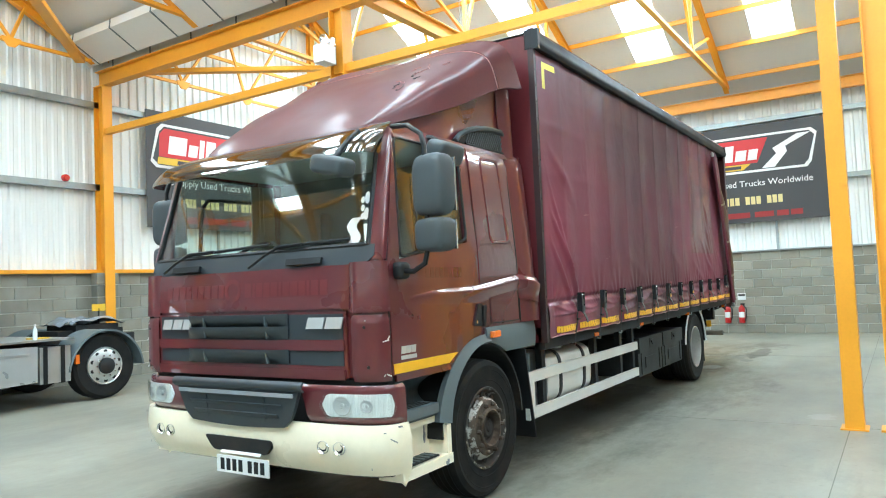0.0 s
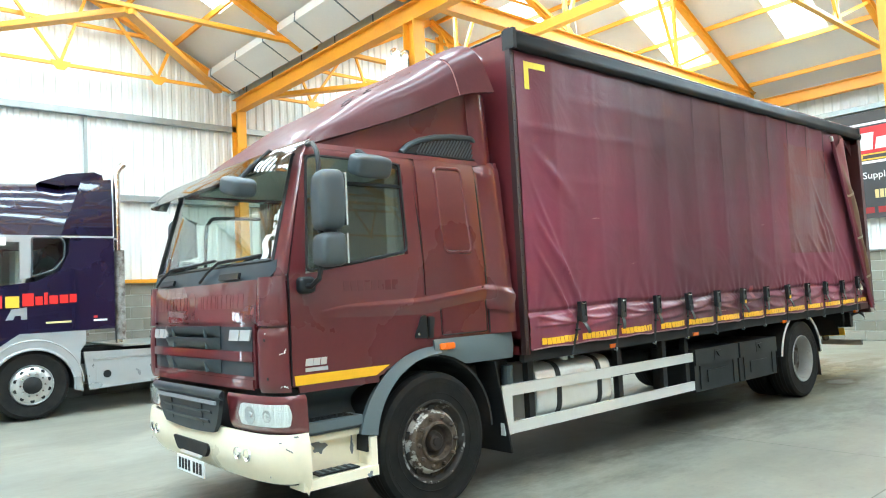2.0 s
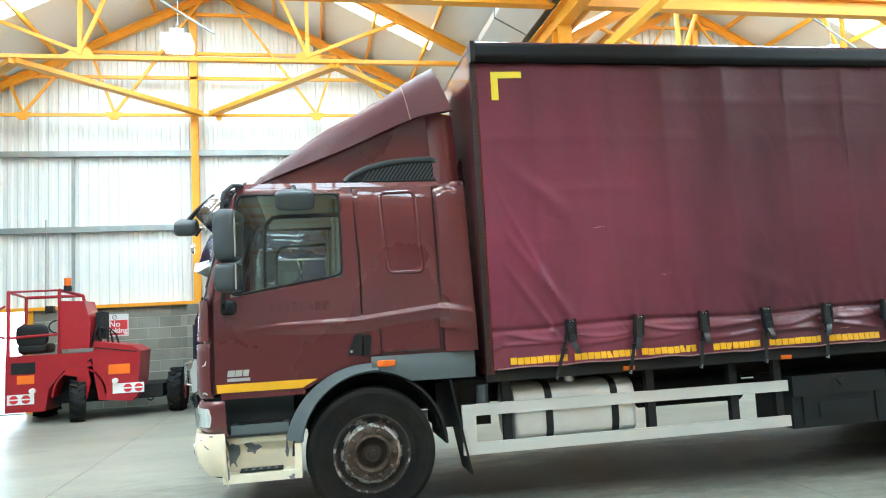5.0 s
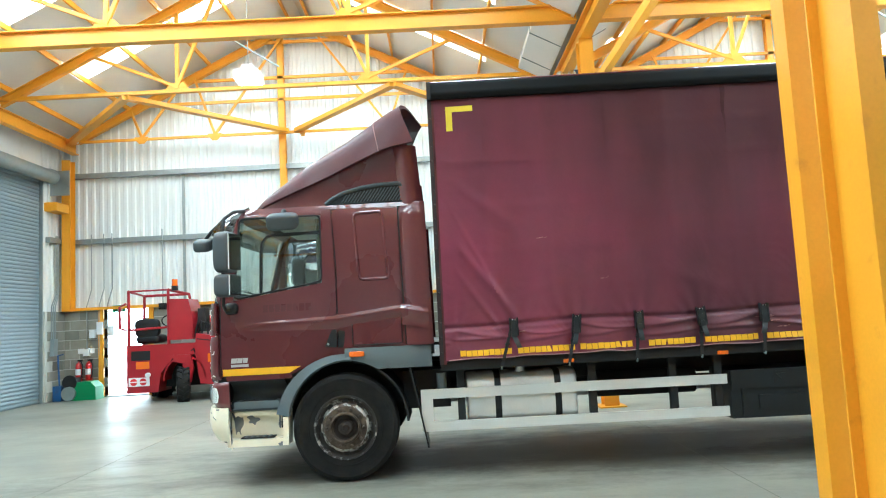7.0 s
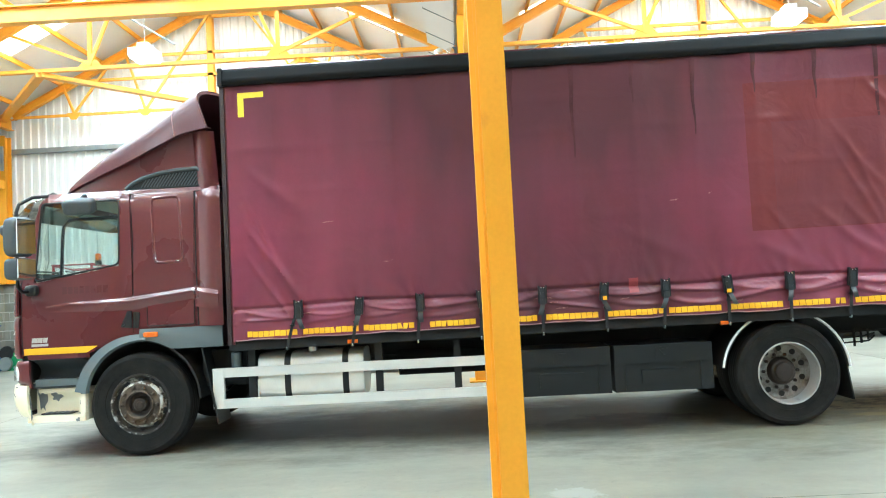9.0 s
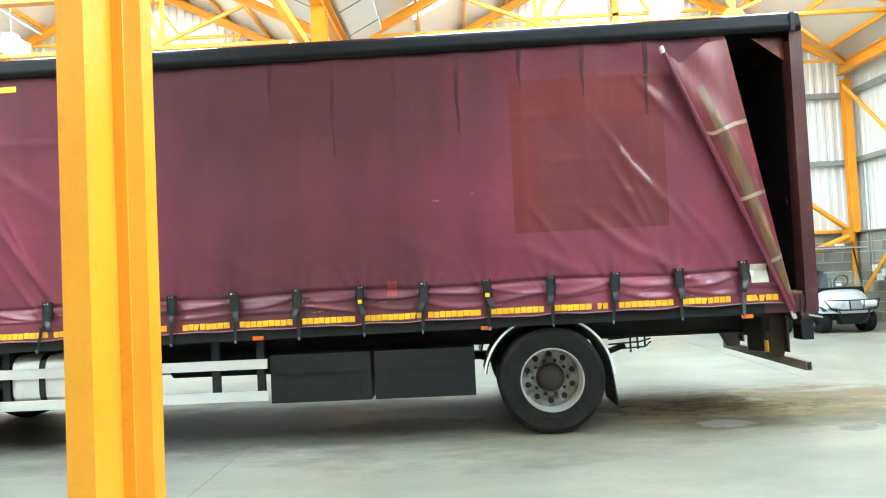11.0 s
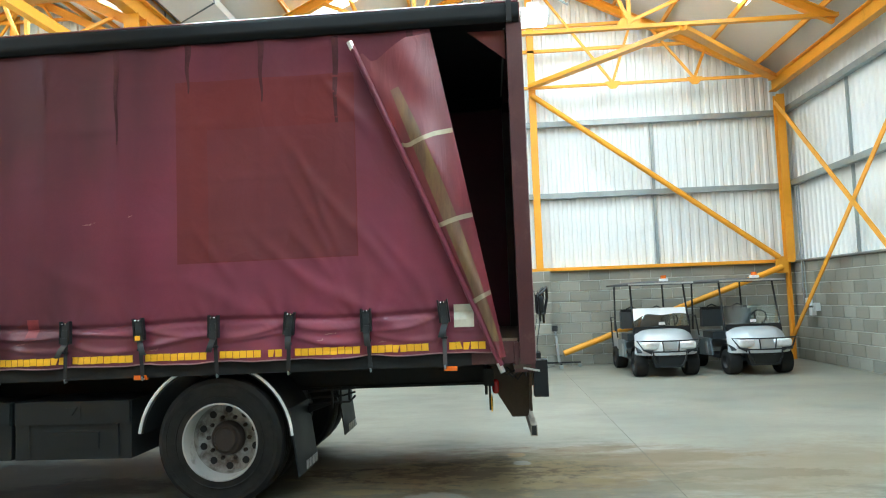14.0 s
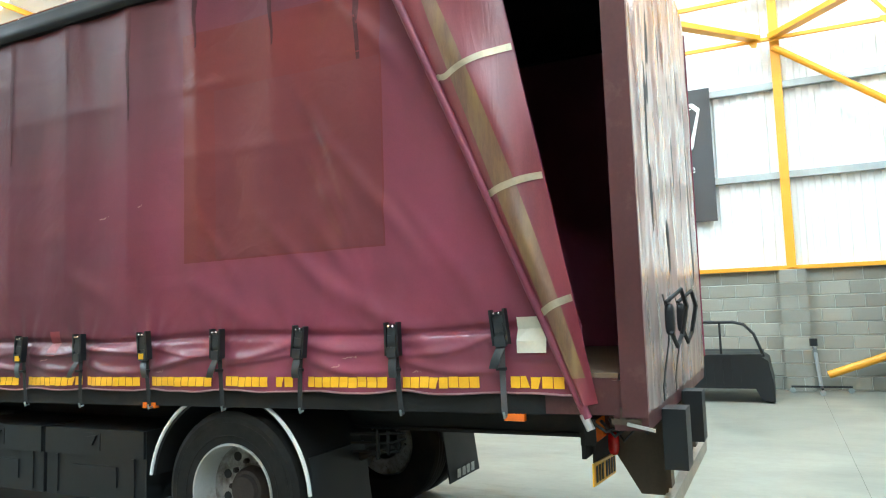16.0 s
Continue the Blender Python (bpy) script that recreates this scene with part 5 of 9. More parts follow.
for (xa, za), (xb, zb), (xc, zc), (xd, zd) in (((-0.86, 1.74), (-0.60, 1.865), (-0.66, 1.858), (0.20, 1.885)), ((0.06, 1.735), (0.32, 1.865), (0.26, 1.862), (0.90, 1.875))):
    P = lambda x, z, o: cab(u_of_x(x, z), z, o)
    wp = part("wiper", tube(B(), [P(xa, za, 0.04), P((xa + xb) / 2, (za + zb) / 2, 0.055), P(xb, zb, 0.045), P((xb * 2 + xd) / 3, (zb * 2 + zd) / 3, 0.04)], 0.010, 6), M_BLACK, lorry, "black windscreen wiper", smooth=True)
    part("blade", tube(B(), [P(xc + (xd - xc) * i / 6, zc + (zd - zc) * i / 6, 0.022) for i in range(7)], 0.011, 6), M_BLACK, wp)
M_STICK = pbr("white_sticker", (0.75, 0.76, 0.75), 0.5, var=0.08)
for z in (2.123, 2.069, 2.016):
    part("round_sticker", sheet(lambda a, b: cab(u_of_x(0.945 - 0.15 * (z - 2.12) + 0.014 * math.cos(a * math.tau) * b, z), z + 0.022 * math.sin(a * math.tau) * b, 0.0065), 16, 2), M_STICK, screen, "round white windscreen sticker")
part("tax_sticker", sheet(lambda a, b: cab(u_of_x(0.875 + 0.075 * a + 0.02 * math.sin(b * 7), 1.9), 1.845 + 0.165 * b, 0.0065), 4, 8), M_STICK, screen, "torn white windscreen sticker")
for x in (-0.74, 0.42):
    gr = part("grab_rail", sheet(lambda a, b: cab(u_of_x(x + 0.30 * a, 1.74), 1.728 + 0.04 * b, 0.034), 6, 2, 0.02), M_BLACK, lorry, "black grab rail")
    part("rail_slot", sheet(lambda a, b: cab(u_of_x(x + 0.05 + 0.18 * a, 1.74), 1.738 + 0.02 * b, 0.036), 4, 1, 0.002), M_GREY, gr)
visor = part("sun_visor", sheet(lambda a, b: cab(-0.86 + 1.72 * a, 2.655 - 0.25 * b, 0.015 + (0.245 - 0.17 * abs(2 * a - 1) ** 5) * math.sin(b * 1.5) ** 0.85), 56, 12, 0.006), M_VISOR, lorry, "smoked glossy sun visor over the windscreen", smooth=True)
for x in (-0.5, 0.0, 0.5):
    part("visor_bracket", tube(B(), [cab(u_of_x(x, 2.6), 2.60, 0.01), cab(u_of_x(x, 2.6), 2.52, 0.17)], 0.012, 6), M_BLACK, visor)

# cab interior
part("dashboard", box(Bx(-1.03, 1.03, 3.52, 3.92, 1.50, 1.76), -0.9, 0.9, 3.44, 3.7, 1.6, 1.775), M_TRIM, lorry, "dark grey dashboard", bevel=0.03)
for x in (-0.62, 0.62):
    seat = part("seat", Bx(x - 0.25, x + 0.25, 4.12, 4.60, 1.45, 1.58), M_TRIMD, lorry, "dark grey cloth cab seat", bevel=0.04)
    part("seat_base", Bx(x - 0.2, x + 0.2, 4.2, 4.55, 1.27, 1.45), M_BLACK, seat)
    part("seat_back", box(B(), x - 0.24, x + 0.24, 4.56, 4.68, 1.56, 2.22), M_TRIMD, seat, bevel=0.04)
part("steering_wheel", tube(B(), [(-0.55 + 0.23 * math.cos(t), 3.92 + 0.17 * math.sin(t), 1.84 + 0.13 * math.sin(t)) for t in [k * math.tau / 28 for k in range(28)]], 0.015, 8, True), M_BLACK, lorry, smooth=True)
part("steering_column", tube(B(), [(-0.55, 3.92, 1.84), (-0.55, 3.75, 1.62)], 0.03, 8), M_BLACK, lorry)


# mirrors
def mirror(s, dx, dy):
    """A pair of mirrors on their arm; dx, dy: how far the arm is folded from its usual place."""
    arm = part("mirror_arm", tube(B(), [(s * 1.16, 3.56, 1.66), (s * 1.30, 3.54, 1.655), (s * 1.38, 3.55, 1.70), (s * 1.40, 3.56, 1.80), (s * 1.40, 3.56, 2.42), (s * 1.37, 3.57, 2.50), (s * 1.24, 3.62, 2.58), (s * 1.07, 3.68, 2.61)], 0.017, 8), M_BLACK, lorry, "black mirror arm", smooth=True)
    for o in (arm,):
        for v in o.data.vertices:
            k = min(1.0, max(0.0, (abs(v.co.x) - 1.16) / 0.2))
            v.co.x += s * dx * k
            v.co.y += dy * k
    part("arm_foot", pod((s * 1.18, 3.565, 1.665), (0.05, 0.06, 0.055), 3.5), M_GREY_D, arm, smooth=True)
    for cz, hz, hx in ((2.178, 0.19, 0.128), (1.872, 0.105, 0.122)):
        rot = Matrix.Rotation(radians(-12 * s), 4, "Z")
        h = part("mirror_housing", pod((s * (1.43 + dx), 3.60 + dy, cz), (hx, 0.085, hz), 4.5, rot), M_HOUSING, arm, "dark grey mirror housing", smooth=True)
        part("mirror_glass", box(B(), -hx * 0.85, hx * 0.85, 0.076, 0.0875, -hz * 0.86, hz * 0.86, Matrix.Translation((s * (1.43 + dx), 3.60 + dy, cz)) @ rot), M_MIRROR, h, "mirror glass")


mirror(1, 0.0, 0.0)
mirror(-1, -0.13, 0.12)
km = part("kerb_mirror", pod((1.22, 4.08, 2.470), (0.085, 0.150, 0.078), 4.5, Matrix.Rotation(radians(20), 4, "Y")), M_HOUSING, lorry, "dark kerb mirror over the door", smooth=True)
part("mirror_bracket", tube(B(), [(1.04, 4.07, 2.60), (1.12, 4.07, 2.585), (1.20, 4.08, 2.53)], 0.022, 8), M_BLACK, km, smooth=True)
fm = part("front_mirror", pod((0.94, 3.24, 2.315), (0.14, 0.085, 0.062), 4.0, Matrix.Rotation(radians(14), 4, "Y")), M_HOUSING, lorry, "dark front mirror hanging off the visor", smooth=True)
part("mirror_bracket", tube(B(), [(0.95, 3.25, 2.36), (0.96, 3.32, 2.44), (0.97, 3.46, 2.56)], 0.018, 8), M_BLACK, fm, smooth=True)
part("windscreen_sticker", sheet(lambda a, b: cab(UW - 0.10 + 0.07 * a + 0.04 * (1 - b), 1.855 + 0.11 * b, 0.006), 3, 3, 0.001), M_WHITE, lorry, "white windscreen sticker")
for z in (2.03, 2.135):
    part("round_sticker", sheet(lambda a, b: cab(UW - 0.075 + 0.035 * b * math.cos(a * 6.2832), z + 0.040 * b * math.sin(a * 6.2832), 0.006), 20, 2, 0.001), M_WHITE, lorry, "white oval sticker")

# roof air deflector
TOP = ((3.66, 2.63), (3.74, 2.70), (3.86, 2.80), (4.08, 2.955), (4.31, 3.115), (4.59, 3.265), (4.92, 3.445), (5.19, 3.58), (5.36, 3.655))
LOW = ((3.66, 2.615), (4.44, 2.88), (5.07, 3.14), (5.36, 3.19))
WID = ((3.66, 0.72), (3.74, 0.84), (3.86, 0.93), (4.10, 1.02), (4.44, 1.09), (5.07, 1.165), (5.36, 1.20))


def flow(table, y):
    """A smooth curve through a table."""
    k = max(i for i in range(len(table) - 1) if i == 0 or table[i][0] <= y)
    (x0, v0), (x1, v1) = table[k], table[k + 1]
    slope = lambda i, j: (table[j][1] - table[i][1]) / (table[j][0] - table[i][0])
    m0, m1 = slope(max(k - 1, 0), k + 1), slope(k, min(k + 2, len(table) - 1))
    t, w = min(1.0, max(0.0, (y - x0) / (x1 - x0))), x1 - x0
    return v0 * (2 * t ** 3 - 3 * t * t + 1) + m0 * w * (t ** 3 - 2 * t * t + t) + v1 * (3 * t * t - 2 * t ** 3) + m1 * w * (t ** 3 - t * t)


def fair(a, b, out=0.0):
    """a: round the arch from the near edge to the far one; b: front to rear."""
    y = 3.66 + 1.70 * b
    h, w, lo = flow(TOP, y), flow(WID, y), flow(LOW, y)
    t = math.pi * a
    cx, sz = math.cos(t), math.sin(t)
    up = sz ** 0.36
    x = (w + out) * math.copysign(abs(cx) ** 0.42, cx) * (1 - 0.05 * up)
    z = lo + (h - lo + out) * up + 0.03 * sz ** 4 * b
    return Vector((x, y + (0.06 * sz ** 4 - 0.17 * up * abs(cx) ** 0.35) * (max(0, b - 0.6) / 0.4) ** 1.3, z))


deflector = part("roof_deflector", sheet(fair, 120, 30, 0.03), M_FADED, lorry, "maroon roof air deflector with faded artwork", smooth=True)
part("deflector_seam", tube(B(), [fair(i / 48, 0.80, 0.001) for i in range(49)], 0.005, 5), M_PINK, deflector, "worn pale seam")
part("rear_lip", sheet(lambda a, b: fair(a, 0.805 + 0.195 * b, 0.006), 80, 6, 0.004), M_FADED, deflector, smooth=True)
art = random.Random(11)
for i in range(9):
    a0, b0 = art.uniform(0.30, 0.42), art.uniform(0.30, 0.62)
    pts, a, b = [], a0, b0
    for k in range(9):
        pts.append(fair(a, b, 0.001))
        a, b = a + art.uniform(-0.012, 0.016), b + art.uniform(-0.008, 0.018)
    part("faded_artwork", tube(B(), pts, 0.004, 4), M_DARK if i % 2 else M_PINK, deflector, "faint remains of painted artwork")
for s in (1, -1):
    def cheek(a, b, s=s):
        y = 3.80 + 1.50 * a
        top = lerp(LOW, y) + 0.05
        return Vector((s * (lerp(WID, y) - 0.012 - 0.108 * min(1.0, a * 1.1) - 0.03 * math.sin(b * 3.1) * a), y, 2.60 + (top - 2.60) * b))
    ck = part("deflector_cheek", sheet(cheek, 16, 6, 0.02), M_MAROON, deflector, smooth=True)
    part("soffit", sheet(lambda a, b: Vector((s * (lerp(WID, 3.80 + 1.54 * a) - 0.004 - (0.02 + 0.15 * min(1.0, a * 1.1)) * b), 3.80 + 1.54 * a, lerp(LOW, 3.80 + 1.54 * a) + 0.012 + 0.03 * b)), 16, 2, 0.01), M_FADED, deflector)
    part("rear_leg", sheet(lambda a, b: Vector((s * (1.055 + 0.055 * math.sin(a * 3.1)), 5.20 + 0.22 * a - 0.04 * b, 2.60 + 0.58 * b)), 10, 6, 0.03), M_MAROON, deflector, smooth=True)
    # air intake: a crescent rim round a ribbed opening
    edge = [(4.475, 2.635), (4.54, 2.69), (4.66, 2.745), (4.82, 2.785), (5.0, 2.808), (5.19, 2.815), (5.235, 2.79), (5.245, 2.64)]
    vent = part("air_intake", prism(B(), edge, "x", min(s * 0.95, s * 1.062), max(s * 0.95, s * 1.062)), M_RIBS_SHADE, deflector, "black ribbed air intake")
    part("intake_rim", tube(B(), [Vector((s * 1.066, y, z)) for y, z in edge[:7]], 0.022, 8), M_HOUSING, vent, "grey plastic rim", smooth=True)
    part("intake_rim", tube(B(), [Vector((s * 1.066, 5.238, 2.80)), Vector((s * 1.066, 5.243, 2.64)), Vector((s * 1.066, 4.62, 2.635))], 0.010, 8), M_BLACK, vent)
    for i in range(19):
        y = 4.63 + i * 0.031
        top = lerp(tuple(edge[:7]), y + 0.05) - 0.028
        part("rib", bar(B(), (s * 1.064, y, 2.650), (s * 1.064, y + (top - 2.65) * 0.7, max(top, 2.66)), 0.008, 0.010), M_HOUSING, vent)

# maker's plain shapes on the door
for i, wd in enumerate((0.062, 0.058, 0.05)):
    part("badge", sheet(lambda a, b: cab(u_of_y(3.545 + i * 0.056 + 0.84 * wd * a + 0.008 * b, 1.2), 1.150 + 0.046 * b, 0.018), 2, 1, 0.006), M_BADGE, lorry, "plain white badge shape")
part("badge_bar", sheet(lambda a, b: cab(u_of_y(3.545 + 0.165 * a, 1.2), 1.114 + 0.024 * b, 0.018), 4, 1, 0.004), M_BADGE, lorry, "plain white model bar")


# wheels
def wheel(name, x, y, outer, deep):
    """outer: the side that faces out, +1 or -1."""
    at = Matrix.Translation((x, y, 0.501)) @ Matrix.Diagonal((1, 0.965, 0.965, 1))
    w = part(name, lathe(B(), [(0.30, -0.13), (0.40, -0.135), (0.47, -0.145), (0.505, -0.125), (0.515, -0.10), (0.519, -0.03), (0.519, 0.03), (0.515, 0.10), (0.505, 0.125), (0.47, 0.145), (0.40, 0.135), (0.30, 0.13)], 48, at), M_TYRE, lorry, "worn black lorry tyre", smooth=True)
    for r in (-0.075, -0.025, 0.025, 0.075):
        part("tread_groove", lathe(B(), [(0.5195, r - 0.004), (0.5200, r), (0.5195, r + 0.004)], 48, at), M_BLACK, w)
    for rr in (0.36, 0.44):
        part("sidewall_ring", lathe(B(), [(rr - 0.004, 0.139), (rr, 0.1425), (rr + 0.004, 0.141)], 48, at @ Matrix.Diagonal((outer, 1, 1, 1))), M_TYRE, w)
    flip = at @ Matrix.Diagonal((outer, 1, 1, 1))
    if deep:
        ring = [(0.312, 0.126), (0.308, 0.140), (0.298, 0.140), (0.291, 0.115), (0.288, 0.04), (0.286, -0.035)]
        disc = [(0.2862, -0.030), (0.280, -0.055), (0.266, -0.074), (0.20, -0.072), (0.150, -0.070), (0.140, -0.06)]
        hub = [(0.141, -0.075), (0.134, -0.02), (0.118, 0.005), (0.100, 0.010), (0.086, 0.035), (0.06, 0.042), (0.0, 0.045)]
        mat_r, mat_d, face, rn, hole, hr = M_RIM, M_DISC, -0.071, 0.172, -0.0765, 0.230
    else:
        ring = [(0.312, 0.124), (0.306, 0.138), (0.294, 0.136), (0.284, 0.118), (0.273, 0.088), (0.258, 0.080), (0.246, 0.084)]
        disc = [(0.2085, 0.145), (0.203, 0.150), (0.150, 0.153), (0.147, 0.172), (0.134, 0.178), (0.126, 0.160), (0.118, 0.120)]
        hub = [(0.122, 0.132), (0.108, 0.112), (0.078, 0.112), (0.070, 0.140), (0.060, 0.150), (0.036, 0.150), (0.030, 0.160), (0.0, 0.162)]
        mat_r, mat_d, face, rn, hole, hr = M_LIP, M_RUST, 0.152, 0.180, 0.100, 0.240
    n = 10
    rim = part("rim", lathe(B(), ring, 48, flip), mat_r, w, "silver wheel rim" if deep else "flaking rusty steel wheel rim", smooth=True)
    if not deep:
        part("flaked_ring", lathe(B(), [(0.2465, 0.0835), (0.240, 0.096), (0.228, 0.122), (0.216, 0.141), (0.205, 0.147)], 48, flip), M_FLAKE, rim, "flaking silver paint round the disc", smooth=True)
    part("wheel_disc", lathe(B(), disc, 48, flip), mat_d, rim, "grimy steel wheel disc", smooth=True)
    part("hub", lathe(B(), hub, 28, flip), M_HUB, rim, "rusty greasy hub", smooth=True)
    for k in range(n):
        t = math.tau * k / n
        c = flip @ Matrix.Translation((face, rn * math.cos(t), rn * math.sin(t)))
        part("wheel_nut", lathe(B(), [(0.017, 0), (0.017, 0.024), (0.010, 0.034), (0.0, 0.034)], 6, c), M_HUB if deep else mat_d, rim)
        t += math.tau / n / 2
        c = flip @ Matrix.Translation((hole, hr * math.cos(t), hr * math.sin(t)))
        part("hand_hole", lathe(B(), [(0.030, 0.0), (0.030, 0.008), (0, 0.008)], 12, c), M_DARK, rim)
    return w


wheel("front_wheel", 1.02, 4.60, 1, False)
wheel("front_wheel", -1.02, 4.60, -1, False)
for s in (1, -1):
    wheel("rear_wheel", s * 1.03, 10.895, s, True)
    wheel("inner_rear_wheel", s * 0.70, 10.895, s, True)

# chassis
for s in (1, -1):
    part("chassis_rail", ibeam(B(), (s * 0.42, 3.5, 0.90), (s * 0.42, 13.2, 0.93), 0.08, 0.26), M_DARK, lorry, "black chassis rail")
for y in (4.60, 10.895):
    part("axle", tube(B(), [(-0.9, y, 0.501), (0.9, y, 0.501)], 0.09, 12), M_DARK, lorry)
part("differential", lathe(B(), [(0, -0.25), (0.18, -0.2), (0.24, 0), (0.18, 0.2), (0, 0.25)], 16, Matrix.Translation((0, 10.9, 0.56))), M_DARK, lorry, smooth=True)
part("prop_shaft", tube(B(), [(0, 5.0, 0.75), (0, 10.8, 0.62)], 0.05, 10), M_DARK, lorry)
part("engine_block", box(Bx(-0.40, 0.40, 3.5, 5.1, 0.62, 1.2), -0.3, 0.3, 5.1, 5.6, 0.7, 1.0), M_DARK, lorry, bevel=0.05)
for i in range(14):
    y = 5.75 + i * 0.56
    part("cross_bearer", Bx(-1.15, 1.15, y - 0.03, y + 0.03, 1.035 + 0.008 * (y - 5.5), 1.10 + 0.008 * (y - 5.5)), M_DARK, lorry)
for y in (5.70, 6.95, 7.72, 8.15):
    part("outrigger", Bx(1.06, 1.12, y - 0.035, y + 0.035, 0.42, 1.06), M_DARK, lorry)
part("air_tank", tube(B(), [(0.55, 7.1, 0.72), (0.55, 8.1, 0.72)], 0.13, 16), M_DARK, lorry, smooth=True)

# fuel tank
def tank_sec(a, y):
    t = a * math.tau
    return Vector((0.86 + 0.26 * math.copysign(abs(math.cos(t)) ** 0.5, math.cos(t)), y, 0.70 + 0.235 * math.copysign(abs(math.sin(t)) ** 0.5, math.sin(t))))


tank = part("fuel_tank", sheet(lambda a, b: tank_sec(a, 5.76 + 1.04 * b) if 0.001 < b < 0.999 else tank_sec(a, 5.76 + 1.04 * b), 32, 6), M_TANK, lorry, "pale aluminium fuel tank", smooth=True)
for y in (5.77, 6.79):
    part("tank_end", prism(B(), [(tank_sec(k / 32, 0).x, tank_sec(k / 32, 0).z) for k in range(32)], "y", y - 0.01, y + 0.01), M_TANK, tank)
for y in (6.05, 6.62):
    part("tank_strap", sheet(lambda a, b: Vector((0.86 + (tank_sec(a, 0).x - 0.86) * 1.025, y - 0.03 + 0.06 * b, 0.70 + (tank_sec(a, 0).z - 0.70) * 1.025)), 32, 1, 0.006), M_BLACK, tank)
part("filler_cap", lathe(B(), [(0.05, 0), (0.05, 0.05), (0.035, 0.07), (0, 0.07)], 16, Matrix.Translation((0.98, 6.28, 0.925)) @ Matrix.Rotation(radians(-90), 4, "Y")), M_ALU, tank)
# side guard
guard = part("side_guard", Bx(1.12, 1.15, 5.33, 8.22, 0.72, 0.81), M_SILVER, lorry, "silver side guard rails", bevel=0.006)
part("lower_rail", Bx(1.12, 1.15, 5.33, 8.22, 0.42, 0.51), M_SILVER, guard, bevel=0.006)
part("end_plate", Bx(1.115, 1.155, 5.32, 5.43, 0.42, 0.81), M_SILVER, guard, bevel=0.006)
far = part("side_guard", Bx(-1.15, -1.12, 5.33, 10.2, 0.72, 0.81), M_SILVER, lorry, "silver side guard rails")
part("lower_rail", Bx(-1.15, -1.12, 5.33, 10.2, 0.42, 0.51), M_SILVER, far)
# toolboxes
for y0, y1 in ((8.25, 9.20), (9.235, 10.18)):
    tb = part("toolbox", Bx(0.62, 1.14, y0, y1, 0.39, 0.84), M_GREY_D, lorry, "dark grey plastic toolbox", bevel=0.025)
    part("lid", Bx(1.125, 1.160, y0 + 0.005, y1 - 0.005, 0.665, 0.838), M_GREY_D, tb, bevel=0.012)
    part("pressed_panel", Bx(1.13, 1.149, y0 + 0.26, y1 - 0.26, 0.47, 0.60), M_GREY_D, tb, bevel=0.008)
    for y in (y0 + 0.10, y1 - 0.12):
        part("pressed_rib", Bx(1.13, 1.150, y, y + 0.02, 0.41, 0.66), M_GREY_D, tb, bevel=0.004)
    ym = (y0 + y1) / 2
    lt = part("latch", Bx(1.150, 1.164, ym - 0.075, ym + 0.075, 0.700, 0.815), M_BLACK, tb, "black recessed latch", bevel=0.006)
    part("latch_lever", prism(B(), [(ym - 0.045, 0.79), (ym + 0.050, 0.80), (ym + 0.010, 0.735)], "x", 1.160, 1.176), M_GREY_D, lt, bevel=0.004)
# things under the cab's tail
part("battery_box", Bx(0.5, 0.95, 5.15, 5.60, 0.62, 0.98), M_DARK, lorry, bevel=0.02)
part("mudflap_front", sheet(lambda a, b: Vector((0.82 + 0.36 * a, 5.24 + 0.14 * b, 1.02 - 0.74 * b)), 4, 8, 0.015), M_BLACK, lorry, smooth=True)
part("reservoir", tube(B(), [(1.02, 5.52, 0.78), (1.02, 5.52, 0.95)], 0.05, 12), M_GREY, lorry)

# rear mudguards
for s in (1, -1):
    mg = part("mudguard", sheet(lambda a, b: Vector((s * (0.55 + 0.62 * b), 10.865 - math.cos(radians(8 + 168 * a)) * 0.60, 0.50 + math.sin(radians(8 + 168 * a)) * 0.60)), 28, 3, 0.02), M_BLACK, lorry, "black plastic mudguard with a white edge", smooth=True)
    part("white_edge", tube(B(), [(s * 1.18, 10.865 - math.cos(radians(8 + 168 * i / 28)) * 0.605, 0.50 + math.sin(radians(8 + 168 * i / 28)) * 0.605) for i in range(29)], 0.012, 6), M_WHITE, mg, "white edge strip")
    fl = part("mudflap", sheet(lambda a, b: Vector((s * (0.56 + 0.58 * a), 11.44 + 0.07 * b, 0.74 - 0.52 * b)), 6, 8, 0.012), M_BLACK, lorry, "black rubber mudflap with a white mark", smooth=True)
    for i in range(4):
        part("maker_mark", Bx(min(s * (0.66 + i * 0.09), s * (0.72 + i * 0.09)), max(s * (0.66 + i * 0.09), s * (0.72 + i * 0.09)), 11.524, 11.529, 0.245, 0.31), pbr("worn_white_print", (0.42, 0.42, 0.40), 0.7, var=0.4, scale=20), fl, "plain white mark")
part("spring", tube(B(), [(0.62, 10.2, 0.70), (0.62, 10.6, 0.60), (0.62, 11.3, 0.60), (0.62, 11.70, 0.74)], 0.03, 8), M_DARK, lorry)
for i in range(3):
    part("valve_pipe", tube(B(), [(0.80, 11.5, 0.82 - 0.05 * i), (0.84, 11.75 + 0.05 * i, 0.84 - 0.05 * i), (0.86, 11.9, 0.85 - 0.03 * i)], 0.008, 6), M_DARK, lorry)
    part("pipe_bracket", Bx(0.83, 0.85, 11.70 + 0.07 * i, 11.715 + 0.07 * i, 0.69 + 0.03 * i, 0.86), M_DARK, lorry)

# ---- body ----
RISE = 0.0075
tilt = lambda y: RISE * (y - 5.5)
F0, F1 = 5.52, 13.32
bodyz = lambda y, z: z + tilt(y)


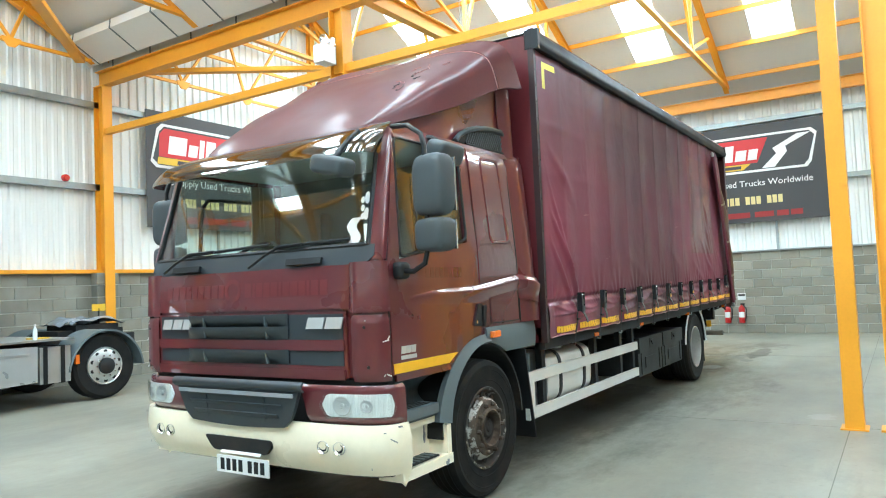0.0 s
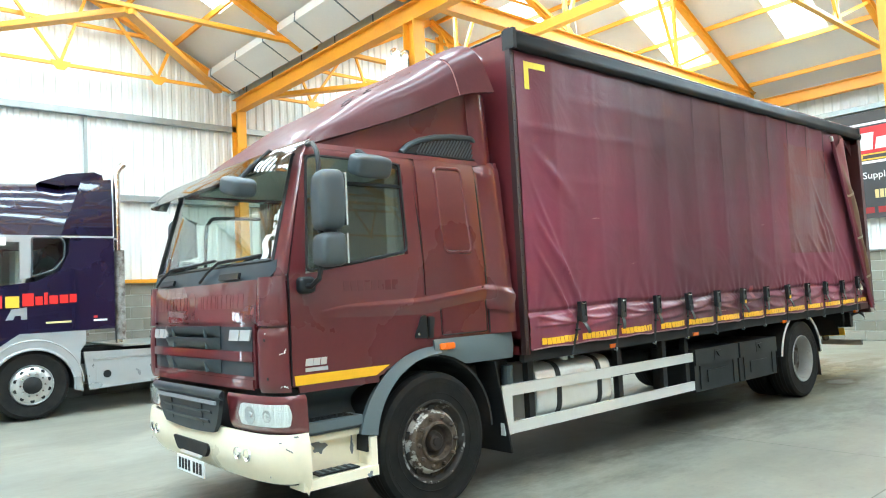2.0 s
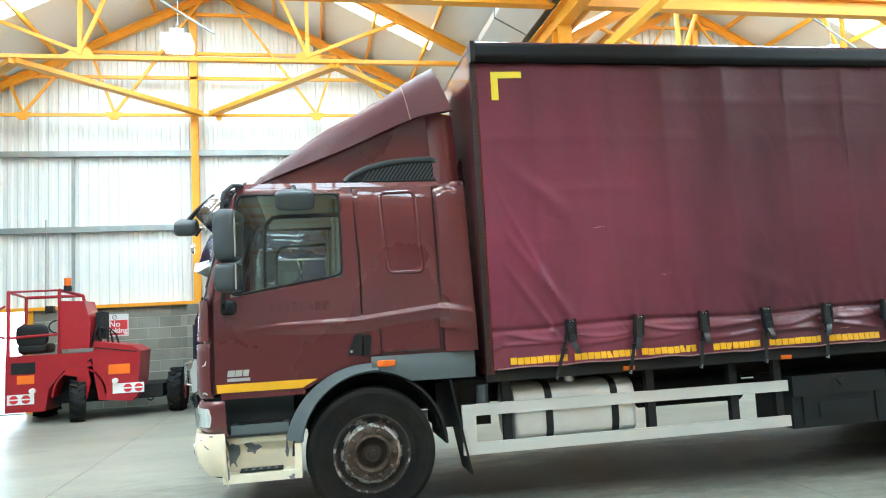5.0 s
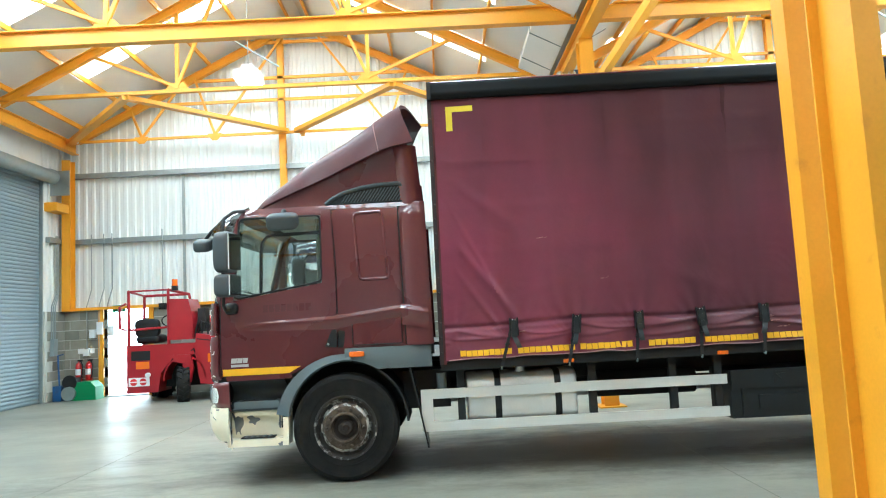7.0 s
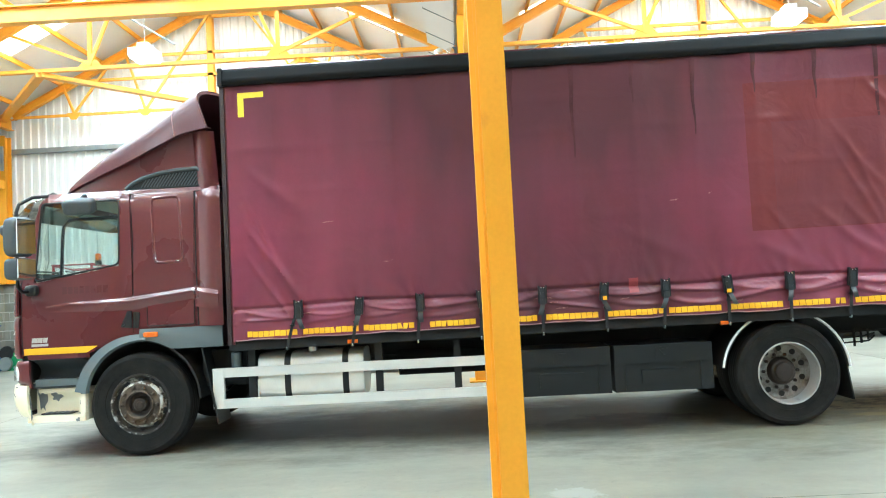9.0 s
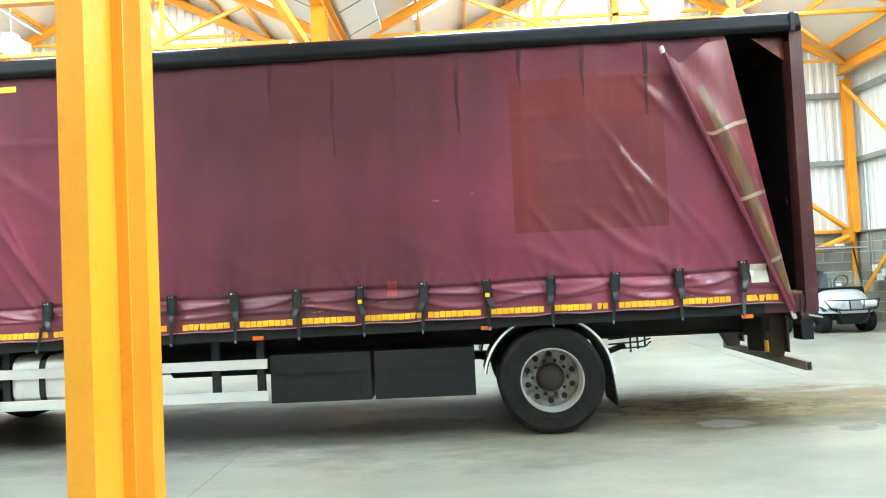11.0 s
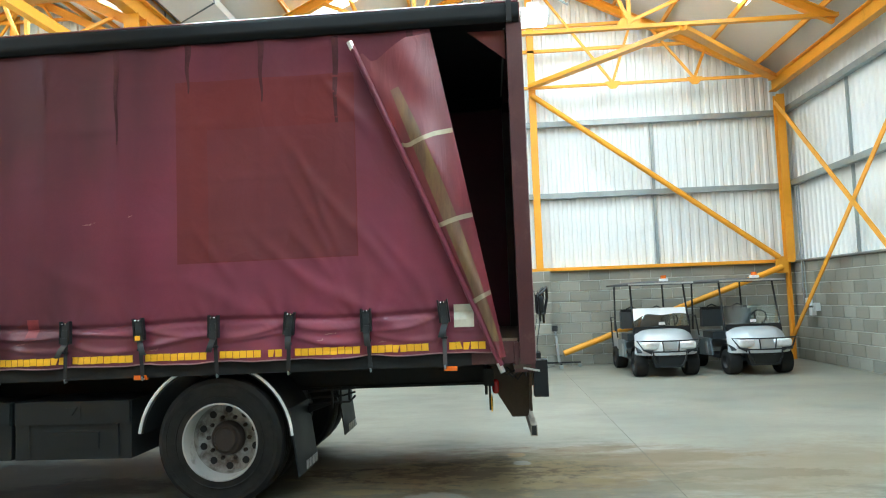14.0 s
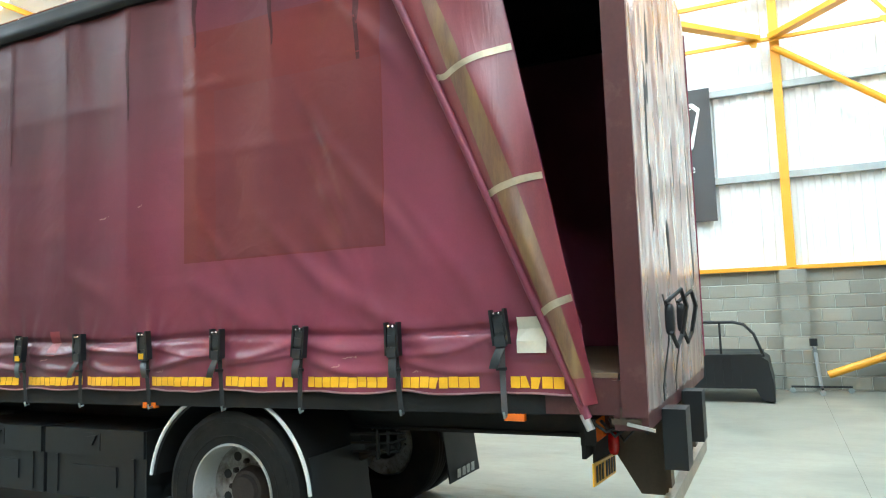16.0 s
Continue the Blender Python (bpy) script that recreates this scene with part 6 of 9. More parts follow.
def slope_box(x0, x1, y0, y1, z0, z1):
    bm = Bx(x0, x1, y0, y1, z0, z1)
    for v in bm.verts:
        v.co.z += tilt(v.co.y)
    return bm


M_WOOD = pbr("dirty_plywood_deck", (0.16, 0.11, 0.07), 0.8, var=0.3, scale=3, fine=50, bump=0.2, stretch=(6, 1, 1))
part("load_floor", slope_box(-1.22, 1.22, F0, F1, 1.11, 1.17), M_WOOD, lorry, "worn plywood load floor")
part("body_sill", slope_box(1.17, 1.225, F0, F1 - 0.02, 0.98, 1.17), M_DARK, lorry, "dark body side rail")
part("body_sill", slope_box(-1.225, -1.17, F0, F1 - 0.02, 0.98, 1.17), M_DARK, lorry)
part("bulkhead", slope_box(-1.24, 1.24, F0, F0 + 0.06, 1.04, 3.72), M_MAROON, lorry, "maroon front bulkhead", bevel=0.012)
part("bulkhead_post", slope_box(1.20, 1.254, F0 - 0.004, F0 + 0.035, 1.04, 3.58), M_EDGE, lorry, "dark front corner post with rivets", bevel=0.010)
part("bulkhead_post", slope_box(-1.262, -1.20, F0 - 0.006, F0 + 0.065, 1.04, 3.58), M_DARK, lorry, bevel=0.010)
for i in range(18):
    z = 1.15 + i * 0.14
    part("rivet", lathe(B(), [(0.009, 0), (0.006, 0.004), (0, 0.005)], 8, Matrix.Translation((1.254, F0 + 0.018, z))), M_EDGE, lorry)
part("roof_skin", slope_box(-1.22, 1.22, F0, F1, 3.70, 3.725), M_TRIM, lorry, "dull grey roof skin")
# added near-black sheet: load-space shade painted under the pale roof
part("roof_lining", slope_box(-1.20, 1.20, F0 + 0.07, 13.21, 3.685, 3.695), M_RIBS_SHADE, lorry, "near-black sheet standing in for shade under the roof skin")
M_RAIL = pbr("dark_rubber_cant_rail", (0.0065, 0.0068, 0.007), 0.5, spec=0.10, var=0.2, fine=60, bump=0.03)
for s in (1, -1):
    bm = B()
    pr = [(1.17, 3.57), (1.285, 3.57), (1.30, 3.60), (1.30, 3.64), (1.285, 3.66), (1.285, 3.70), (1.26, 3.735), (1.17, 3.735)]
    prism(bm, [(s * a, b) for a, b in pr], "y", F0, F1)
    for v in bm.verts:
        v.co.z += tilt(v.co.y)
    part("cant_rail", bm, M_RAIL, lorry, "dark glossy cant rail along the roof edge", smooth=True)
    bm = B()
    prism(bm, [(s * a, b) for a, b in ((1.20, 3.733), (1.255, 3.733), (1.262, 3.741), (1.255, 3.752), (1.20, 3.752))], "y", F0, F1)
    for v in bm.verts:
        v.co.z += tilt(v.co.y)
    part("gutter_strip", bm, M_MAROON, lorry, "thin maroon strip along the roof edge")
for y in (F0, F1 - 0.09):
    part("rail_end_cap", slope_box(1.18, 1.304, y - 0.004, y + 0.035, 3.568, 3.740), M_GREY_D, lorry, "grey metal corner cap", bevel=0.012)
# rear frame and rear sheet
for s in (1, -1):
    part("rear_post", slope_box(min(s * 1.10, s * 1.27), max(s * 1.10, s * 1.27), 13.22, 13.334, 0.98, 3.60), M_POST, lorry, "dark maroon rear corner post", bevel=0.012)
part("rear_header", slope_box(-1.25, 1.25, 13.22, 13.33, 3.50, 3.735), M_MAROON, lorry)
part("rear_sill", slope_box(-1.25, 1.25, 13.18, 13.33, 0.92, 1.14), M_POST, lorry, "maroon rear sill")
part("corner_gusset", prism(B(), [(12.92, 3.61), (13.21, 3.61), (13.21, 3.38)], "x", 1.15, 1.17), M_MAROON, lorry)


def rear_sheet(a, b):
    x = -1.262 + 2.524 * a
    z = 1.0 + 2.66 * b
    q = 4 * noise.noise((x * 1.2, z * 0.7, 3))
    f = 0.009 * math.sin(x * 15 + q) * (0.5 + 0.5 * math.sin(b * 3.14)) + 0.012 * abs(noise.noise((x * 5, z * 1.0, 7))) + 0.006 * noise.noise((x * 11, z * 3, 1))
    return Vector((x, 13.338 + f * min(1.0, (1.262 - abs(x)) / 0.10), z + tilt(13.3)))


# added near-black sheet that paints the dark interior behind the rear sheet
part("sheet_lining", slope_box(-1.22, 1.10, 13.325, 13.332, 1.0, 3.6), M_RIBS_SHADE, lorry, "near-black sheet standing in for shade inside the rear sheet")
rs = part("rear_sheet", sheet(rear_sheet, 120, 60, 0.004), M_RSHEET, lorry, "wrinkled dusty maroon rear sheet", smooth=True)
for x in (0.98, 0.55):
    st = part("strap", sheet(lambda a, b: Vector((x + 0.034 * (a - 0.5), 13.385 + 0.02 * math.sin(b * 5), 1.58 - 0.50 * b)), 1, 8, 0.004), M_BLACK, rs, "black webbing strap")
    part("buckle", pod((x, 13.41, 1.46), (0.030, 0.022, 0.075), 4), M_BLACK, st, "black strap buckle", smooth=True)
    part("strap_loop", tube(B(), [(x + 0.03, 13.40, 1.54), (x - 0.06, 13.46, 1.60), (x - 0.16, 13.47, 1.52), (x - 0.17, 13.44, 1.38), (x - 0.05, 13.43, 1.33), (x + 0.05, 13.42, 1.40)], 0.011, 6), M_BLACK, st, "tangled black strap", smooth=True)

# the side curtain
PITCH, STRAP0, NSTRAP = 0.586, 6.22, 12
straps = [STRAP0 + PITCH * k for k in range(NSTRAP)]
edge_r = lambda z: 12.62 + (3.64 - z) * (13.11 - 12.62) / 2.57
pole_y = lambda z: 12.04 + (3.49 - z) * (13.06 - 12.04) / 2.47


def gauss(d, s):
    return math.exp(-d * d / (2 * s * s))


# long pleats pulled tight between the straps: height, sag, slant, width, depth
pleat_rng = random.Random(4)
PLEATS = [[(1.33 - 0.085 * i + pleat_rng.uniform(-0.02, 0.02), pleat_rng.uniform(-0.045, 0.005), pleat_rng.uniform(-0.10, 0.10), pleat_rng.uniform(0.014, 0.026), pleat_rng.uniform(0.010, 0.024)) for i in range(2)] for _ in range(13)]


def billow(y, z):
    """How far the curtain stands out at a place."""
    k = (y - STRAP0) / PITCH
    f = k - math.floor(k)
    low = max(0.0, 1 - (z - 1.05) / 0.36)
    d = 0.0
    if z < 1.5:
        bulge = math.sin(math.pi * f) if -0.9 < k < NSTRAP else 0.4
        d += low ** 0.8 * (0.050 * bulge ** 0.7 - 0.014)
        d += 0.004 * low * math.sin((z * 40 + 6 * noise.noise((y * 2.3, z * 2, 1.0)))) * bulge
        d -= 0.024 * gauss(z - 1.385 - 0.012 * math.sin(y * 3), 0.016)
        for zc, sag, skew, w, am in PLEATS[int(math.floor(k)) % len(PLEATS)]:
            dz = z - (zc + sag * math.sin(math.pi * f) + skew * (f - 0.5) + 0.006 * noise.noise((y * 6, zc * 9, 0.5)))
            d += am * gauss(dz, w if dz > 0 else w * 0.55) * math.sin(math.pi * f) ** 0.6
    d += 0.010 * noise.noise((y * 0.9, z * 0.7, 4.0)) + 0.004 * noise.noise((y * 4.0, z * 2.2, 2.0))
    # drawn folds at the foremost lower corner
    for y0, z0, sl, w, am in ((5.70, 2.20, 1.35, 0.022, 0.030), (5.68, 1.95, 1.45, 0.020, 0.026), (5.72, 2.75, 0.8, 0.03, 0.014), (5.66, 2.55, 2.0, 0.02, 0.014)):
        t = y - y0
        if 0 < t < 0.62:
            d += am * gauss(z - (z0 - sl * t), w * (1 + 2 * t)) * math.sin(math.pi * t / 0.62)
    # slack diagonal folds towards the loosened rear end
    for y0, z0, sl, ln, am in ((11.35, 2.95, 1.5, 0.75, 0.009), (11.6, 2.55, 1.2, 0.8, 0.015), (11.15, 2.10, 0.9, 0.8, 0.015), (11.75, 3.25, 1.1, 0.5, 0.018), (10.95, 3.42, -1.1, 0.4, 0.014), (11.5, 1.75, 0.55, 1.0, 0.020), (10.6, 1.75, 0.5, 0.8, 0.014), (11.42, 2.62, 1.9, 0.5, 0.012), (11.52, 2.78, 2.4, 0.42, 0.012), (11.55, 2.18, 0.2, 0.35, 0.009), (11.45, 2.12, 1.1, 0.5, 0.012), (10.7, 2.15, 1.3, 0.45, 0.010), (12.1, 2.1, 1.2, 0.55, 0.012), (9.3, 1.95, 0.45, 0.9, 0.008), (7.6, 1.85, 0.4, 0.9, 0.007)):
        t = (y - y0) / ln
        if 0 < t < 1:
            d += am * gauss(z - (z0 - sl * (y - y0)), 0.030 + 0.03 * t) * math.sin(math.pi * t)
    # gathers hanging from the top rail
    top = max(0.0, (z - 3.1) / 0.5)
    if top > 0 and y > 8:
        d += 0.012 * top * (0.5 + 0.5 * math.sin(y * 10.7 + 2 * noise.noise((y * 1.7, 0, 5)))) ** 3 * min(1, (y - 8) / 2)
    # drawn wrinkles that fan out from the straps
    if z < 2.1 and -0.9 < k < NSTRAP:
        g = f if f < 0.5 else f - 1
        fan = g / (z - 1.18) if z > 1.3 else g / 0.12
        d += 0.0045 * math.cos(fan * 9 + 3 * noise.noise((math.floor(k + 0.5) * 3.1, 0, 2))) * gauss(z - 1.46, 0.13) * gauss(g, 0.22)
        d += 0.007 * noise.noise((y * 7 + z * 3, z * 9, 6.0)) * gauss(z - 1.25, 0.16)
    # sagging bands between the seams
    up = min(1, max(0, (z - 1.4) / 0.5))
    d += 0.006 * math.sin(2 * math.pi * (f - 0.42)) * up
    # stiff welds and the creases left by folding
    d += 0.0025 * gauss((f - 0.67) * PITCH, 0.028) * up
    for zc in (3.25, 2.93, 2.50, 2.08, 1.72):
        d += 0.0045 * gauss(z - zc - 0.010 * noise.noise((y * 1.3, zc, 8)), 0.020) * max(0.0, 0.5 + 1.4 * noise.noise((y * 1.1, zc * 3, 6))) * up
    return d


def curtain_pt(y, z, off=0.0):
    return Vector((1.247 + billow(y, z) + off, y, bodyz(y, z)))


def curtain_fn(a, b):
    z = 3.60 - 2.10 * b / 0.48 if b < 0.48 else 1.50 - 0.425 * (b - 0.48) / 0.52
    y = 5.575 + a * (edge_r(z) - 5.575)
    if b > 0.999:
        z += 0.005 * math.sin(y * 11) + 0.010 * noise.noise((y * 5, 1, 1))
    return curtain_pt(y, z)


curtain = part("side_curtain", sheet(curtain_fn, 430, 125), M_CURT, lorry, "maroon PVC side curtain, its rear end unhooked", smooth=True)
# repainted patch
pt = sheet(lambda a, b: curtain_pt(10.61 + 1.42 * a, 3.27 - 1.43 * b, 0.0025), 80, 70)
op = part("overpainted_patch", pt, M_CURT2, curtain, "brownish overpainted square", smooth=True)
part("inner_patch", sheet(lambda a, b: curtain_pt(10.86 + 1.16 * a, 2.88 - 1.03 * b, 0.0045), 50, 40), M_CURT3, op, "greyer maroon inner square", smooth=True)
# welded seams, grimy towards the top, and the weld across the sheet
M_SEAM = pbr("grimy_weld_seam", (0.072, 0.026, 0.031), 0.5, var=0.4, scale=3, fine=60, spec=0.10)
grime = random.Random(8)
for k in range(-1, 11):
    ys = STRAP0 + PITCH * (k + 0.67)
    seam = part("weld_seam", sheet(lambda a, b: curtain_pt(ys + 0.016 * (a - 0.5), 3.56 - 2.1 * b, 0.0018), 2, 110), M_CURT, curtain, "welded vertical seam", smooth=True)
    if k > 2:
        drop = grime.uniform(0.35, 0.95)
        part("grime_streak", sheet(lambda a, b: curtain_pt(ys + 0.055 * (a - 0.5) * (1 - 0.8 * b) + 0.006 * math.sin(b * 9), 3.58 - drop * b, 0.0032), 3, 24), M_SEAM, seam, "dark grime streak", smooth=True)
for zs, e in ((2.93, 11.0), (2.08, 11.6)):
    part("cross_weld", sheet(lambda a, b: curtain_pt(5.75 + (e - 5.75) * a, zs + 0.008 * (b - 0.5), 0.0016), 300, 1), M_CURT, curtain, "welded cross seam", smooth=True)
# corner mark in yellow tape
for y0, y1, z0, z1 in ((5.69, 5.75, 3.28, 3.52), (5.75, 5.95, 3.465, 3.52)):
    part("corner_tape", sheet(lambda a, b: curtain_pt(y0 + (y1 - y0) * a, z0 + (z1 - z0) * b - 0.02, 0.003), 4, 4), pbr("lemon_tape", (0.75, 0.62, 0.03), 0.45), curtain, "yellow tape corner mark")
M_LEVER = pbr("worn_black_lever", (0.030, 0.034, 0.037), 0.38, 0.2, var=0.3, scale=14, fine=120, bump=0.08)
M_WEBG = pbr("grey_webbing", (0.085, 0.082, 0.085), 0.8, var=0.3, fine=200, bump=0.2)
M_WEB = pbr("dusty_black_webbing", (0.020, 0.020, 0.021), 0.75, var=0.3, fine=200, bump=0.2)
for k, y in enumerate(straps):
    lean = (0.11, 0.07, 0.03)[k] if k < 3 else 0.02 * math.sin(k * 2.3)
    turn = 0.10 * math.sin(k * 4.7)
    st = part("strap", sheet(lambda a, b: Vector((1.264 + max(billow(y, 1.42 - 0.42 * b), -0.01) * 0.55 + 0.012 * math.sin(b * 3.14), y - lean * b * 1.2 + (a - 0.5) * 0.030, bodyz(y, 1.42 - 0.44 * b))), 2, 12, 0.003), M_WEBG if k == NSTRAP - 1 else M_WEB, curtain, "grey webbing strap" if k == NSTRAP - 1 else "black webbing strap", smooth=True)
    zc = bodyz(y, 1.352 if k < NSTRAP - 1 else 1.395)
    rot = Matrix.Translation((1.285, y, zc)) @ Matrix.Rotation(turn, 4, "X")
    bm = B()
    for s in (1, -1):
        box(bm, -0.014, 0.026, s * 0.035 - 0.006, s * 0.035 + 0.006, -0.085, 0.086, rot)
    box(bm, -0.010, 0.006, -0.026, 0.026, -0.070, -0.045, rot)
    box(bm, -0.010, 0.010, -0.026, 0.026, 0.050, 0.075, rot)
    bk = part("buckle", bm, M_BLACK, st, "black over-centre buckle", bevel=0.003)
    bm = box(B(), 0.004, 0.016, -0.027, 0.027, -0.092, 0.056, rot)
    box(bm, 0.014, 0.024, -0.024, 0.024, -0.024, 0.020, rot)
    box(bm, 0.014, 0.030, -0.026, 0.026, -0.092, -0.040, rot)
    part("lever", bm, M_LEVER, bk, "worn black steel lever", bevel=0.004)
    for s in (1, -1):
        part("rivet", pod((1.312, y + s * 0.013 - 0.07 * turn, zc + 0.066), (0.006, 0.0065, 0.0065), 2.0, Matrix.Identity(4), 8, 6), M_CHROME, bk, "bright rivet", smooth=True)
    out, sway = 0.018 + 0.020 * (0.5 + 0.5 * math.sin(k * 3.1)), 0.05 * math.sin(k * 2.7 + 1)
    part("strap_tail", sheet(lambda a, b: Vector((1.302 + out * math.sin(b * 1.9), y + (a - 0.5) * 0.046 + 0.09 * turn + sway * b, zc - 0.088 - 0.105 * b)), 2, 8, 0.004), M_LEVER, st, "loose strap end", smooth=True)
    part("keeper", Bx(1.272, 1.292, y - lean * 0.6 - 0.024, y - lean * 0.6 + 0.024, bodyz(y, 1.19), bodyz(y, 1.205)), M_BLACK, st)
    part("hook", tube(B(), [(1.27, y - lean * 1.2, bodyz(y, 0.99)), (1.262, y - lean * 1.2, bodyz(y, 0.965)), (1.235, y - lean * 1.2, bodyz(y, 0.972))], 0.007, 6), M_GALV, st)
    if k in (5, 7):
        part("tag", Bx(1.30, 1.318, y - 0.02, y + 0.02, bodyz(y, 1.27), bodyz(y, 1.305)), M_YELLOW, st, "yellow plastic tag")
part("hem_cord", tube(B(), [curtain_pt(5.60 + 7.44 * i / 260, 1.080 + 0.005 * math.sin((5.60 + 7.44 * i / 260) * 11) + 0.010 * noise.noise(((5.60 + 7.44 * i / 260) * 5, 1, 1)), 0.001) for i in range(261)], 0.006, 5), pbr("scuffed_pale_hem", (0.30, 0.16, 0.17), 0.5, var=0.35, scale=4), curtain, "scuffed pale bottom hem")
# red and pale scuffs on the lower sheet
scuff = random.Random(21)
for i in range(16):
    y0, z0, ln = scuff.uniform(6.0, 12.4), scuff.choice((1.20, 1.24, 1.30, 1.75, 2.2)) + scuff.uniform(-0.03, 0.03), scuff.uniform(0.03, 0.16)
    part("scuff", sheet(lambda a, b: curtain_pt(y0 + ln * a, z0 + 0.02 * scuff.random() * a + 0.007 * (b - 0.5) * math.sin(a * 3.14), 0.002), 8, 1), M_PINK, curtain, "pale scuff")
part("red_repair", sheet(lambda a, b: curtain_pt(9.40 + 0.09 * a, 1.30 + 0.16 * b, 0.003), 4, 6), pbr("bright_red_patch", (0.20, 0.022, 0.030), 0.45, var=0.3, scale=9), curtain, "small bright red repair patch", smooth=True)
# reflective tiles along the bottom hem
tile_rng = random.Random(5)
ends = [5.68] + straps + [13.0]
for k, (a, b) in enumerate(zip(ends, ends[1:])):
    y = a + 0.030
    while y < b - 0.068:
        wd = tile_rng.uniform(0.047, 0.054)
        if tile_rng.random() > (0.14 if k in (3, 6) else 0.035):
            tip = tile_rng.choice((0,) * 14 + (0.4, -0.3))
            z0 = 1.105 + tile_rng.uniform(-0.002, 0.002)
            part("reflector_tile", sheet(lambda p, q: curtain_pt(y + wd * (p if not tip else p * (1 - abs(tip) * (q if tip > 0 else 1 - q))), z0 + 0.054 * q + 0.004 * tip * p, 0.004), 2, 2), M_YELLOW, curtain)
        y += wd + tile_rng.uniform(0.003, 0.006)
# the loosened rear end, turned back round its pole
def flap_fn(a, b):
    z = 3.41 - 2.37 * b
    z += lerp(((0.0, -0.03), (0.06, -0.02), (0.12, -0.085), (0.20, -0.08), (0.67, 0.09), (1.0, 0.125)), a) * (1 - b) ** 4
    y0, y1 = pole_y(z), edge_r(z)
    y = y0 + (y1 - y0) * a
    belly = math.sin(math.pi * min(1, a * 1.0)) * (0.12 - 0.06 * b) * min(1, 0.08 + 1.8 * b)
    x = 1.27 + belly + 0.05 * (1 - a) + 0.012 * math.sin(z * 7 + a * 5) * math.sin(math.pi * a)
    return Vector((x, y, bodyz(y, z)))


flap = part("turned_back_flap", sheet(flap_fn, 34, 64, 0.003), pbr("faded_red_pvc", (0.150, 0.027, 0.036), 0.38, var=0.3, scale=2.5, fine=120, stretch=(1, 3, 0.6), crease=0.2, crease_scale=2.0), curtain, "red inner side of the turned-back curtain end", smooth=True)
part("olive_strip", sheet(lambda a, b: flap_fn(0.22 + (0.14 + 0.44 * b) * a, 0.12 + 0.83 * b) + Vector((0.004, 0, 0)), 8, 50), pbr("olive_hem", (0.135, 0.072, 0.042), 0.45, var=0.35, scale=4, dirt=(0.20, 0.125, 0.045), dirt_at=0.56, dirt_scale=3, stretch=(1, 3, 0.5)), flap, "olive brown faded strip", smooth=True)
for b0 in (0.31, 0.575, 0.82):
    part("tape_band", sheet(lambda a, b: flap_fn(0.02 + 0.97 * a, b0 - 0.030 * a + 0.014 * b) + Vector((0.006, 0, 0)), 22, 2), pbr("grey_brown_tape", (0.33, 0.28, 0.19), 0.35, 0.3, var=0.3, scale=8), flap, "grey tape band", smooth=True)
part("curtain_pole", tube(B(), [Vector((1.33, pole_y(3.44) - 0.02, bodyz(12.0, 3.44))), Vector((1.33, pole_y(2.2), bodyz(12.5, 2.2))), Vector((1.32, pole_y(1.0) + 0.01, bodyz(13.0, 0.98)))], 0.022, 10), M_CURT, flap, smooth=True)
part("pole_tip", tube(B(), [Vector((1.33, pole_y(3.49) - 0.02, bodyz(12.0, 3.48))), Vector((1.33, pole_y(3.43) - 0.02, bodyz(12.0, 3.42)))], 0.0235, 10), M_ALU, flap)
part("pole_tip", tube(B(), [Vector((1.32, 13.06, bodyz(13, 1.0))), Vector((1.32, 13.09, bodyz(13, 0.93)))], 0.02, 10), M_ALU, flap)
note = part("paper_note", sheet(lambda a, b: curtain_pt(12.74 + 0.15 * a, 1.27 + 0.17 * b, 0.012), 3, 3), pbr("cream_paper", (0.62, 0.60, 0.50), 0.7), curtain, "cream paper note")
# the far curtain, closed
part("far_curtain", sheet(lambda a, b: Vector((-1.245 - 0.02 * noise.noise((a * 9, b * 3, 9)), 5.56 + 7.79 * a, bodyz(5.56 + 7.79 * a, 1.08 + 2.5 * b))), 40, 12, 0.004), M_CURT, lorry, "maroon PVC side curtain", smooth=True)
# rear underside
M_HANG = pbr("dirty_brown_steel", (0.070, 0.050, 0.033), 0.7, var=0.3, bump=0.15)
for x in (0.57, -0.57):
    part("rear_hanger", prism(B(), [(12.96, 1.0), (13.33, 1.0), (13.33, 0.72), (13.29, 0.545), (13.16, 0.545), (13.03, 0.76)], "x", x - 0.02, x + 0.02), M_HANG, lorry, "dirty brown steel bumper hanger plate", bevel=0.004)
    part("hanger_flange", Bx(x - 0.02, x + 0.09, 13.305, 13.325, 0.60, 1.0), M_HANG, lorry, bevel=0.004)
part("rear_bumper_bar", bar(B(), (1.06, 13.31, 0.515), (-1.06, 13.31, 0.515), 0.05, 0.085), pbr("worn_grey_bar", (0.27, 0.24, 0.195), 0.7, var=0.3, scale=5, bump=0.15), lorry, "worn grey steel rear bumper bar", bevel=0.006)
part("bar_opening", Bx(1.058, 1.063, 13.292, 13.328, 0.480, 0.550), M_DARK, lorry)
part("lamp_board", Bx(0.30, 0.95, 12.945, 12.965, 0.78, 0.98), M_DARK, lorry)
HANG = Matrix.Translation((0.70, 12.995, 0.685)) @ Matrix.Rotation(radians(-4), 4, "Y")
part("plate_bracket", box(B(), -0.20, 0.16, -0.02, -0.006, -0.05, 0.16, HANG), M_DARK, lorry)
part("tail_lamp_end", Bx(0.70, 0.93, 12.966, 13.01, 0.855, 0.965), M_LENS, lorry, "orange tail lamp", bevel=0.008)
part("tail_lamp", Bx(0.40, 0.695, 12.966, 13.01, 0.855, 0.965), M_REDLENS, lorry, "red tail lamp", bevel=0.01)
part("lamp_guard", Bx(0.932, 0.942, 12.94, 13.018, 0.845, 0.975), M_DARK, lorry, "dark end plate of the lamp board", bevel=0.003)
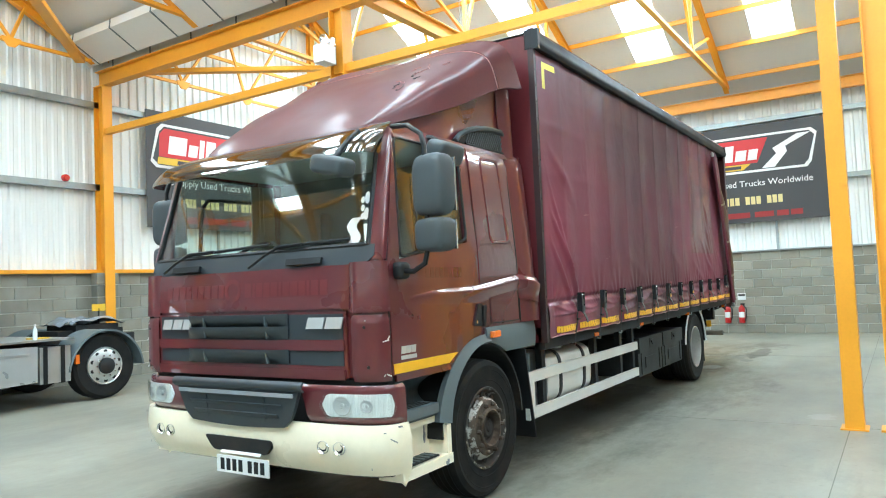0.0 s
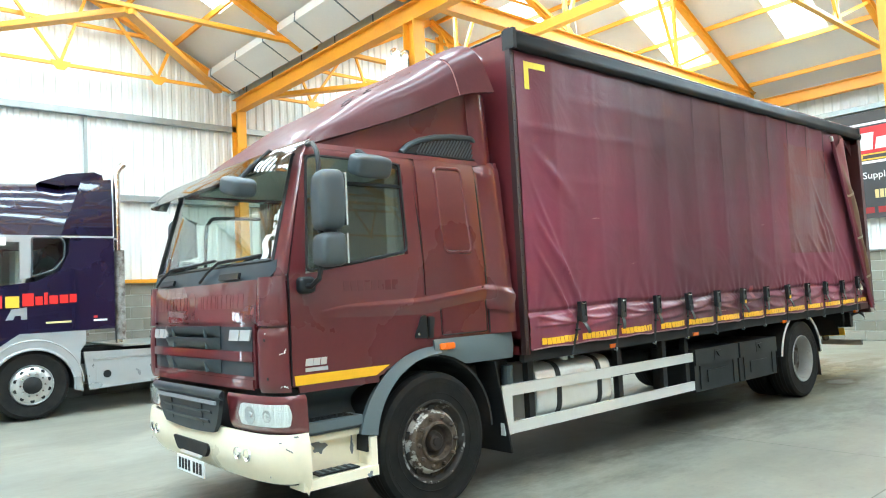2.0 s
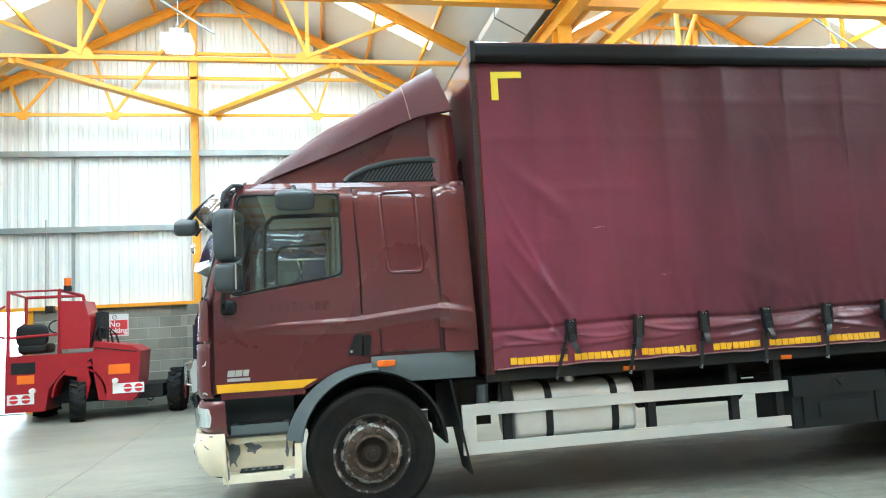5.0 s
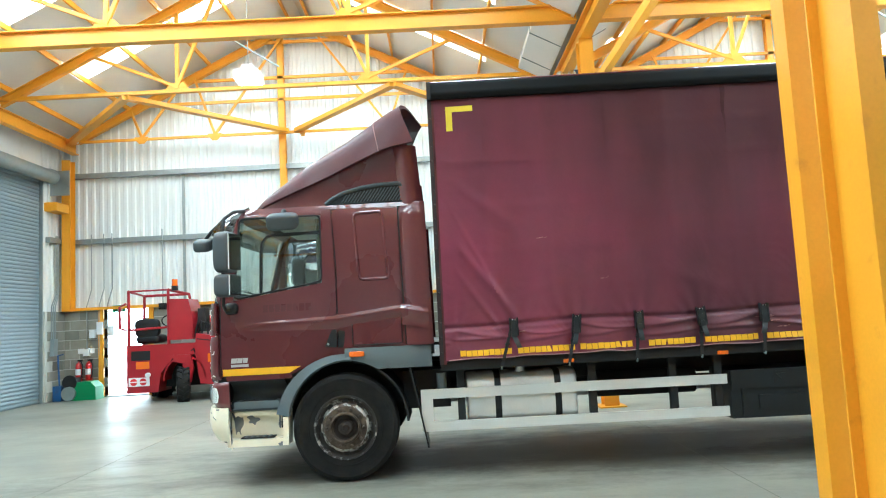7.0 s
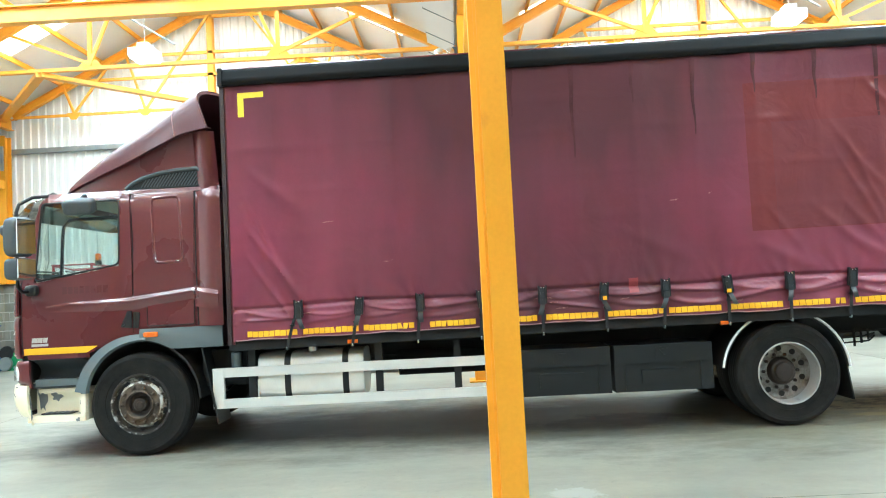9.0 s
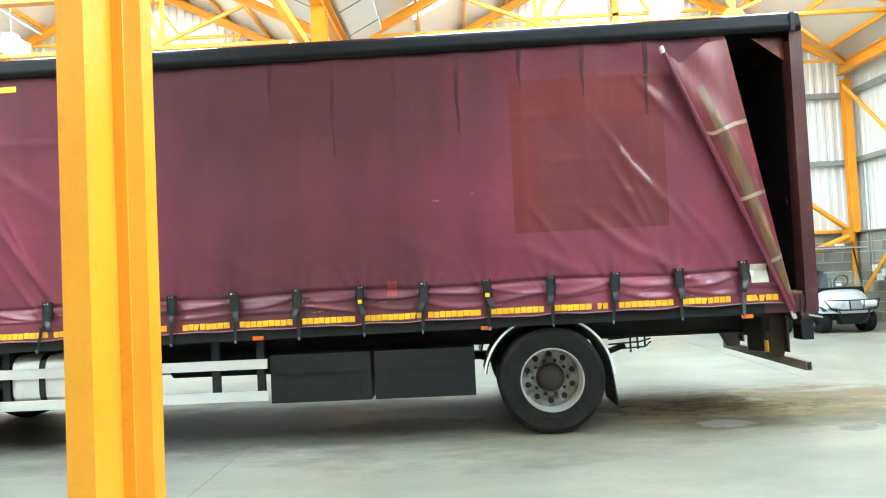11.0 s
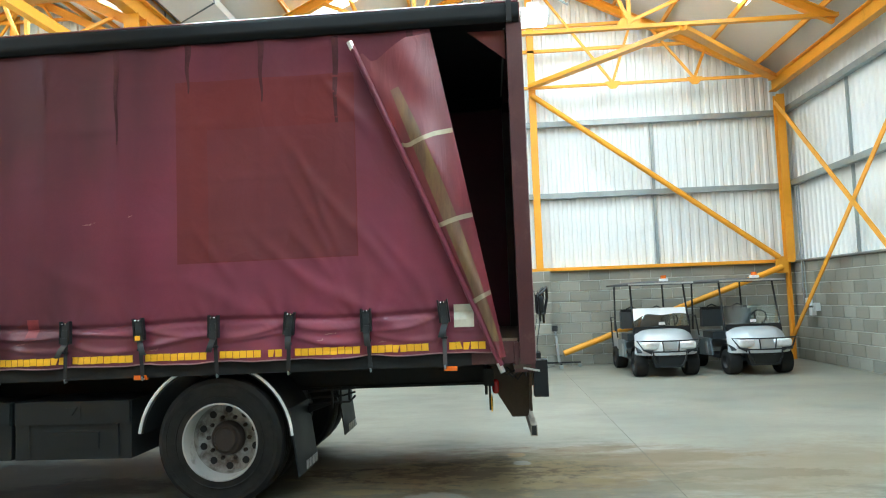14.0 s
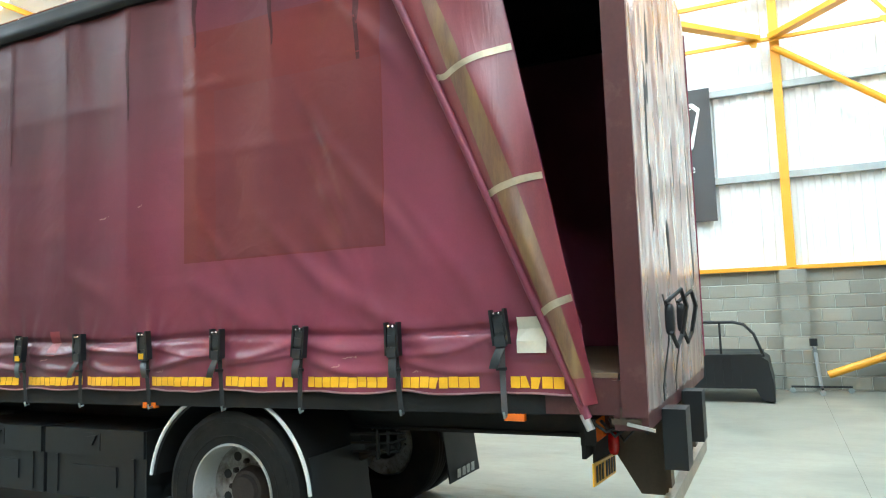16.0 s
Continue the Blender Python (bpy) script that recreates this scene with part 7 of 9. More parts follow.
part("side_reflector", pod((0.60, 13.03, 0.80), (0.03, 0.03, 0.06), 3), M_REDLENS, lorry, "round red marker lamp", smooth=True)
for k in range(3):
    part("loom", tube(B(), [(1.18 - 0.05 * k, 13.06 + 0.03 * k, 1.0), (1.16, 13.12 + 0.04 * k, 0.955 - 0.02 * k), (1.10, 13.20 + 0.03 * k, 0.985), (0.95, 13.27, 0.96 - 0.02 * k)], 0.008, 6), M_BLACK, lorry, smooth=True)
part("sill_end", slope_box(1.226, 1.236, 12.86, 13.205, 0.985, 1.150), M_POST, lorry, "dark maroon end of the body side rail", bevel=0.004)
part("deck_edge", slope_box(1.19, 1.238, 12.86, 13.205, 1.152, 1.172), M_WOOD, lorry, "worn plywood deck edge", bevel=0.003)
part("sill_latch", box(Bx(1.20, 1.262, 13.17, 13.30, 1.005, 1.03), 1.22, 1.262, 13.21, 13.25, 1.03, 1.08), M_HANG, lorry, "greasy steel sill latch", bevel=0.006)
part("latch_arm", bar(B(), (1.268, 13.24, 1.01), (1.268, 13.36, 0.985), 0.010, 0.014), M_ALU, lorry)
rp = part("rear_plate", box(B(), -0.26, 0.24, -0.005, 0.004, -0.055, 0.055, HANG), M_YELLOW, lorry, "yellow number plate hanging askew")
for i in range(7):
    x = -0.235 + i * 0.062 + (0.03 if i > 3 else 0)
    part("character_bar", box(B(), x, x + 0.036, 0.005, 0.008, -0.040, 0.040, HANG), M_BLACK, rp, "plain black bar")
for y in (6.72, 8.17, 10.30, 12.70):
    part("side_marker", Bx(1.20, 1.235, y - 0.05, y + 0.05, 1.0, 1.035), M_LENS, lorry, "orange side marker lamp", bevel=0.005)
for x in (0.82, 0.05):
    part("buffer", Bx(x - 0.09, x + 0.09, 13.335, 13.445, 0.745, 1.03), M_BLACK, lorry, "black rubber buffer", bevel=0.025)

lorry.location = (-3.8, 8.0, 0)
for o in lorry.children:
    o.matrix_parent_inverse = Matrix.Translation((0, -8.0, 0))

# ---- the navy tractor unit along the wall ----
def tractor_wheel(parent, x, y, s, r=0.52):
    f = Matrix.Translation((x, y, r)) @ Matrix.Diagonal((s, 1, 1, 1))
    w = part("wheel", lathe(B(), [(0.30, -0.14), (0.46, -0.15), (0.51, -0.12), (0.52, 0), (0.51, 0.12), (0.46, 0.15), (0.30, 0.13)], 40, f), M_TYRE, parent, "black lorry tyre", smooth=True)
    rim = part("rim", lathe(B(), [(0.30, 0.12), (0.29, 0.15), (0.27, 0.13), (0.22, 0.16), (0.15, 0.17), (0.11, 0.17)], 36, f), M_ALU, w, "polished alloy rim", smooth=True)
    part("hub", lathe(B(), [(0.13, 0.16), (0.122, 0.22), (0.09, 0.24), (0, 0.245)], 20, f), M_DARK, rim, smooth=True)
    for k in range(10):
        t = math.tau * k / 10
        part("wheel_nut", lathe(B(), [(0.017, 0.165), (0.015, 0.195), (0, 0.197)], 8, f @ Matrix.Translation((0, 0.165 * math.cos(t), 0.165 * math.sin(t)))), M_CHROME, rim)
        t += 0.314
        part("hand_hole", lathe(B(), [(0.030, 0.152), (0.030, 0.158), (0, 0.158)], 10, f @ Matrix.Translation((0, 0.232 * math.cos(t), 0.232 * math.sin(t)))), M_BLACK, rim)
    return w


tractor = thing("tractor_unit", "dark navy tractor unit with silver skirts parked along the wall", "lorry")
HWT = 1.22


def side_prism(name, outline, mat, x0=-HWT, x1=HWT, parent=tractor, label="", bev=0.05, segs=3):
    return part(name, prism(B(), outline, "x", x0, x1), mat, parent, label, smooth=True, bevel=bev, segs=segs)


body = side_prism("cab_body", [(2.14, 0.98), (2.10, 1.30), (2.12, 1.70), (2.20, 1.90), (3.62, 2.06), (3.95, 2.22), (4.08, 2.50), (4.10, 2.74), (4.74, 2.74), (4.74, 1.29), (3.40, 1.29), (3.16, 1.13), (2.99, 1.01)], M_NAVY, label="glossy dark navy cab")
ROOF_H = ((2.20, 0.05), (2.26, 0.35), (2.36, 0.60), (2.60, 0.80), (3.20, 0.90), (3.80, 0.93), (4.80, 0.96))


def roof_fn(a, b):
    """a: round the arch; b: front to rear."""
    y = 2.20 + 2.53 * b ** 1.5
    h = lerp(ROOF_H, y)
    t = math.pi * a
    cx, sz = math.cos(t), math.sin(t)
    x = 1.215 * math.copysign(abs(cx) ** 0.42, cx) * (1 - 0.10 * min(1, max(0.0, sz) ** 0.5 * h / 0.9)) * (0.93 + 0.07 * min(1, b * 5))
    dent = 0.05 * max(0.0, 1 - abs(y - 4.0) / 0.22) * sz
    return Vector((x, y, 2.745 + h * max(0.0, sz) ** 0.55 - dent))


roof = part("high_roof", sheet(roof_fn, 60, 40, 0.02), M_NAVY, tractor, "high glossy navy roof", smooth=True)
part("roof_back", Bx(-1.15, 1.15, 4.69, 4.73, 2.74, 3.62), M_NAVY, tractor)
for s in (1, -1):
    part("roof_side_wing", sheet(lambda a, b: Vector((s * (1.225 - 0.06 * b ** 2), 3.98 + 0.30 * b + (0.75 - 0.30 * b) * a, 2.78 + (0.86 + 0.06 * a) * b)), 8, 10, 0.02), M_NAVY, roof, "glossy navy side wing", smooth=True)
    part("marker_lamp", pod((s * 1.19, 3.05, 2.97), (0.02, 0.07, 0.02), 3), M_WHITE, roof, "small white marker lamp", smooth=True)
side_prism("roof_spoiler", [(3.72, 3.62), (4.10, 3.77), (4.52, 3.835), (4.64, 3.79), (4.68, 3.64), (4.0, 3.58)], M_NAVY, -1.0, 1.0, bev=0.03)
part("roof_line", Bx(-HWT - 0.004, HWT + 0.004, 2.35, 4.74, 2.735, 2.765), M_SILVERP, tractor, "thin silver line")
for s in (1, -1):
    xa, xb = (1.16, 1.225) if s > 0 else (-1.225, -1.16)
    door = side_prism("door_frame", [(2.30, 1.93), (2.44, 2.03), (2.52, 2.66), (3.41, 2.66), (3.41, 2.10), (3.55, 2.12), (3.57, 2.74), (2.42, 2.74)], M_SILVERP, xa, xb, label="silver window frame", bev=0)
    g = part("side_window", prism(B(), [(2.44, 2.0), (2.52, 2.66), (3.44, 2.66), (3.44, 2.06)], "x", s * 1.19 - 0.003, s * 1.19 + 0.003), M_GLASS, door, "side window")
    g.visible_shadow = False
    g = part("rear_window", prism(B(), [(3.575, 2.14), (3.575, 2.72), (3.97, 2.72), (4.02, 2.64), (4.00, 2.42), (3.87, 2.25)], "x", s * 1.19 - 0.003, s * 1.19 + 0.003), M_GLASS, door, "rear side window")
    g.visible_shadow = False
    part("window_seal", tube(B(), [(s * 1.222, y, z) for y, z in rounded([(3.57, 2.13), (3.57, 2.73), (3.97, 2.735), (4.03, 2.65), (4.01, 2.42), (3.88, 2.24)], 0.05)], 0.014, 6, True), M_HOUSING, door, "grey window seal", smooth=True)
    xm = s * 1.38
    mi = part("mirror", pod((xm, 2.58, 2.13), (0.12, 0.09, 0.21), 4.5), M_WHITE, tractor, "white mirror", smooth=True)
    part("upper_mirror", pod((xm, 2.60, 2.47), (0.11, 0.085, 0.10), 3.2), M_WHITE, mi, smooth=True)
    part("mirror_arm", tube(B(), [(s * 1.20, 2.40, 2.10), (xm, 2.46, 2.10), (xm, 2.46, 2.5), (s * 1.20, 2.42, 2.55)], 0.025, 8), M_WHITE, mi)
    part("kerb_mirror", Bx(min(s * 1.2, s * 1.32), max(s * 1.2, s * 1.32), 2.86, 3.22, 2.60, 2.72), M_WHITE, tractor, "white kerb mirror", bevel=0.045)
    arch = [(3.56 + 0.58 * math.cos(radians(t)), 0.475 + 0.575 * math.sin(radians(t))) for t in range(-8, 190, 11)]
    sk = side_prism("side_skirt", [(2.18, 0.98), (2.98, 1.005), (3.15, 1.125), (3.39, 1.285), (4.30, 1.285), (4.30, 1.09), (4.22, 0.98), (4.21, 0.72), (4.25, 0.36)] + arch + [(2.97, 0.35), (2.42, 0.34), (2.20, 0.38)], M_SILVERP, s * 1.235 - 0.012, s * 1.235 + 0.012, label="silver skirt and wheel arch", bev=0)
    part("arch_lip", tube(B(), [(s * 1.250, y, z) for y, z in arch], 0.020, 6), M_SILVERP, sk, smooth=True)
    part("arch_ridge", tube(B(), [(s * 1.246, 3.56 + 0.70 * math.cos(radians(t)), 0.475 + 0.71 * math.sin(radians(t))) for t in range(2, 180, 8)], 0.012, 6), M_SILVERP, sk, smooth=True)
    part("arch_liner", sheet(lambda a, b: Vector((s * (0.72 + 0.50 * b), 3.56 - 0.60 * math.cos(radians(-8 + 196 * a)), 0.475 + 0.60 * math.sin(radians(-8 + 196 * a)))), 24, 2, 0.01), M_RIBS_SHADE, sk, "black wheel-arch liner", smooth=True)
    part("skirt_gap", Bx(s * 1.249 - 0.003, s * 1.249 + 0.003, 2.872, 2.880, 0.40, 0.97), M_GREY, sk)
    part("step_shelf", Bx(s * 1.255 - 0.012, s * 1.255 + 0.012, 2.25, 2.872, 0.655, 0.695), M_SILVERP, sk, bevel=0.006)
    part("step_slot", Bx(s * 1.25 - 0.004, s * 1.25 + 0.004, 2.44, 2.98, 0.72, 0.80), M_GREY, sk)
    part("fuel_filler", lathe(B(), [(0.07, 0), (0.06, 0.01), (0, 0.01)], 16, Matrix.Translation((s * 1.248, 2.58, 0.90)) @ Matrix.Diagonal((s, 1, 1, 1))), M_BLACK, sk)
    part("side_lamp", Bx(s * 1.25 - 0.006, s * 1.25 + 0.006, 2.70, 2.86, 0.70, 0.76), M_LENS, sk, "orange side lamp")
    fairing = side_prism("chassis_fairing", [(4.26, 0.95), (5.52, 0.92), (5.52, 0.40), (4.34, 0.36)], M_SILVERP, s * 1.21 - 0.03, s * 1.21 + 0.03, label="silver chassis fairing", bev=0.015)
    part("fairing_step", Bx(s * 1.22 - 0.025, s * 1.22 + 0.028, 4.40, 5.40, 0.80, 0.835), M_ALU, fairing)
    part("fairing_panel", Bx(s * 1.24 - 0.008, s * 1.24 + 0.004, 4.44, 5.42, 0.46, 0.70), M_SILVERP, fairing, bevel=0.004)
    part("fairing_hole", lathe(B(), [(0.06, 0), (0.06, 0.004), (0, 0.004)], 16, Matrix.Translation((s * 1.245, 4.60, 0.58)) @ Matrix.Diagonal((s, 1, 1, 1))), M_BLACK, fairing)
    tk = part("fuel_tank", Bx(min(s * 0.75, s * 1.22), max(s * 0.75, s * 1.22), 5.56, 6.02, 0.36, 0.90), M_ALU, tractor, "silver fuel tank with black straps", bevel=0.08, segs=3)
    for y in (5.64, 5.90):
        part("tank_strap", Bx(min(s * 0.74, s * 1.232), max(s * 0.74, s * 1.232), y - 0.03, y + 0.03, 0.35, 0.91), M_BLACK, tk, bevel=0.08)
    part("marker_lamp", Bx(s * 1.20 - 0.02, s * 1.20 + 0.02, 6.10, 6.16, 0.60, 0.74), M_LENS, tractor, "orange marker lamp")
    part("rear_mudguard", sheet(lambda a, b, s=s: Vector((s * (0.62 + 0.62 * b), 6.62 - math.cos(math.pi * (0.04 + 0.92 * a)) * 0.64, 0.40 + math.sin(math.pi * (0.04 + 0.92 * a)) * 0.70)), 24, 3, 0.03), M_GREY, tractor, "grey mudguard", smooth=True)
    tractor_wheel(tractor, s * 1.06, 3.56, s)
    tractor_wheel(tractor, s * 1.04, 6.60, s)
    part("exhaust_stack", tube(B(), [(s * 1.08, 4.84, 1.05), (s * 1.08, 4.84, 3.82), (s * 1.08, 4.89, 3.92), (s * 1.08, 4.96, 3.98)], 0.055, 14), M_CHROME, tractor, "chrome exhaust stack", smooth=True)
    part("stack_guard", tube(B(), [(s * 1.08, 4.86, 1.10), (s * 1.08, 4.86, 2.55)], 0.080, 12), M_DISC, tractor, "perforated stack guard", smooth=True)
    part("headlamp", Bx(min(s * 0.72, s * 1.18), max(s * 0.72, s * 1.18), 2.06, 2.2, 0.80, 0.98), M_CHROME, tractor, bevel=0.03)
part("windscreen", prism(B(), [(2.20, 1.90), (2.45, 2.72), (2.456, 2.72), (2.206, 1.90)], "x", -1.12, 1.12), M_GLASS, tractor, "windscreen").visible_shadow = False
part("sun_visor", prism(B(), [(2.40, 2.80), (2.14, 2.74), (2.12, 2.60), (2.18, 2.58), (2.42, 2.70)], "x", -1.2, 1.2), M_WHITE, tractor, "white and black sun visor", bevel=0.02)
part("front_grille", Bx(-1.15, 1.15, 2.07, 2.16, 1.0, 1.62), M_BLACK, tractor, bevel=0.02)
part("front_bumper", prism(B(), [(2.16, 0.36), (2.05, 0.42), (2.02, 0.76), (2.10, 0.99), (2.9, 0.99), (2.9, 0.36)], "x", -1.21, 1.21), M_SILVERP, tractor, "silver bumper", bevel=0.03)
part("light_bar", tube(B(), [(-1.15, 2.12, 0.50), (-1.15, 1.94, 0.56), (-1.15, 1.94, 0.92), (-1.15, 2.08, 0.98)], 0.03, 8), M_CHROME, tractor)
part("light_bar", tube(B(), [(1.15, 2.12, 0.50), (1.15, 1.94, 0.56), (1.15, 1.94, 0.92), (1.15, 2.08, 0.98)], 0.03, 8), M_CHROME, tractor)
part("roof_horn", tube(B(), [(0.9, 2.30, 3.42), (0.9, 2.20, 3.44), (0.9, 2.10, 3.30)], 0.05, 10), M_CHROME, tractor)
part("roof_lamp", lathe(B(), [(0.10, 0), (0.09, 0.05), (0, 0.06)], 16, Matrix.Translation((0.95, 2.10, 3.05)) @ Matrix.Rotation(radians(-90), 4, "Z")), M_CHROME, tractor)
part("cab_interior", Bx(-1.1, 1.1, 4.1, 4.7, 1.9, 2.74), M_TRIM, tractor)
part("dashboard", Bx(-1.1, 1.1, 2.3, 2.7, 1.70, 2.02), M_BLACK, tractor, bevel=0.04)
for s in (1, -1):
    part("seat", box(Bx(s * 0.6 - 0.25, s * 0.6 + 0.25, 3.0, 3.5, 1.75, 1.9), s * 0.6 - 0.24, s * 0.6 + 0.24, 3.42, 3.56, 1.85, 2.55), M_TRIM, tractor, bevel=0.05)
    part("chassis_rail", Bx(s * 0.42 - 0.04, s * 0.42 + 0.04, 2.6, 7.6, 0.72, 0.98), M_DARK, tractor)
part("deck_plate", Bx(-1.05, 1.22, 4.86, 6.08, 0.985, 1.015), M_ALU, tractor, "pale chequered deck plate", bevel=0.008)
fw = part("fifth_wheel", box(Bx(-0.45, 0.45, 6.55, 7.30, 1.06, 1.16), -0.35, 0.35, 6.3, 7.45, 1.0, 1.08), M_DARK, tractor, "greasy coupling plate", bevel=0.04)
part("grease_sheet", sheet(lambda a, b: Vector((-0.5 + a, 6.45 + 0.95 * b, 1.18 + 0.10 * noise.noise((a * 4, b * 4, 2)) + 0.08 * (1 - (2 * b - 1) ** 2))), 16, 16, 0.004), pbr("grey_plastic_film", (0.22, 0.24, 0.27), 0.25, var=0.3), tractor, "crumpled grey plastic cover", smooth=True)
part("axle", tube(B(), [(-1.0, 6.60, 0.52), (1.0, 6.60, 0.52)], 0.09, 10), M_DARK, tractor)
part("axle", tube(B(), [(-1.0, 3.56, 0.52), (1.0, 3.56, 0.52)], 0.07, 10), M_DARK, tractor)
part("yellow_strap", Bx(0.75, 0.95, 5.60, 5.85, 1.016, 1.035), M_BYEL, tractor)
part("coupling_handle", tube(B(), [(0.2, 7.1, 1.1), (0.2, 7.1, 1.42)], 0.014, 8), M_BLACK, tractor)
part("handle_tag", Bx(0.19, 0.21, 6.98, 7.22, 1.38, 1.50), M_BYEL, tractor, "yellow warning tag", bevel=0.004)
M_SIGNRED = pbr("sign_writing_red", (0.65, 0.02, 0.015), 0.4)
# sign-writing on the near side: the magazine's mark becomes plain bars
for k, (y0, wd, hh) in enumerate(((2.52, 0.13, 0.19), (2.67, 0.10, 0.13), (2.79, 0.12, 0.13), (2.93, 0.11, 0.13), (3.06, 0.12, 0.19), (3.44, 0.15, 0.19), (3.61, 0.10, 0.13), (3.73, 0.05, 0.18), (3.80, 0.12, 0.13), (3.94, 0.12, 0.13), (4.08, 0.10, 0.13))):
    z = 1.65 + (y0 - 2.5) * 0.05
    part("mark_bar", Bx(1.222, 1.226, y0, y0 + wd, z, z + hh), M_SIGNRED, body, "plain red sign-written bar")
part("mark_bar", Bx(1.222, 1.226, 3.22, 3.40, 1.68, 1.85), M_BYEL, body, "plain yellow sign-written shape", bevel=0.0015)
flipx = Matrix.Translation((1.2225, 0, 0)) @ Matrix.Rotation(radians(90), 4, "Z") @ Matrix.Rotation(radians(90), 4, "X")
words("FUNDRAISING", 0.062, flipx @ Matrix.Translation((2.62, 1.375, 0)), M_WHITE, body, "writing")
words("IN SUPPORT OF", 0.056, flipx @ Matrix.Translation((2.62, 1.325, 0)), M_WHITE, body, "writing")
for z, wd in ((1.235, 0.42), (1.135, 0.46)):
    part("charity_mark", Bx(1.222, 1.226, 2.62, 2.62 + wd, z, z + 0.06), M_WHITE, body, "plain white bar")
part("medal_mark", Bx(1.222, 1.226, 2.54, 2.59, 1.24, 1.42), M_BRED, body)
part("medal_disc", lathe(B(), [(0.05, 0), (0.05, 0.004), (0, 0.004)], 16, Matrix.Translation((1.222, 2.565, 1.18))), M_BGOLD, body)
part("door_badge", prism(B(), [(3.22, 1.50), (3.30, 1.66), (3.50, 1.68), (3.50, 1.50), (3.42, 1.50), (3.42, 1.56), (3.34, 1.56), (3.32, 1.50)], "x", 1.222, 1.227), M_SILVERP, body, "silver badge shape")
part("gold_bar", Bx(1.222, 1.226, 3.75, 4.10, 1.42, 1.45), M_BGOLD, body)
part("small_label", Bx(1.222, 1.226, 4.42, 4.62, 1.42, 1.45), M_WHITE, body)
part("small_red_label", Bx(1.222, 1.226, 4.42, 4.48, 1.47, 1.51), M_BRED, body)
tractor.location = (-11.93, 4.5, 0)
for o in tractor.children:
    o.matrix_parent_inverse = Matrix.Translation((0, -4.5, 0))

bottle = thing("water_bottle", "clear plastic water bottle standing on the tractor deck", "bottle")
part("body", lathe(B(), [(0.0, 0.0), (0.032, 0.0), (0.033, 0.12), (0.028, 0.15), (0.014, 0.19), (0.014, 0.21)], 16, Matrix.Rotation(radians(-90), 4, "Y")), pbr("cloudy_plastic", (0.75, 0.8, 0.82), 0.2), bottle, smooth=True)
part("cap", lathe(B(), [(0.016, 0.205), (0.016, 0.23), (0, 0.23)], 12, Matrix.Rotation(radians(-90), 4, "Y")), M_WHITE, bottle)
bottle.location = (-10.95, 5.62, 1.016)

# ---- the red truck-mounted forklift ----
fork = thing("truck_mounted_forklift", "red three-wheeled truck-mounted forklift with an open cage", "forklift")


def fat_wheel(name, m, r, w):
    f = m
    wl = part(name, lathe(B(), [(r * 0.5, -w / 2), (r * 0.86, -w / 2), (r, -w / 2 + 0.04), (r, w / 2 - 0.04), (r * 0.86, w / 2), (r * 0.5, w / 2)], 28, f), M_TYRE, fork, "chunky black tyre", smooth=True)
    for k in range(16):
        for sg in (-1, 1):
            t = math.tau * (k + 0.25 * sg) / 16
            mm = f @ Matrix.Rotation(t, 4, "X") @ Matrix.Translation((sg * w * 0.22, 0, r + 0.008)) @ Matrix.Rotation(sg * 0.6, 4, "Z")
            part("lug", box(B(), -w * 0.26, w * 0.26, -0.022, 0.022, -0.02, 0.016, mm), M_TYRE, wl)
    part("rim", lathe(B(), [(r * 0.52, w / 2 - 0.01), (r * 0.48, w / 2 - 0.05), (r * 0.2, w / 2 - 0.06), (r * 0.18, w / 2), (0, w / 2)], 20, f), M_RED, wl, smooth=True)
    return wl


XR = -11.2
fat_wheel("steer_wheel", Matrix.Translation((0.0, 0.02, 0.36)) @ Matrix.Rotation(radians(108), 4, "Z"), 0.36, 0.26)
fat_wheel("drive_wheel", Matrix.Translation((-0.75, 1.62, 0.40)) @ Matrix.Rotation(radians(88), 4, "Z"), 0.40, 0.28)
fat_wheel("drive_wheel", Matrix.Translation((-1.35, -0.95, 0.40)) @ Matrix.Rotation(radians(75), 4, "Z"), 0.40, 0.28)
lb = part("operator_body", prism(B(), [(-1.18, 0.22), (-0.52, 0.22), (-0.46, 0.62), (-0.20, 0.92), (0.30, 0.98), (0.30, 1.22), (-1.18, 1.22)], "x", -0.75, 0.0), M_RED, fork, "red body under the seat", bevel=0.02)
rb = part("engine_body", prism(B(), [(0.38, 0.36), (0.94, 0.30), (1.04, 0.40), (1.10, 1.20), (0.96, 1.30), (0.30, 1.42), (0.28, 0.98)], "x", -0.85, 0.02), M_RED, fork, "red engine cover", bevel=0.025)
part("cover_edge", bar(B(), (0.026, 0.32, 1.30), (0.026, 1.04, 1.19), 0.010, 0.02), M_DARK, rb, "dark gap under the engine lid")
for i, (ya, yb) in enumerate(((0.20, 0.34), (0.24, 0.44), (0.16, 0.50), (0.26, 0.58))):
    part("hose", tube(B(), [(-0.15 - 0.08 * i, ya, 1.30), (-0.12 - 0.08 * i, ya + 0.10, 1.62 + 0.05 * i), (-0.16 - 0.08 * i, yb, 1.70 - 0.06 * i), (-0.18 - 0.08 * i, yb + 0.04, 1.36)], 0.020, 6), M_BLACK, fork, "black hydraulic hose", smooth=True)
part("rear_fender", sheet(lambda a, b: Vector((-0.42 + 0.44 * b, 0.05 - math.cos(math.pi * a) * 0.46, 0.46 + math.sin(math.pi * a) * 0.50)), 18, 2, 0.03), M_RED, fork, smooth=True)
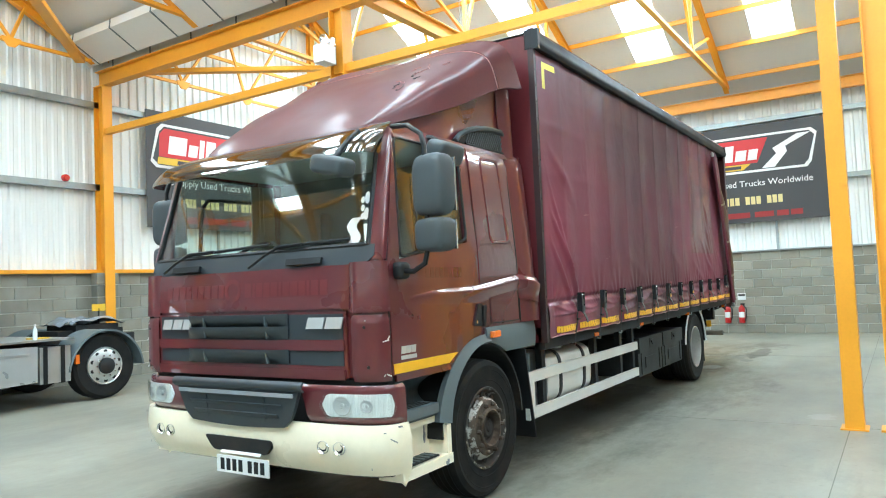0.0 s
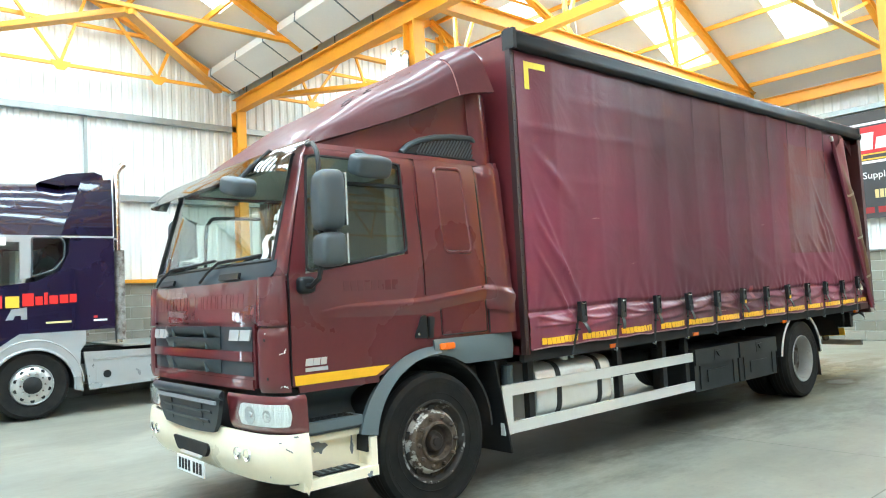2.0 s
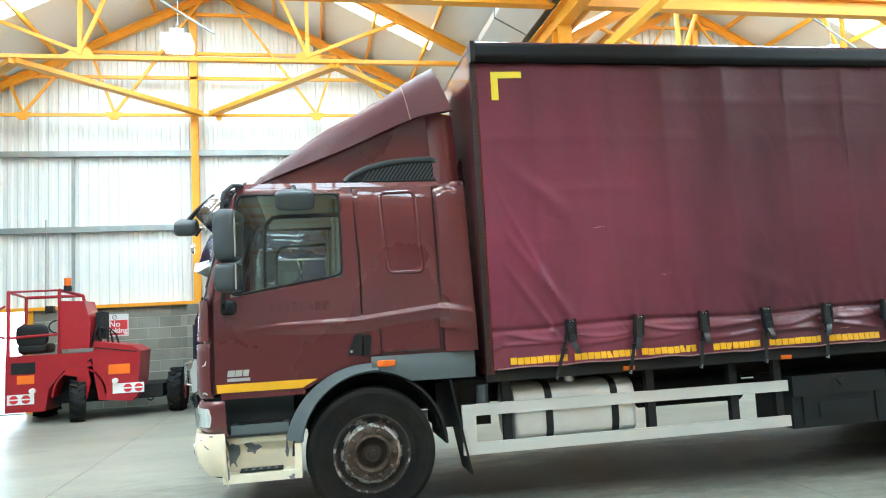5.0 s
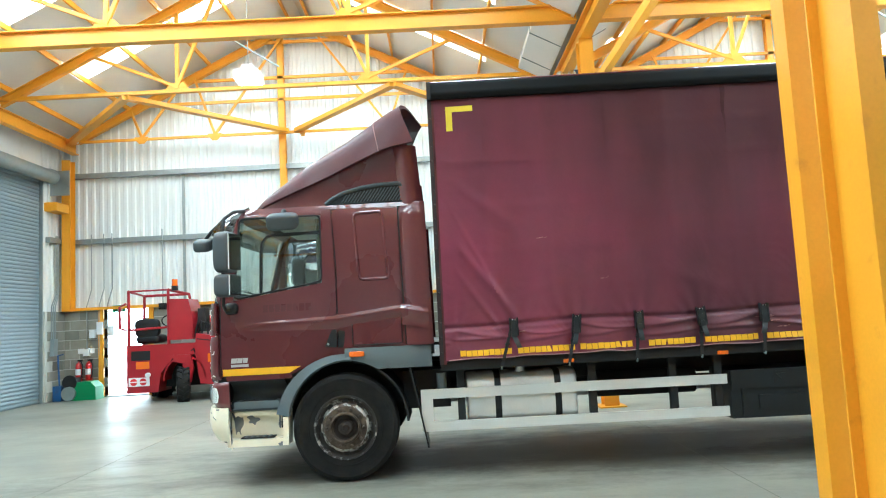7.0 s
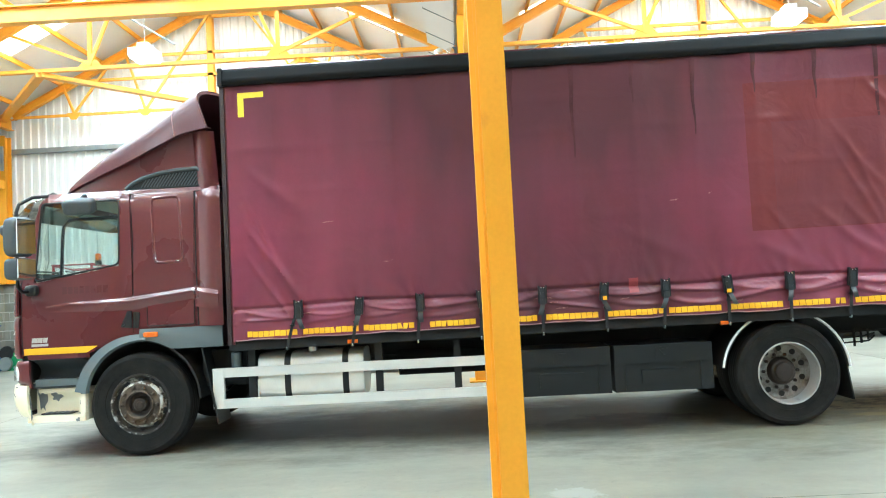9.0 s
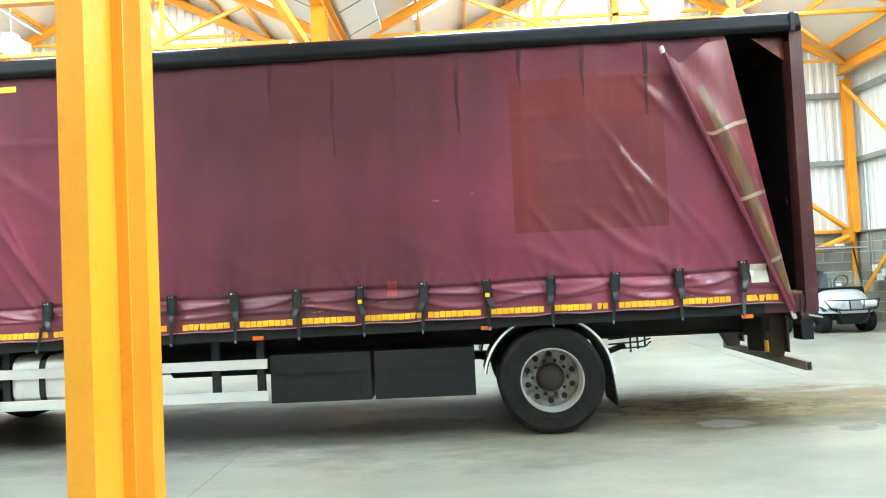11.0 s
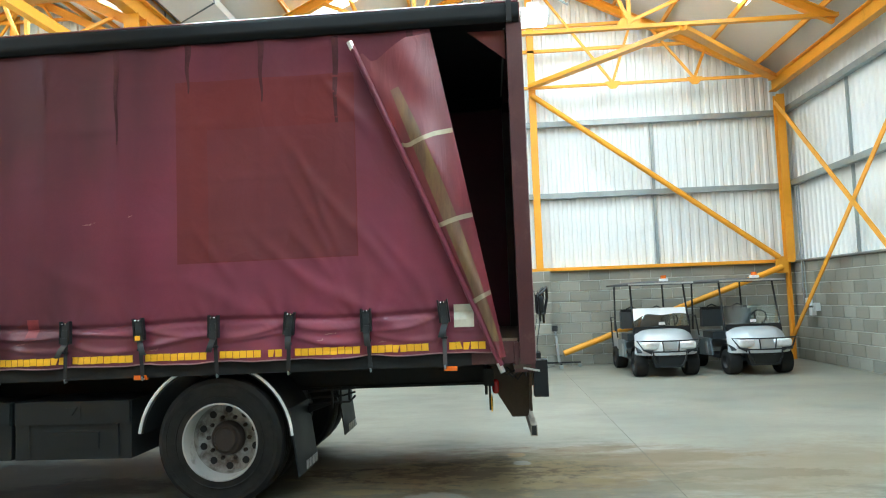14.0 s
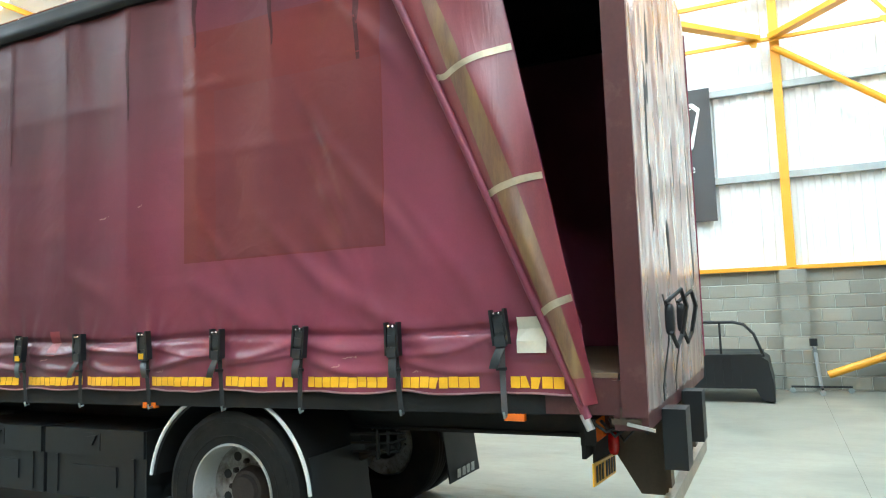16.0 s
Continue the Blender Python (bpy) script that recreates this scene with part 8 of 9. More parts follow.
part("wheel_well", prism(B(), [(-0.50, 0.30), (0.44, 0.30), (0.30, 0.98), (-0.22, 0.95)], "x", -0.50, -0.44), M_DARK, fork, "dark wheel well")
part("steer_fork", prism(B(), [(0.02, 0.40), (0.20, 0.40), (0.26, 0.70), (0.20, 0.98), (-0.16, 0.98), (-0.16, 0.84), (0.04, 0.80)], "x", 0.02, 0.09), M_RED, fork, "red steering fork", bevel=0.012)
part("hydraulic_hose", tube(B(), [(-0.05, 0.12, 1.0), (0.02, 0.25, 1.1), (-0.02, 0.30, 0.9), (-0.1, 0.28, 0.6)], 0.018, 6), M_BLACK, fork)
part("chassis", Bx(-1.7, -0.4, -0.9, 1.4, 0.30, 0.55), M_DARK, fork, bevel=0.03)
part("hydraulic_tank", prism(B(), [(-0.28, 1.30), (0.22, 1.30), (0.24, 1.75), (0.14, 2.16), (-0.26, 2.18), (-0.28, 1.80)], "x", -0.65, 0.0), M_RED, fork, "tall red tank", bevel=0.025)
part("mast_chain", Bx(-0.55, -0.25, 0.26, 0.42, 1.45, 1.95), M_DARK, fork, bevel=0.03)
cage = part("cage", tube(B(), [(-0.05, -1.15, 1.22), (-0.05, -1.15, 2.38), (-0.05, -0.30, 2.38), (-0.05, -0.30, 1.20), (-0.05, -0.34, 0.90)], 0.035, 8), M_RED, fork, "red tubular operator cage", smooth=True)
part("cage_bar", tube(B(), [(-0.75, -1.12, 1.22), (-0.75, -1.10, 2.30), (-0.05, -1.15, 2.38)], 0.03, 8), M_RED, cage)
part("cage_bar", tube(B(), [(-0.75, -1.10, 2.30), (-0.75, -0.10, 2.30), (-0.05, -0.30, 2.38)], 0.03, 8), M_RED, cage)
part("cage_bar", tube(B(), [(-0.75, -0.10, 2.30), (-0.75, 0.02, 1.7)], 0.03, 8), M_RED, cage)
part("cage_bar", tube(B(), [(-0.05, -1.15, 1.55), (-0.05, -0.30, 1.58)], 0.025, 8), M_RED, cage)
part("grab_rail", tube(B(), [(0.0, -1.18, 1.55), (0.0, -1.32, 1.60), (0.0, -1.32, 2.05), (0.0, -1.18, 2.12)], 0.025, 8), M_RED, cage)
part("seat", pod((-0.36, -0.78, 1.34), (0.28, 0.27, 0.10), 4), M_BLACK, fork, "black operator seat", smooth=True)
part("seat_back", pod((-0.14, -0.78, 1.58), (0.07, 0.27, 0.20), 4), M_BLACK, fork, smooth=True)
part("steering_wheel", tube(B(), [(-0.55 + 0.02 * math.sin(t), -0.48 + 0.16 * math.cos(t), 1.72 + 0.12 * math.sin(t)) for t in [k * math.tau / 18 for k in range(18)]], 0.014, 6, True), M_BLACK, fork)
part("work_lamp", Bx(-0.72, -0.58, -0.72, -0.58, 1.98, 2.12), M_BLACK, fork, bevel=0.02)
bc = part("beacon_base", tube(B(), [(-0.12, -0.18, 2.36), (-0.12, -0.18, 2.46)], 0.07, 14), M_BLACK, fork)
part("beacon", tube(B(), [(-0.12, -0.18, 2.46), (-0.12, -0.18, 2.60)], 0.06, 14), M_LENS, bc, "orange beacon")
for y0, y1, z0, z1, mt, nm in ((-1.08, -0.68, 0.90, 1.10, M_BLACK, "vent_grille"), (-0.98, -0.70, 0.72, 0.87, M_LENS, "reflector"), (0.55, 0.92, 0.80, 0.98, M_LENS, "reflector")):
    part(nm, Bx(0.0, 0.012 if y0 < 0 else 0.03, y0, y1, z0, z1), mt, fork, bevel=0.004)
for y0, y1, z0, z1, px in ((-1.14, -0.70, 0.36, 0.54, 0.006), (0.62, 1.16, 0.45, 0.63, 0.026)):
    bd = part("warning_board", Bx(px - 0.006, px + 0.006, y0, y1, z0, z1), M_WHITE, fork, "white board with red discs")
    for k in range(2):
        yc = y0 + (y1 - y0) * (0.25 + 0.45 * k) if y0 < 0 else y0 + (y1 - y0) * (0.48 + 0.35 * k)
        part("red_disc", lathe(B(), [(0.075, 0.006), (0.075, 0.009), (0, 0.009)], 18, Matrix.Translation((px, yc, (z0 + z1) / 2))), M_BRED, bd)
        part("white_bar", Bx(px + 0.009, px + 0.012, yc - 0.075, yc + 0.075, (z0 + z1) / 2 - 0.012, (z0 + z1) / 2 + 0.012), M_WHITE, bd)
    part("work_light", lathe(B(), [(0.05, 0), (0.05, 0.06), (0, 0.065)], 14, Matrix.Translation((px, y1 - 0.02 if y0 < 0 else y0 + 0.05, z1 + 0.05))), M_WHITE, bd)
part("tow_eye", tube(B(), [(-0.2, 1.22 + 0.05 * math.cos(t), 0.32 + 0.05 * math.sin(t)) for t in [k * math.tau / 12 for k in range(12)]], 0.012, 6, True), M_DARK, fork)
fork.matrix_basis = pose(-11.1, 0.0, 0)

# ---- golf carts ----
M_CART = pbr("silver_grey_plastic", (0.42, 0.44, 0.45), 0.35, 0.2, var=0.05, coat=0.3)


M_CARTG = pbr("blue_grey_plastic", (0.16, 0.19, 0.20), 0.42, var=0.08)
M_VINYL = pbr("grey_seat_vinyl", (0.055, 0.062, 0.066), 0.5, var=0.15, fine=90)


def golf_cart():
    c = thing("golf_cart", "silver two-seat golf cart with a dark canopy parked against the wall", "golf cart", "parked golf carts")
    def wh(x, y):
        s = 1 if y > 0 else -1
        f = Matrix.Translation((x, y, 0.23)) @ Matrix.Rotation(radians(90) * s, 4, "Z")
        w = part("wheel", lathe(B(), [(0.12, -0.12), (0.195, -0.12), (0.22, -0.105), (0.23, -0.07), (0.23, 0.07), (0.22, 0.105), (0.195, 0.12), (0.12, 0.12)], 28, f), M_TYRE, c, "small black tyre", smooth=True)
        part("rim", lathe(B(), [(0.13, 0.115), (0.12, 0.10), (0.105, 0.065), (0.05, 0.06), (0.045, 0.085), (0, 0.09)], 18, f), M_GREY_D, w, "black steel rim", smooth=True)
    for x in (0, -1.65):
        for y in (-0.46, 0.46):
            wh(x, y)
    fr = part("front_cowl", sheet(lambda a, b: Vector((0.42 - 0.62 * (2 * abs(a - 0.5)) ** 3 * 0.5 - 0.50 * b ** 1.6, (a - 0.5) * (1.14 - 0.20 * b), 0.40 + 0.46 * math.sin(b * 1.57) ** 0.9)), 24, 12, 0.02), M_CART, c, "silver plastic front cowl", smooth=True)
    for s in (1, -1):
        part("front_fender", sheet(lambda a, b, s=s: Vector((0.0 - math.cos(math.pi * (0.04 + 0.72 * a)) * 0.34, s * (0.34 + 0.21 * b), 0.24 + math.sin(math.pi * (0.04 + 0.72 * a)) * 0.32)), 14, 3, 0.02), M_BLACK, c, smooth=True)
        part("headlamp", pod((0.318, s * 0.325, 0.575), (0.10, 0.165, 0.080), 3.4, Matrix.Rotation(radians(-14 * s), 4, "Z")), M_CLAMP, fr, "clear headlamp", smooth=True)
        part("side_panel", prism(B(), [(-0.66, 0.30), (-1.34, 0.27), (-1.34, 0.62), (-0.74, 0.62)], "y", s * 0.535, s * 0.56), M_CARTG, c, "grey side panel under the seat", bevel=0.008)
        part("panel_strip", Bx(-0.98, -0.86, min(s * 0.558, s * 0.566), max(s * 0.558, s * 0.566), 0.31, 0.545), M_CART, c, "pale upright strip")
        for x in (-0.30, -1.75):
            part("canopy_post", tube(B(), [(x + (0.22 if x > -1 else 0), s * 0.52, 0.75), (x, s * 0.50, 1.70)], 0.018, 8), M_BLACK, c)
        part("arm_rail", tube(B(), [(-1.75, s * 0.58, 0.40), (-1.75, s * 0.60, 1.05), (-1.35, s * 0.60, 1.05), (-1.25, s * 0.58, 0.65)], 0.015, 8), M_BLACK, c)
    part("bumper", prism(B(), [(-0.46, 0.49), (0.46, 0.49), (0.34, 0.43), (0.29, 0.30), (0.25, 0.18), (-0.25, 0.18), (-0.29, 0.30), (-0.34, 0.43)], "x", 0.20, 0.36), M_BLACK, c, "black lower bumper", bevel=0.025)
    part("bumper_inset", Bx(0.355, 0.372, -0.19, 0.19, 0.24, 0.37), M_GREY_D, c, bevel=0.006)
    part("bumper_hoop", tube(B(), [(0.37, -0.30, 0.47), (0.40, -0.28, 0.34), (0.40, -0.22, 0.225), (0.40, -0.12, 0.20), (0.40, 0.12, 0.20), (0.40, 0.22, 0.225), (0.40, 0.28, 0.34), (0.37, 0.30, 0.47)], 0.013, 8), M_GREY_D, c, smooth=True)
    part("brush_bar", tube(B(), [(0.33, -0.57, 0.67), (0.45, -0.46, 0.665), (0.485, -0.15, 0.66), (0.485, 0.15, 0.66), (0.45, 0.46, 0.665), (0.33, 0.57, 0.67), (0.40, 0.47, 0.50), (0.455, 0.30, 0.472), (0.48, 0.13, 0.468), (0.48, -0.13, 0.468), (0.455, -0.30, 0.472), (0.40, -0.47, 0.50)], 0.013, 8, True), M_BLACK, c, smooth=True)
    for s in (1, -1):
        part("brush_bar_upright", tube(B(), [(0.485, s * 0.15, 0.66), (0.49, s * 0.14, 0.57), (0.48, s * 0.13, 0.468)], 0.011, 8), M_BLACK, c)
    part("nose_badge", Bx(0.405, 0.428, -0.12, 0.12, 0.50, 0.645), M_CART, c, "plain badge plate", bevel=0.004)
    part("floor_pan", Bx(-1.3, 0.2, -0.5, 0.5, 0.26, 0.32), M_BLACK, c)
    part("dash", Bx(-0.22, -0.05, -0.5, 0.5, 0.78, 0.90), M_BLACK, c, bevel=0.03)
    part("steering_wheel", tube(B(), [(-0.38 + 0.06 * math.sin(t), 0.24 + 0.15 * math.cos(t), 1.0 + 0.14 * math.sin(t)) for t in [k * math.tau / 18 for k in range(18)]], 0.014, 6, True), M_BLACK, c)
    part("bench_seat", Bx(-1.25, -0.72, -0.5, 0.5, 0.60, 0.74), M_VINYL, c, "dark grey bench seat", bevel=0.05)
    part("seat_back", Bx(-1.40, -1.27, -0.49, 0.49, 0.82, 1.15), M_VINYL, c, "dark grey padded seat back", bevel=0.06, segs=4)
    part("seat_back_roll", Bx(-1.46, -1.36, -0.46, 0.46, 1.05, 1.21), M_BLACK, c, "black padded roll", bevel=0.04, segs=3)
    for s in (1, -1):
        part("seat_hoop", tube(B(), [(-1.34, s * 0.26 - 0.10, 1.12), (-1.35, s * 0.26 - 0.09, 1.22), (-1.355, s * 0.26, 1.26), (-1.35, s * 0.26 + 0.09, 1.22), (-1.34, s * 0.26 + 0.10, 1.12)], 0.014, 8), M_BLACK, c, smooth=True)
    part("rear_body", Bx(-2.05, -1.35, -0.54, 0.54, 0.40, 0.72), M_CART, c, bevel=0.05)
    sc = part("windscreen", sheet(lambda a, b: Vector((-0.06 - 0.16 * b, (a - 0.5) * 1.02, 0.86 + 0.38 * b)), 6, 4, 0.005), M_GLASS, c, "clear low windscreen")
    sc.visible_shadow = False
    part("screen_label", Bx(-0.075, -0.065, -0.05, 0.06, 0.93, 0.98), M_WHITE, sc)
    part("canopy", sheet(lambda a, b: Vector((0.0 - 2.0 * b, (a - 0.5) * 1.22, 1.70 + 0.05 * (1 - (2 * a - 1) ** 4) * (1 - (2 * b - 1) ** 6) + 0.02 * b)), 10, 10, 0.03), pbr("dark_canopy_plastic", (0.05, 0.05, 0.055), 0.5), c, "dark plastic canopy", smooth=True)
    part("canopy_edge", bar(B(), (0.02, -0.60, 1.70), (0.02, 0.60, 1.70), 0.03, 0.03), M_ALU, c)
    bcn = part("beacon_base", Bx(-0.16, -0.04, 0.02, 0.16, 1.74, 1.79), M_WHITE, c)
    part("beacon", tube(B(), [(-0.10, 0.09, 1.79), (-0.10, 0.09, 1.85)], 0.05, 14), M_LENS, bcn, "orange beacon")
    return c


cart = golf_cart()
cart.matrix_basis = pose(-10.72, 16.17, 0, 0, 0, 2)
second = copy_thing(cart, pose(-10.62, 17.80, 0, 0, 0, 4))
cart["label"] = "silver golf cart with a white reflection painted across its windscreen"
# the glass's bright reflection, painted as a fixed white sheet before the windscreen
def glare_fn(a, b):
    lo = 1.01 + 0.12 * min(1.0, a * 3.5) - 0.05 * max(0.0, a - 0.6) + 0.02 * math.sin(a * 9.0)
    z = lo + (1.245 - lo) * b
    return Vector((-0.048 - 0.16 * (z - 0.86) / 0.38, (a - 0.5) * 1.0, z))


part("screen_film", sheet(glare_fn, 20, 4, 0.003), M_WHITE, cart, "white sheet painting a reflection across the windscreen", smooth=True)

# ---- black pickup tub, stand, signs, fittings ----
tub = thing("pickup_tub", "black pickup load tub with a hoop rail standing on the floor", "vehicle part")
part("tub_shell", prism(B(), [(-0.90, 0.22), (0.72, 0.22), (0.80, 0.05), (0.98, 0.02), (0.98, 0.28), (0.92, 0.64), (0.80, 0.72), (-0.90, 0.72)], "x", -0.7, 0.7), M_BLACK, tub, "black plastic tub", bevel=0.03)
for k in range(12):
    y = -0.82 + k * 0.13
    part("rib", Bx(0.69, 0.712, y, y + 0.05, 0.30, 0.66), M_BLACK, tub, bevel=0.006)
part("hoop", tube(B(), [(0.6, 0.86, 0.70), (0.6, 0.74, 1.05), (0.6, 0.60, 1.20), (0.6, 0.45, 1.24), (0.6, -0.85, 1.26), (0.6, -0.9, 0.72)], 0.022, 8), M_BLACK, tub, "black hoop rail", smooth=True)
for y in (0.25, -0.15):
    part("hoop_post", tube(B(), [(0.6, y, 0.70), (0.6, y, 1.25)], 0.018, 8), M_BLACK, tub)
part("top_lip", Bx(-0.72, 0.72, -0.92, 0.84, 0.70, 0.745), M_GREY_D, tub, bevel=0.012)
tub.location = (-11.95, 12.75, 0)

stand = thing("alignment_stand", "small wheeled alignment stand with a pale post", "stand")
part("base", box(Bx(-0.03, 0.03, -0.45, 0.45, 0.09, 0.12), -0.02, 0.4, -0.02, 0.02, 0.09, 0.12), M_BLACK, stand)
for p in ((0, -0.43), (0, 0.43), (0.38, 0)):
    part("castor", lathe(B(), [(0, -0.015), (0.045, -0.015), (0.045, 0.015), (0, 0.015)], 14, Matrix.Translation((p[0], p[1], 0.045))), M_GALV, stand)
part("post", tube(B(), [(0, 0, 0.10), (-0.02, -0.06, 0.78)], 0.03, 10), M_SILVERP, stand, "pale metal post")
part("head", Bx(-0.07, 0.05, -0.13, -0.01, 0.78, 0.90), M_BLACK, stand, bevel=0.02)
stand.location = (-12.75, 14.42, 0)


def banner(name, m):
    """A printed banner, 3.92 by 2.5; local x along it, y up, z out of the wall."""
    b = thing(name, "black printed banner with red and white panel on the wall", "banner", "wall banners")
    def at(bm):
        bmesh.ops.transform(bm, matrix=m, verts=bm.verts[:])
        return bm
    def flat(pts, z0, z1):
        bm = B()
        prism(bm, pts, "z", z0, z1)
        return at(bm)
    part("cloth", at(sheet(lambda u, v: Vector((3.92 * u, 2.5 * v, 0.012 * noise.noise((u * 6, v * 4, 1)) * 0.8)), 30, 20, 0.003)), M_BANNER, b, smooth=True)
    rnd = lambda x0, y0, x1, y1, sk, r=0.12: [(x0 + r, y0), (x1 - r, y0), (x1 - r * 0.2 + sk * 0.05, y0 + r), (x1 + sk, y1 - r), (x1 + sk - r, y1), (x0 + r + sk, y1), (x0 + sk, y1 - r), (x0 - 0.02, y0 + r)]
    part("white_panel", flat(rnd(0.12, 1.28, 3.60, 2.24, 0.14), 0.014, 0.018), M_WHITE, b, "white rounded panel")
    part("black_field", flat(rnd(0.18, 1.34, 3.54, 2.18, 0.14), 0.019, 0.022), M_BANNER, b)
    part("red_field", flat([(0.30, 1.52), (2.35, 1.52), (2.62, 2.14), (0.44, 2.14), (0.32, 2.0)], 0.023, 0.026), M_BRED, b, "red field")
    part("yellow_field", flat([(0.26, 1.36), (2.0, 1.36), (2.2, 1.51), (0.28, 1.51)], 0.023, 0.026), M_BYEL, b, "yellow strip")
    x = 0.52
    for wd, hh in ((0.46, 0.40), (0.24, 0.27), (0.13, 0.42), (0.26, 0.42), (0.26, 0.27), (0.22, 0.27)):
        part("mark_bar", flat([(x, 1.60), (x + wd, 1.60), (x + wd + 0.05, 1.60 + hh), (x + 0.05, 1.60 + hh)], 0.027, 0.030), M_WHITE, b, "plain white bar")
        x += wd + 0.05
    part("mark_bar", flat([(0.75, 1.395), (1.95, 1.395), (1.97, 1.475), (0.77, 1.475)], 0.027, 0.030), M_BANNER, b, "plain dark bar")
    part("road_shape", flat([(2.45, 1.36), (2.75, 1.36), (3.05, 1.72), (3.02, 1.86), (3.60, 2.14), (3.30, 2.14), (2.72, 1.84), (2.80, 1.70)], 0.023, 0.027), M_WHITE, b, "white road shape")
    words("We Supply Used Trucks Worldwide", 0.222, m @ Matrix.Translation((1.96, 0.93, 0.016)), M_WHITE, b, "writing", "white lettering", align="CENTER")
    x = 0.95
    for wd in (0.10, 0.10, 0.10, 0, 0.13, 0.13, 0.13, 0.13, 0, 0.13, 0.13, 0.13, 0, 0.13, 0.13, 0.13):
        if wd:
            part("number_bar", flat([(x, 0.46), (x + wd * 0.78, 0.46), (x + wd * 0.78, 0.66), (x, 0.66)], 0.012, 0.016), M_BGOLD, b, "plain gold bar")
        x += wd or 0.12
    x = 0.35
    for wd in (0.62, 0.28, 0.9, 0.5, 0.3, 0.3):
        part("address_bar", flat([(x, 0.12), (x + wd * 0.9, 0.12), (x + wd * 0.9, 0.26), (x, 0.26)], 0.012, 0.016), M_BDRED, b, "plain dark red bar")
        x += wd + 0.02
    return b


banner("banner", Matrix(((0, 0, 1, -13.14), (1, 0, 0, 9.05), (0, 1, 0, 3.05), (0, 0, 0, 1))))
banner("banner", Matrix(((1, 0, 0, -5.28), (0, 0, -1, 19.58), (0, 1, 0, 2.84), (0, 0, 0, 1))))

sign = thing("no_smoking_sign", "white and red no smoking sign on the block wall", "sign")
WX = Matrix(((0, 0, 1, 0), (1, 0, 0, 0), (0, 1, 0, 0), (0, 0, 0, 1)))
part("board", Bx(0, 0.006, 0, 0.55, 0, 0.47), M_WHITE, sign, bevel=0.002)
part("red_panel", Bx(0.006, 0.009, 0.02, 0.53, 0.03, 0.34), M_BRED, sign)
words("No", 0.17, WX @ Matrix.Translation((0.275, 0.205, 0.010)), M_WHITE, sign, "writing", align="CENTER", bold=0.004)
words("smoking", 0.155, WX @ Matrix.Translation((0.275, 0.075, 0.010)), M_WHITE, sign, "writing", align="CENTER", bold=0.004)
part("ring", tube(B(), [(0.009, 0.275 + 0.045 * math.cos(t), 0.405 + 0.045 * math.sin(t)) for t in [k * math.tau / 20 for k in range(20)]], 0.005, 5, True), M_BLACK, sign)
part("bar", bar(B(), (0.009, 0.245, 0.375), (0.009, 0.305, 0.435), 0.004, 0.008), M_BLACK, sign)
sign.location = (-13.195, -0.14, 1.48)


def extinguisher(m, label):
    e = thing("fire_extinguisher", label, "fire extinguisher", "wall extinguishers")
    part("cylinder", lathe(B(), [(0, 0), (0.07, 0.0), (0.078, 0.03), (0.078, 0.36), (0.05, 0.42), (0.02, 0.44), (0.02, 0.46)], 18, Matrix.Rotation(radians(-90), 4, "Y")), pbr("extinguisher_red", (0.5, 0.015, 0.015), 0.3, coat=0.4), e, smooth=True)
    part("valve", Bx(-0.03, 0.03, -0.02, 0.08, 0.46, 0.50), M_BLACK, e, bevel=0.008)
    part("hose", tube(B(), [(0, 0.05, 0.46), (0.06, 0.12, 0.36), (0.07, 0.11, 0.15), (0.07, 0.08, 0.06)], 0.014, 6), M_BLACK, e, smooth=True)
    part("label", sheet(lambda a, b: Vector((0.0795 * math.cos(-1 + 2 * a), 0.0795 * math.sin(-1 + 2 * a), 0.14 + 0.14 * b)), 8, 1), M_WHITE, e)
    e.matrix_basis = m
    return e


for x in (-3.86, -3.52):
    extinguisher(pose(x, 19.50, 0.28, 0, 0, -90), "red fire extinguisher on the grey block wall")
    s = thing("extinguisher_sign", "small white sign above an extinguisher", "sign")
    part("plate", Bx(x - 0.10, x + 0.10, 19.600, 19.606, 0.86, 1.04), M_WHITE, s)
    part("blue_bar", Bx(x - 0.08, x + 0.08, 19.597, 19.600, 0.96, 1.01), M_DARK, s)
for y in (-3.20, -2.96):
    extinguisher(pose(-13.08, y, 0.42), "red fire extinguisher beside the exit door")
    s = thing("extinguisher_sign", "small white sign above an extinguisher", "sign")
    part("plate", Bx(-13.196, -13.19, y - 0.08, y + 0.08, 1.06, 1.18), M_WHITE, s)

# exit door opening in the west wall
for y in (-2.71, -1.50):
    struct("door_frame", Bx(-13.42, -13.16, y - 0.06, y + 0.06, 0, BT), M_ORANGE, "orange steel door frame")
struct("door_threshold", Bx(-13.42, -13.16, -2.65, -1.56, 0.0, 0.02), M_GALV)
exit_sign = thing("exit_sign", "small green running exit sign over the door", "sign")
part("board", Bx(-13.17, -13.155, -2.42, -2.12, 2.02, 2.18), pbr("exit_green", (0.02, 0.28, 0.10), 0.4), exit_sign)
part("white_shape", Bx(-13.155, -13.152, -2.30, -2.17, 2.05, 2.15), M_WHITE, exit_sign)
struct("backdrop", Bx(-15.2, -15.1, -6, 2, -0.2, 4), M_DAY, "bright daylight yard outside the door")
struct("ground", Bx(-15.1, -13.36, -6, 2, -0.25, -0.02), M_FLOOR, "pale concrete outside the door")

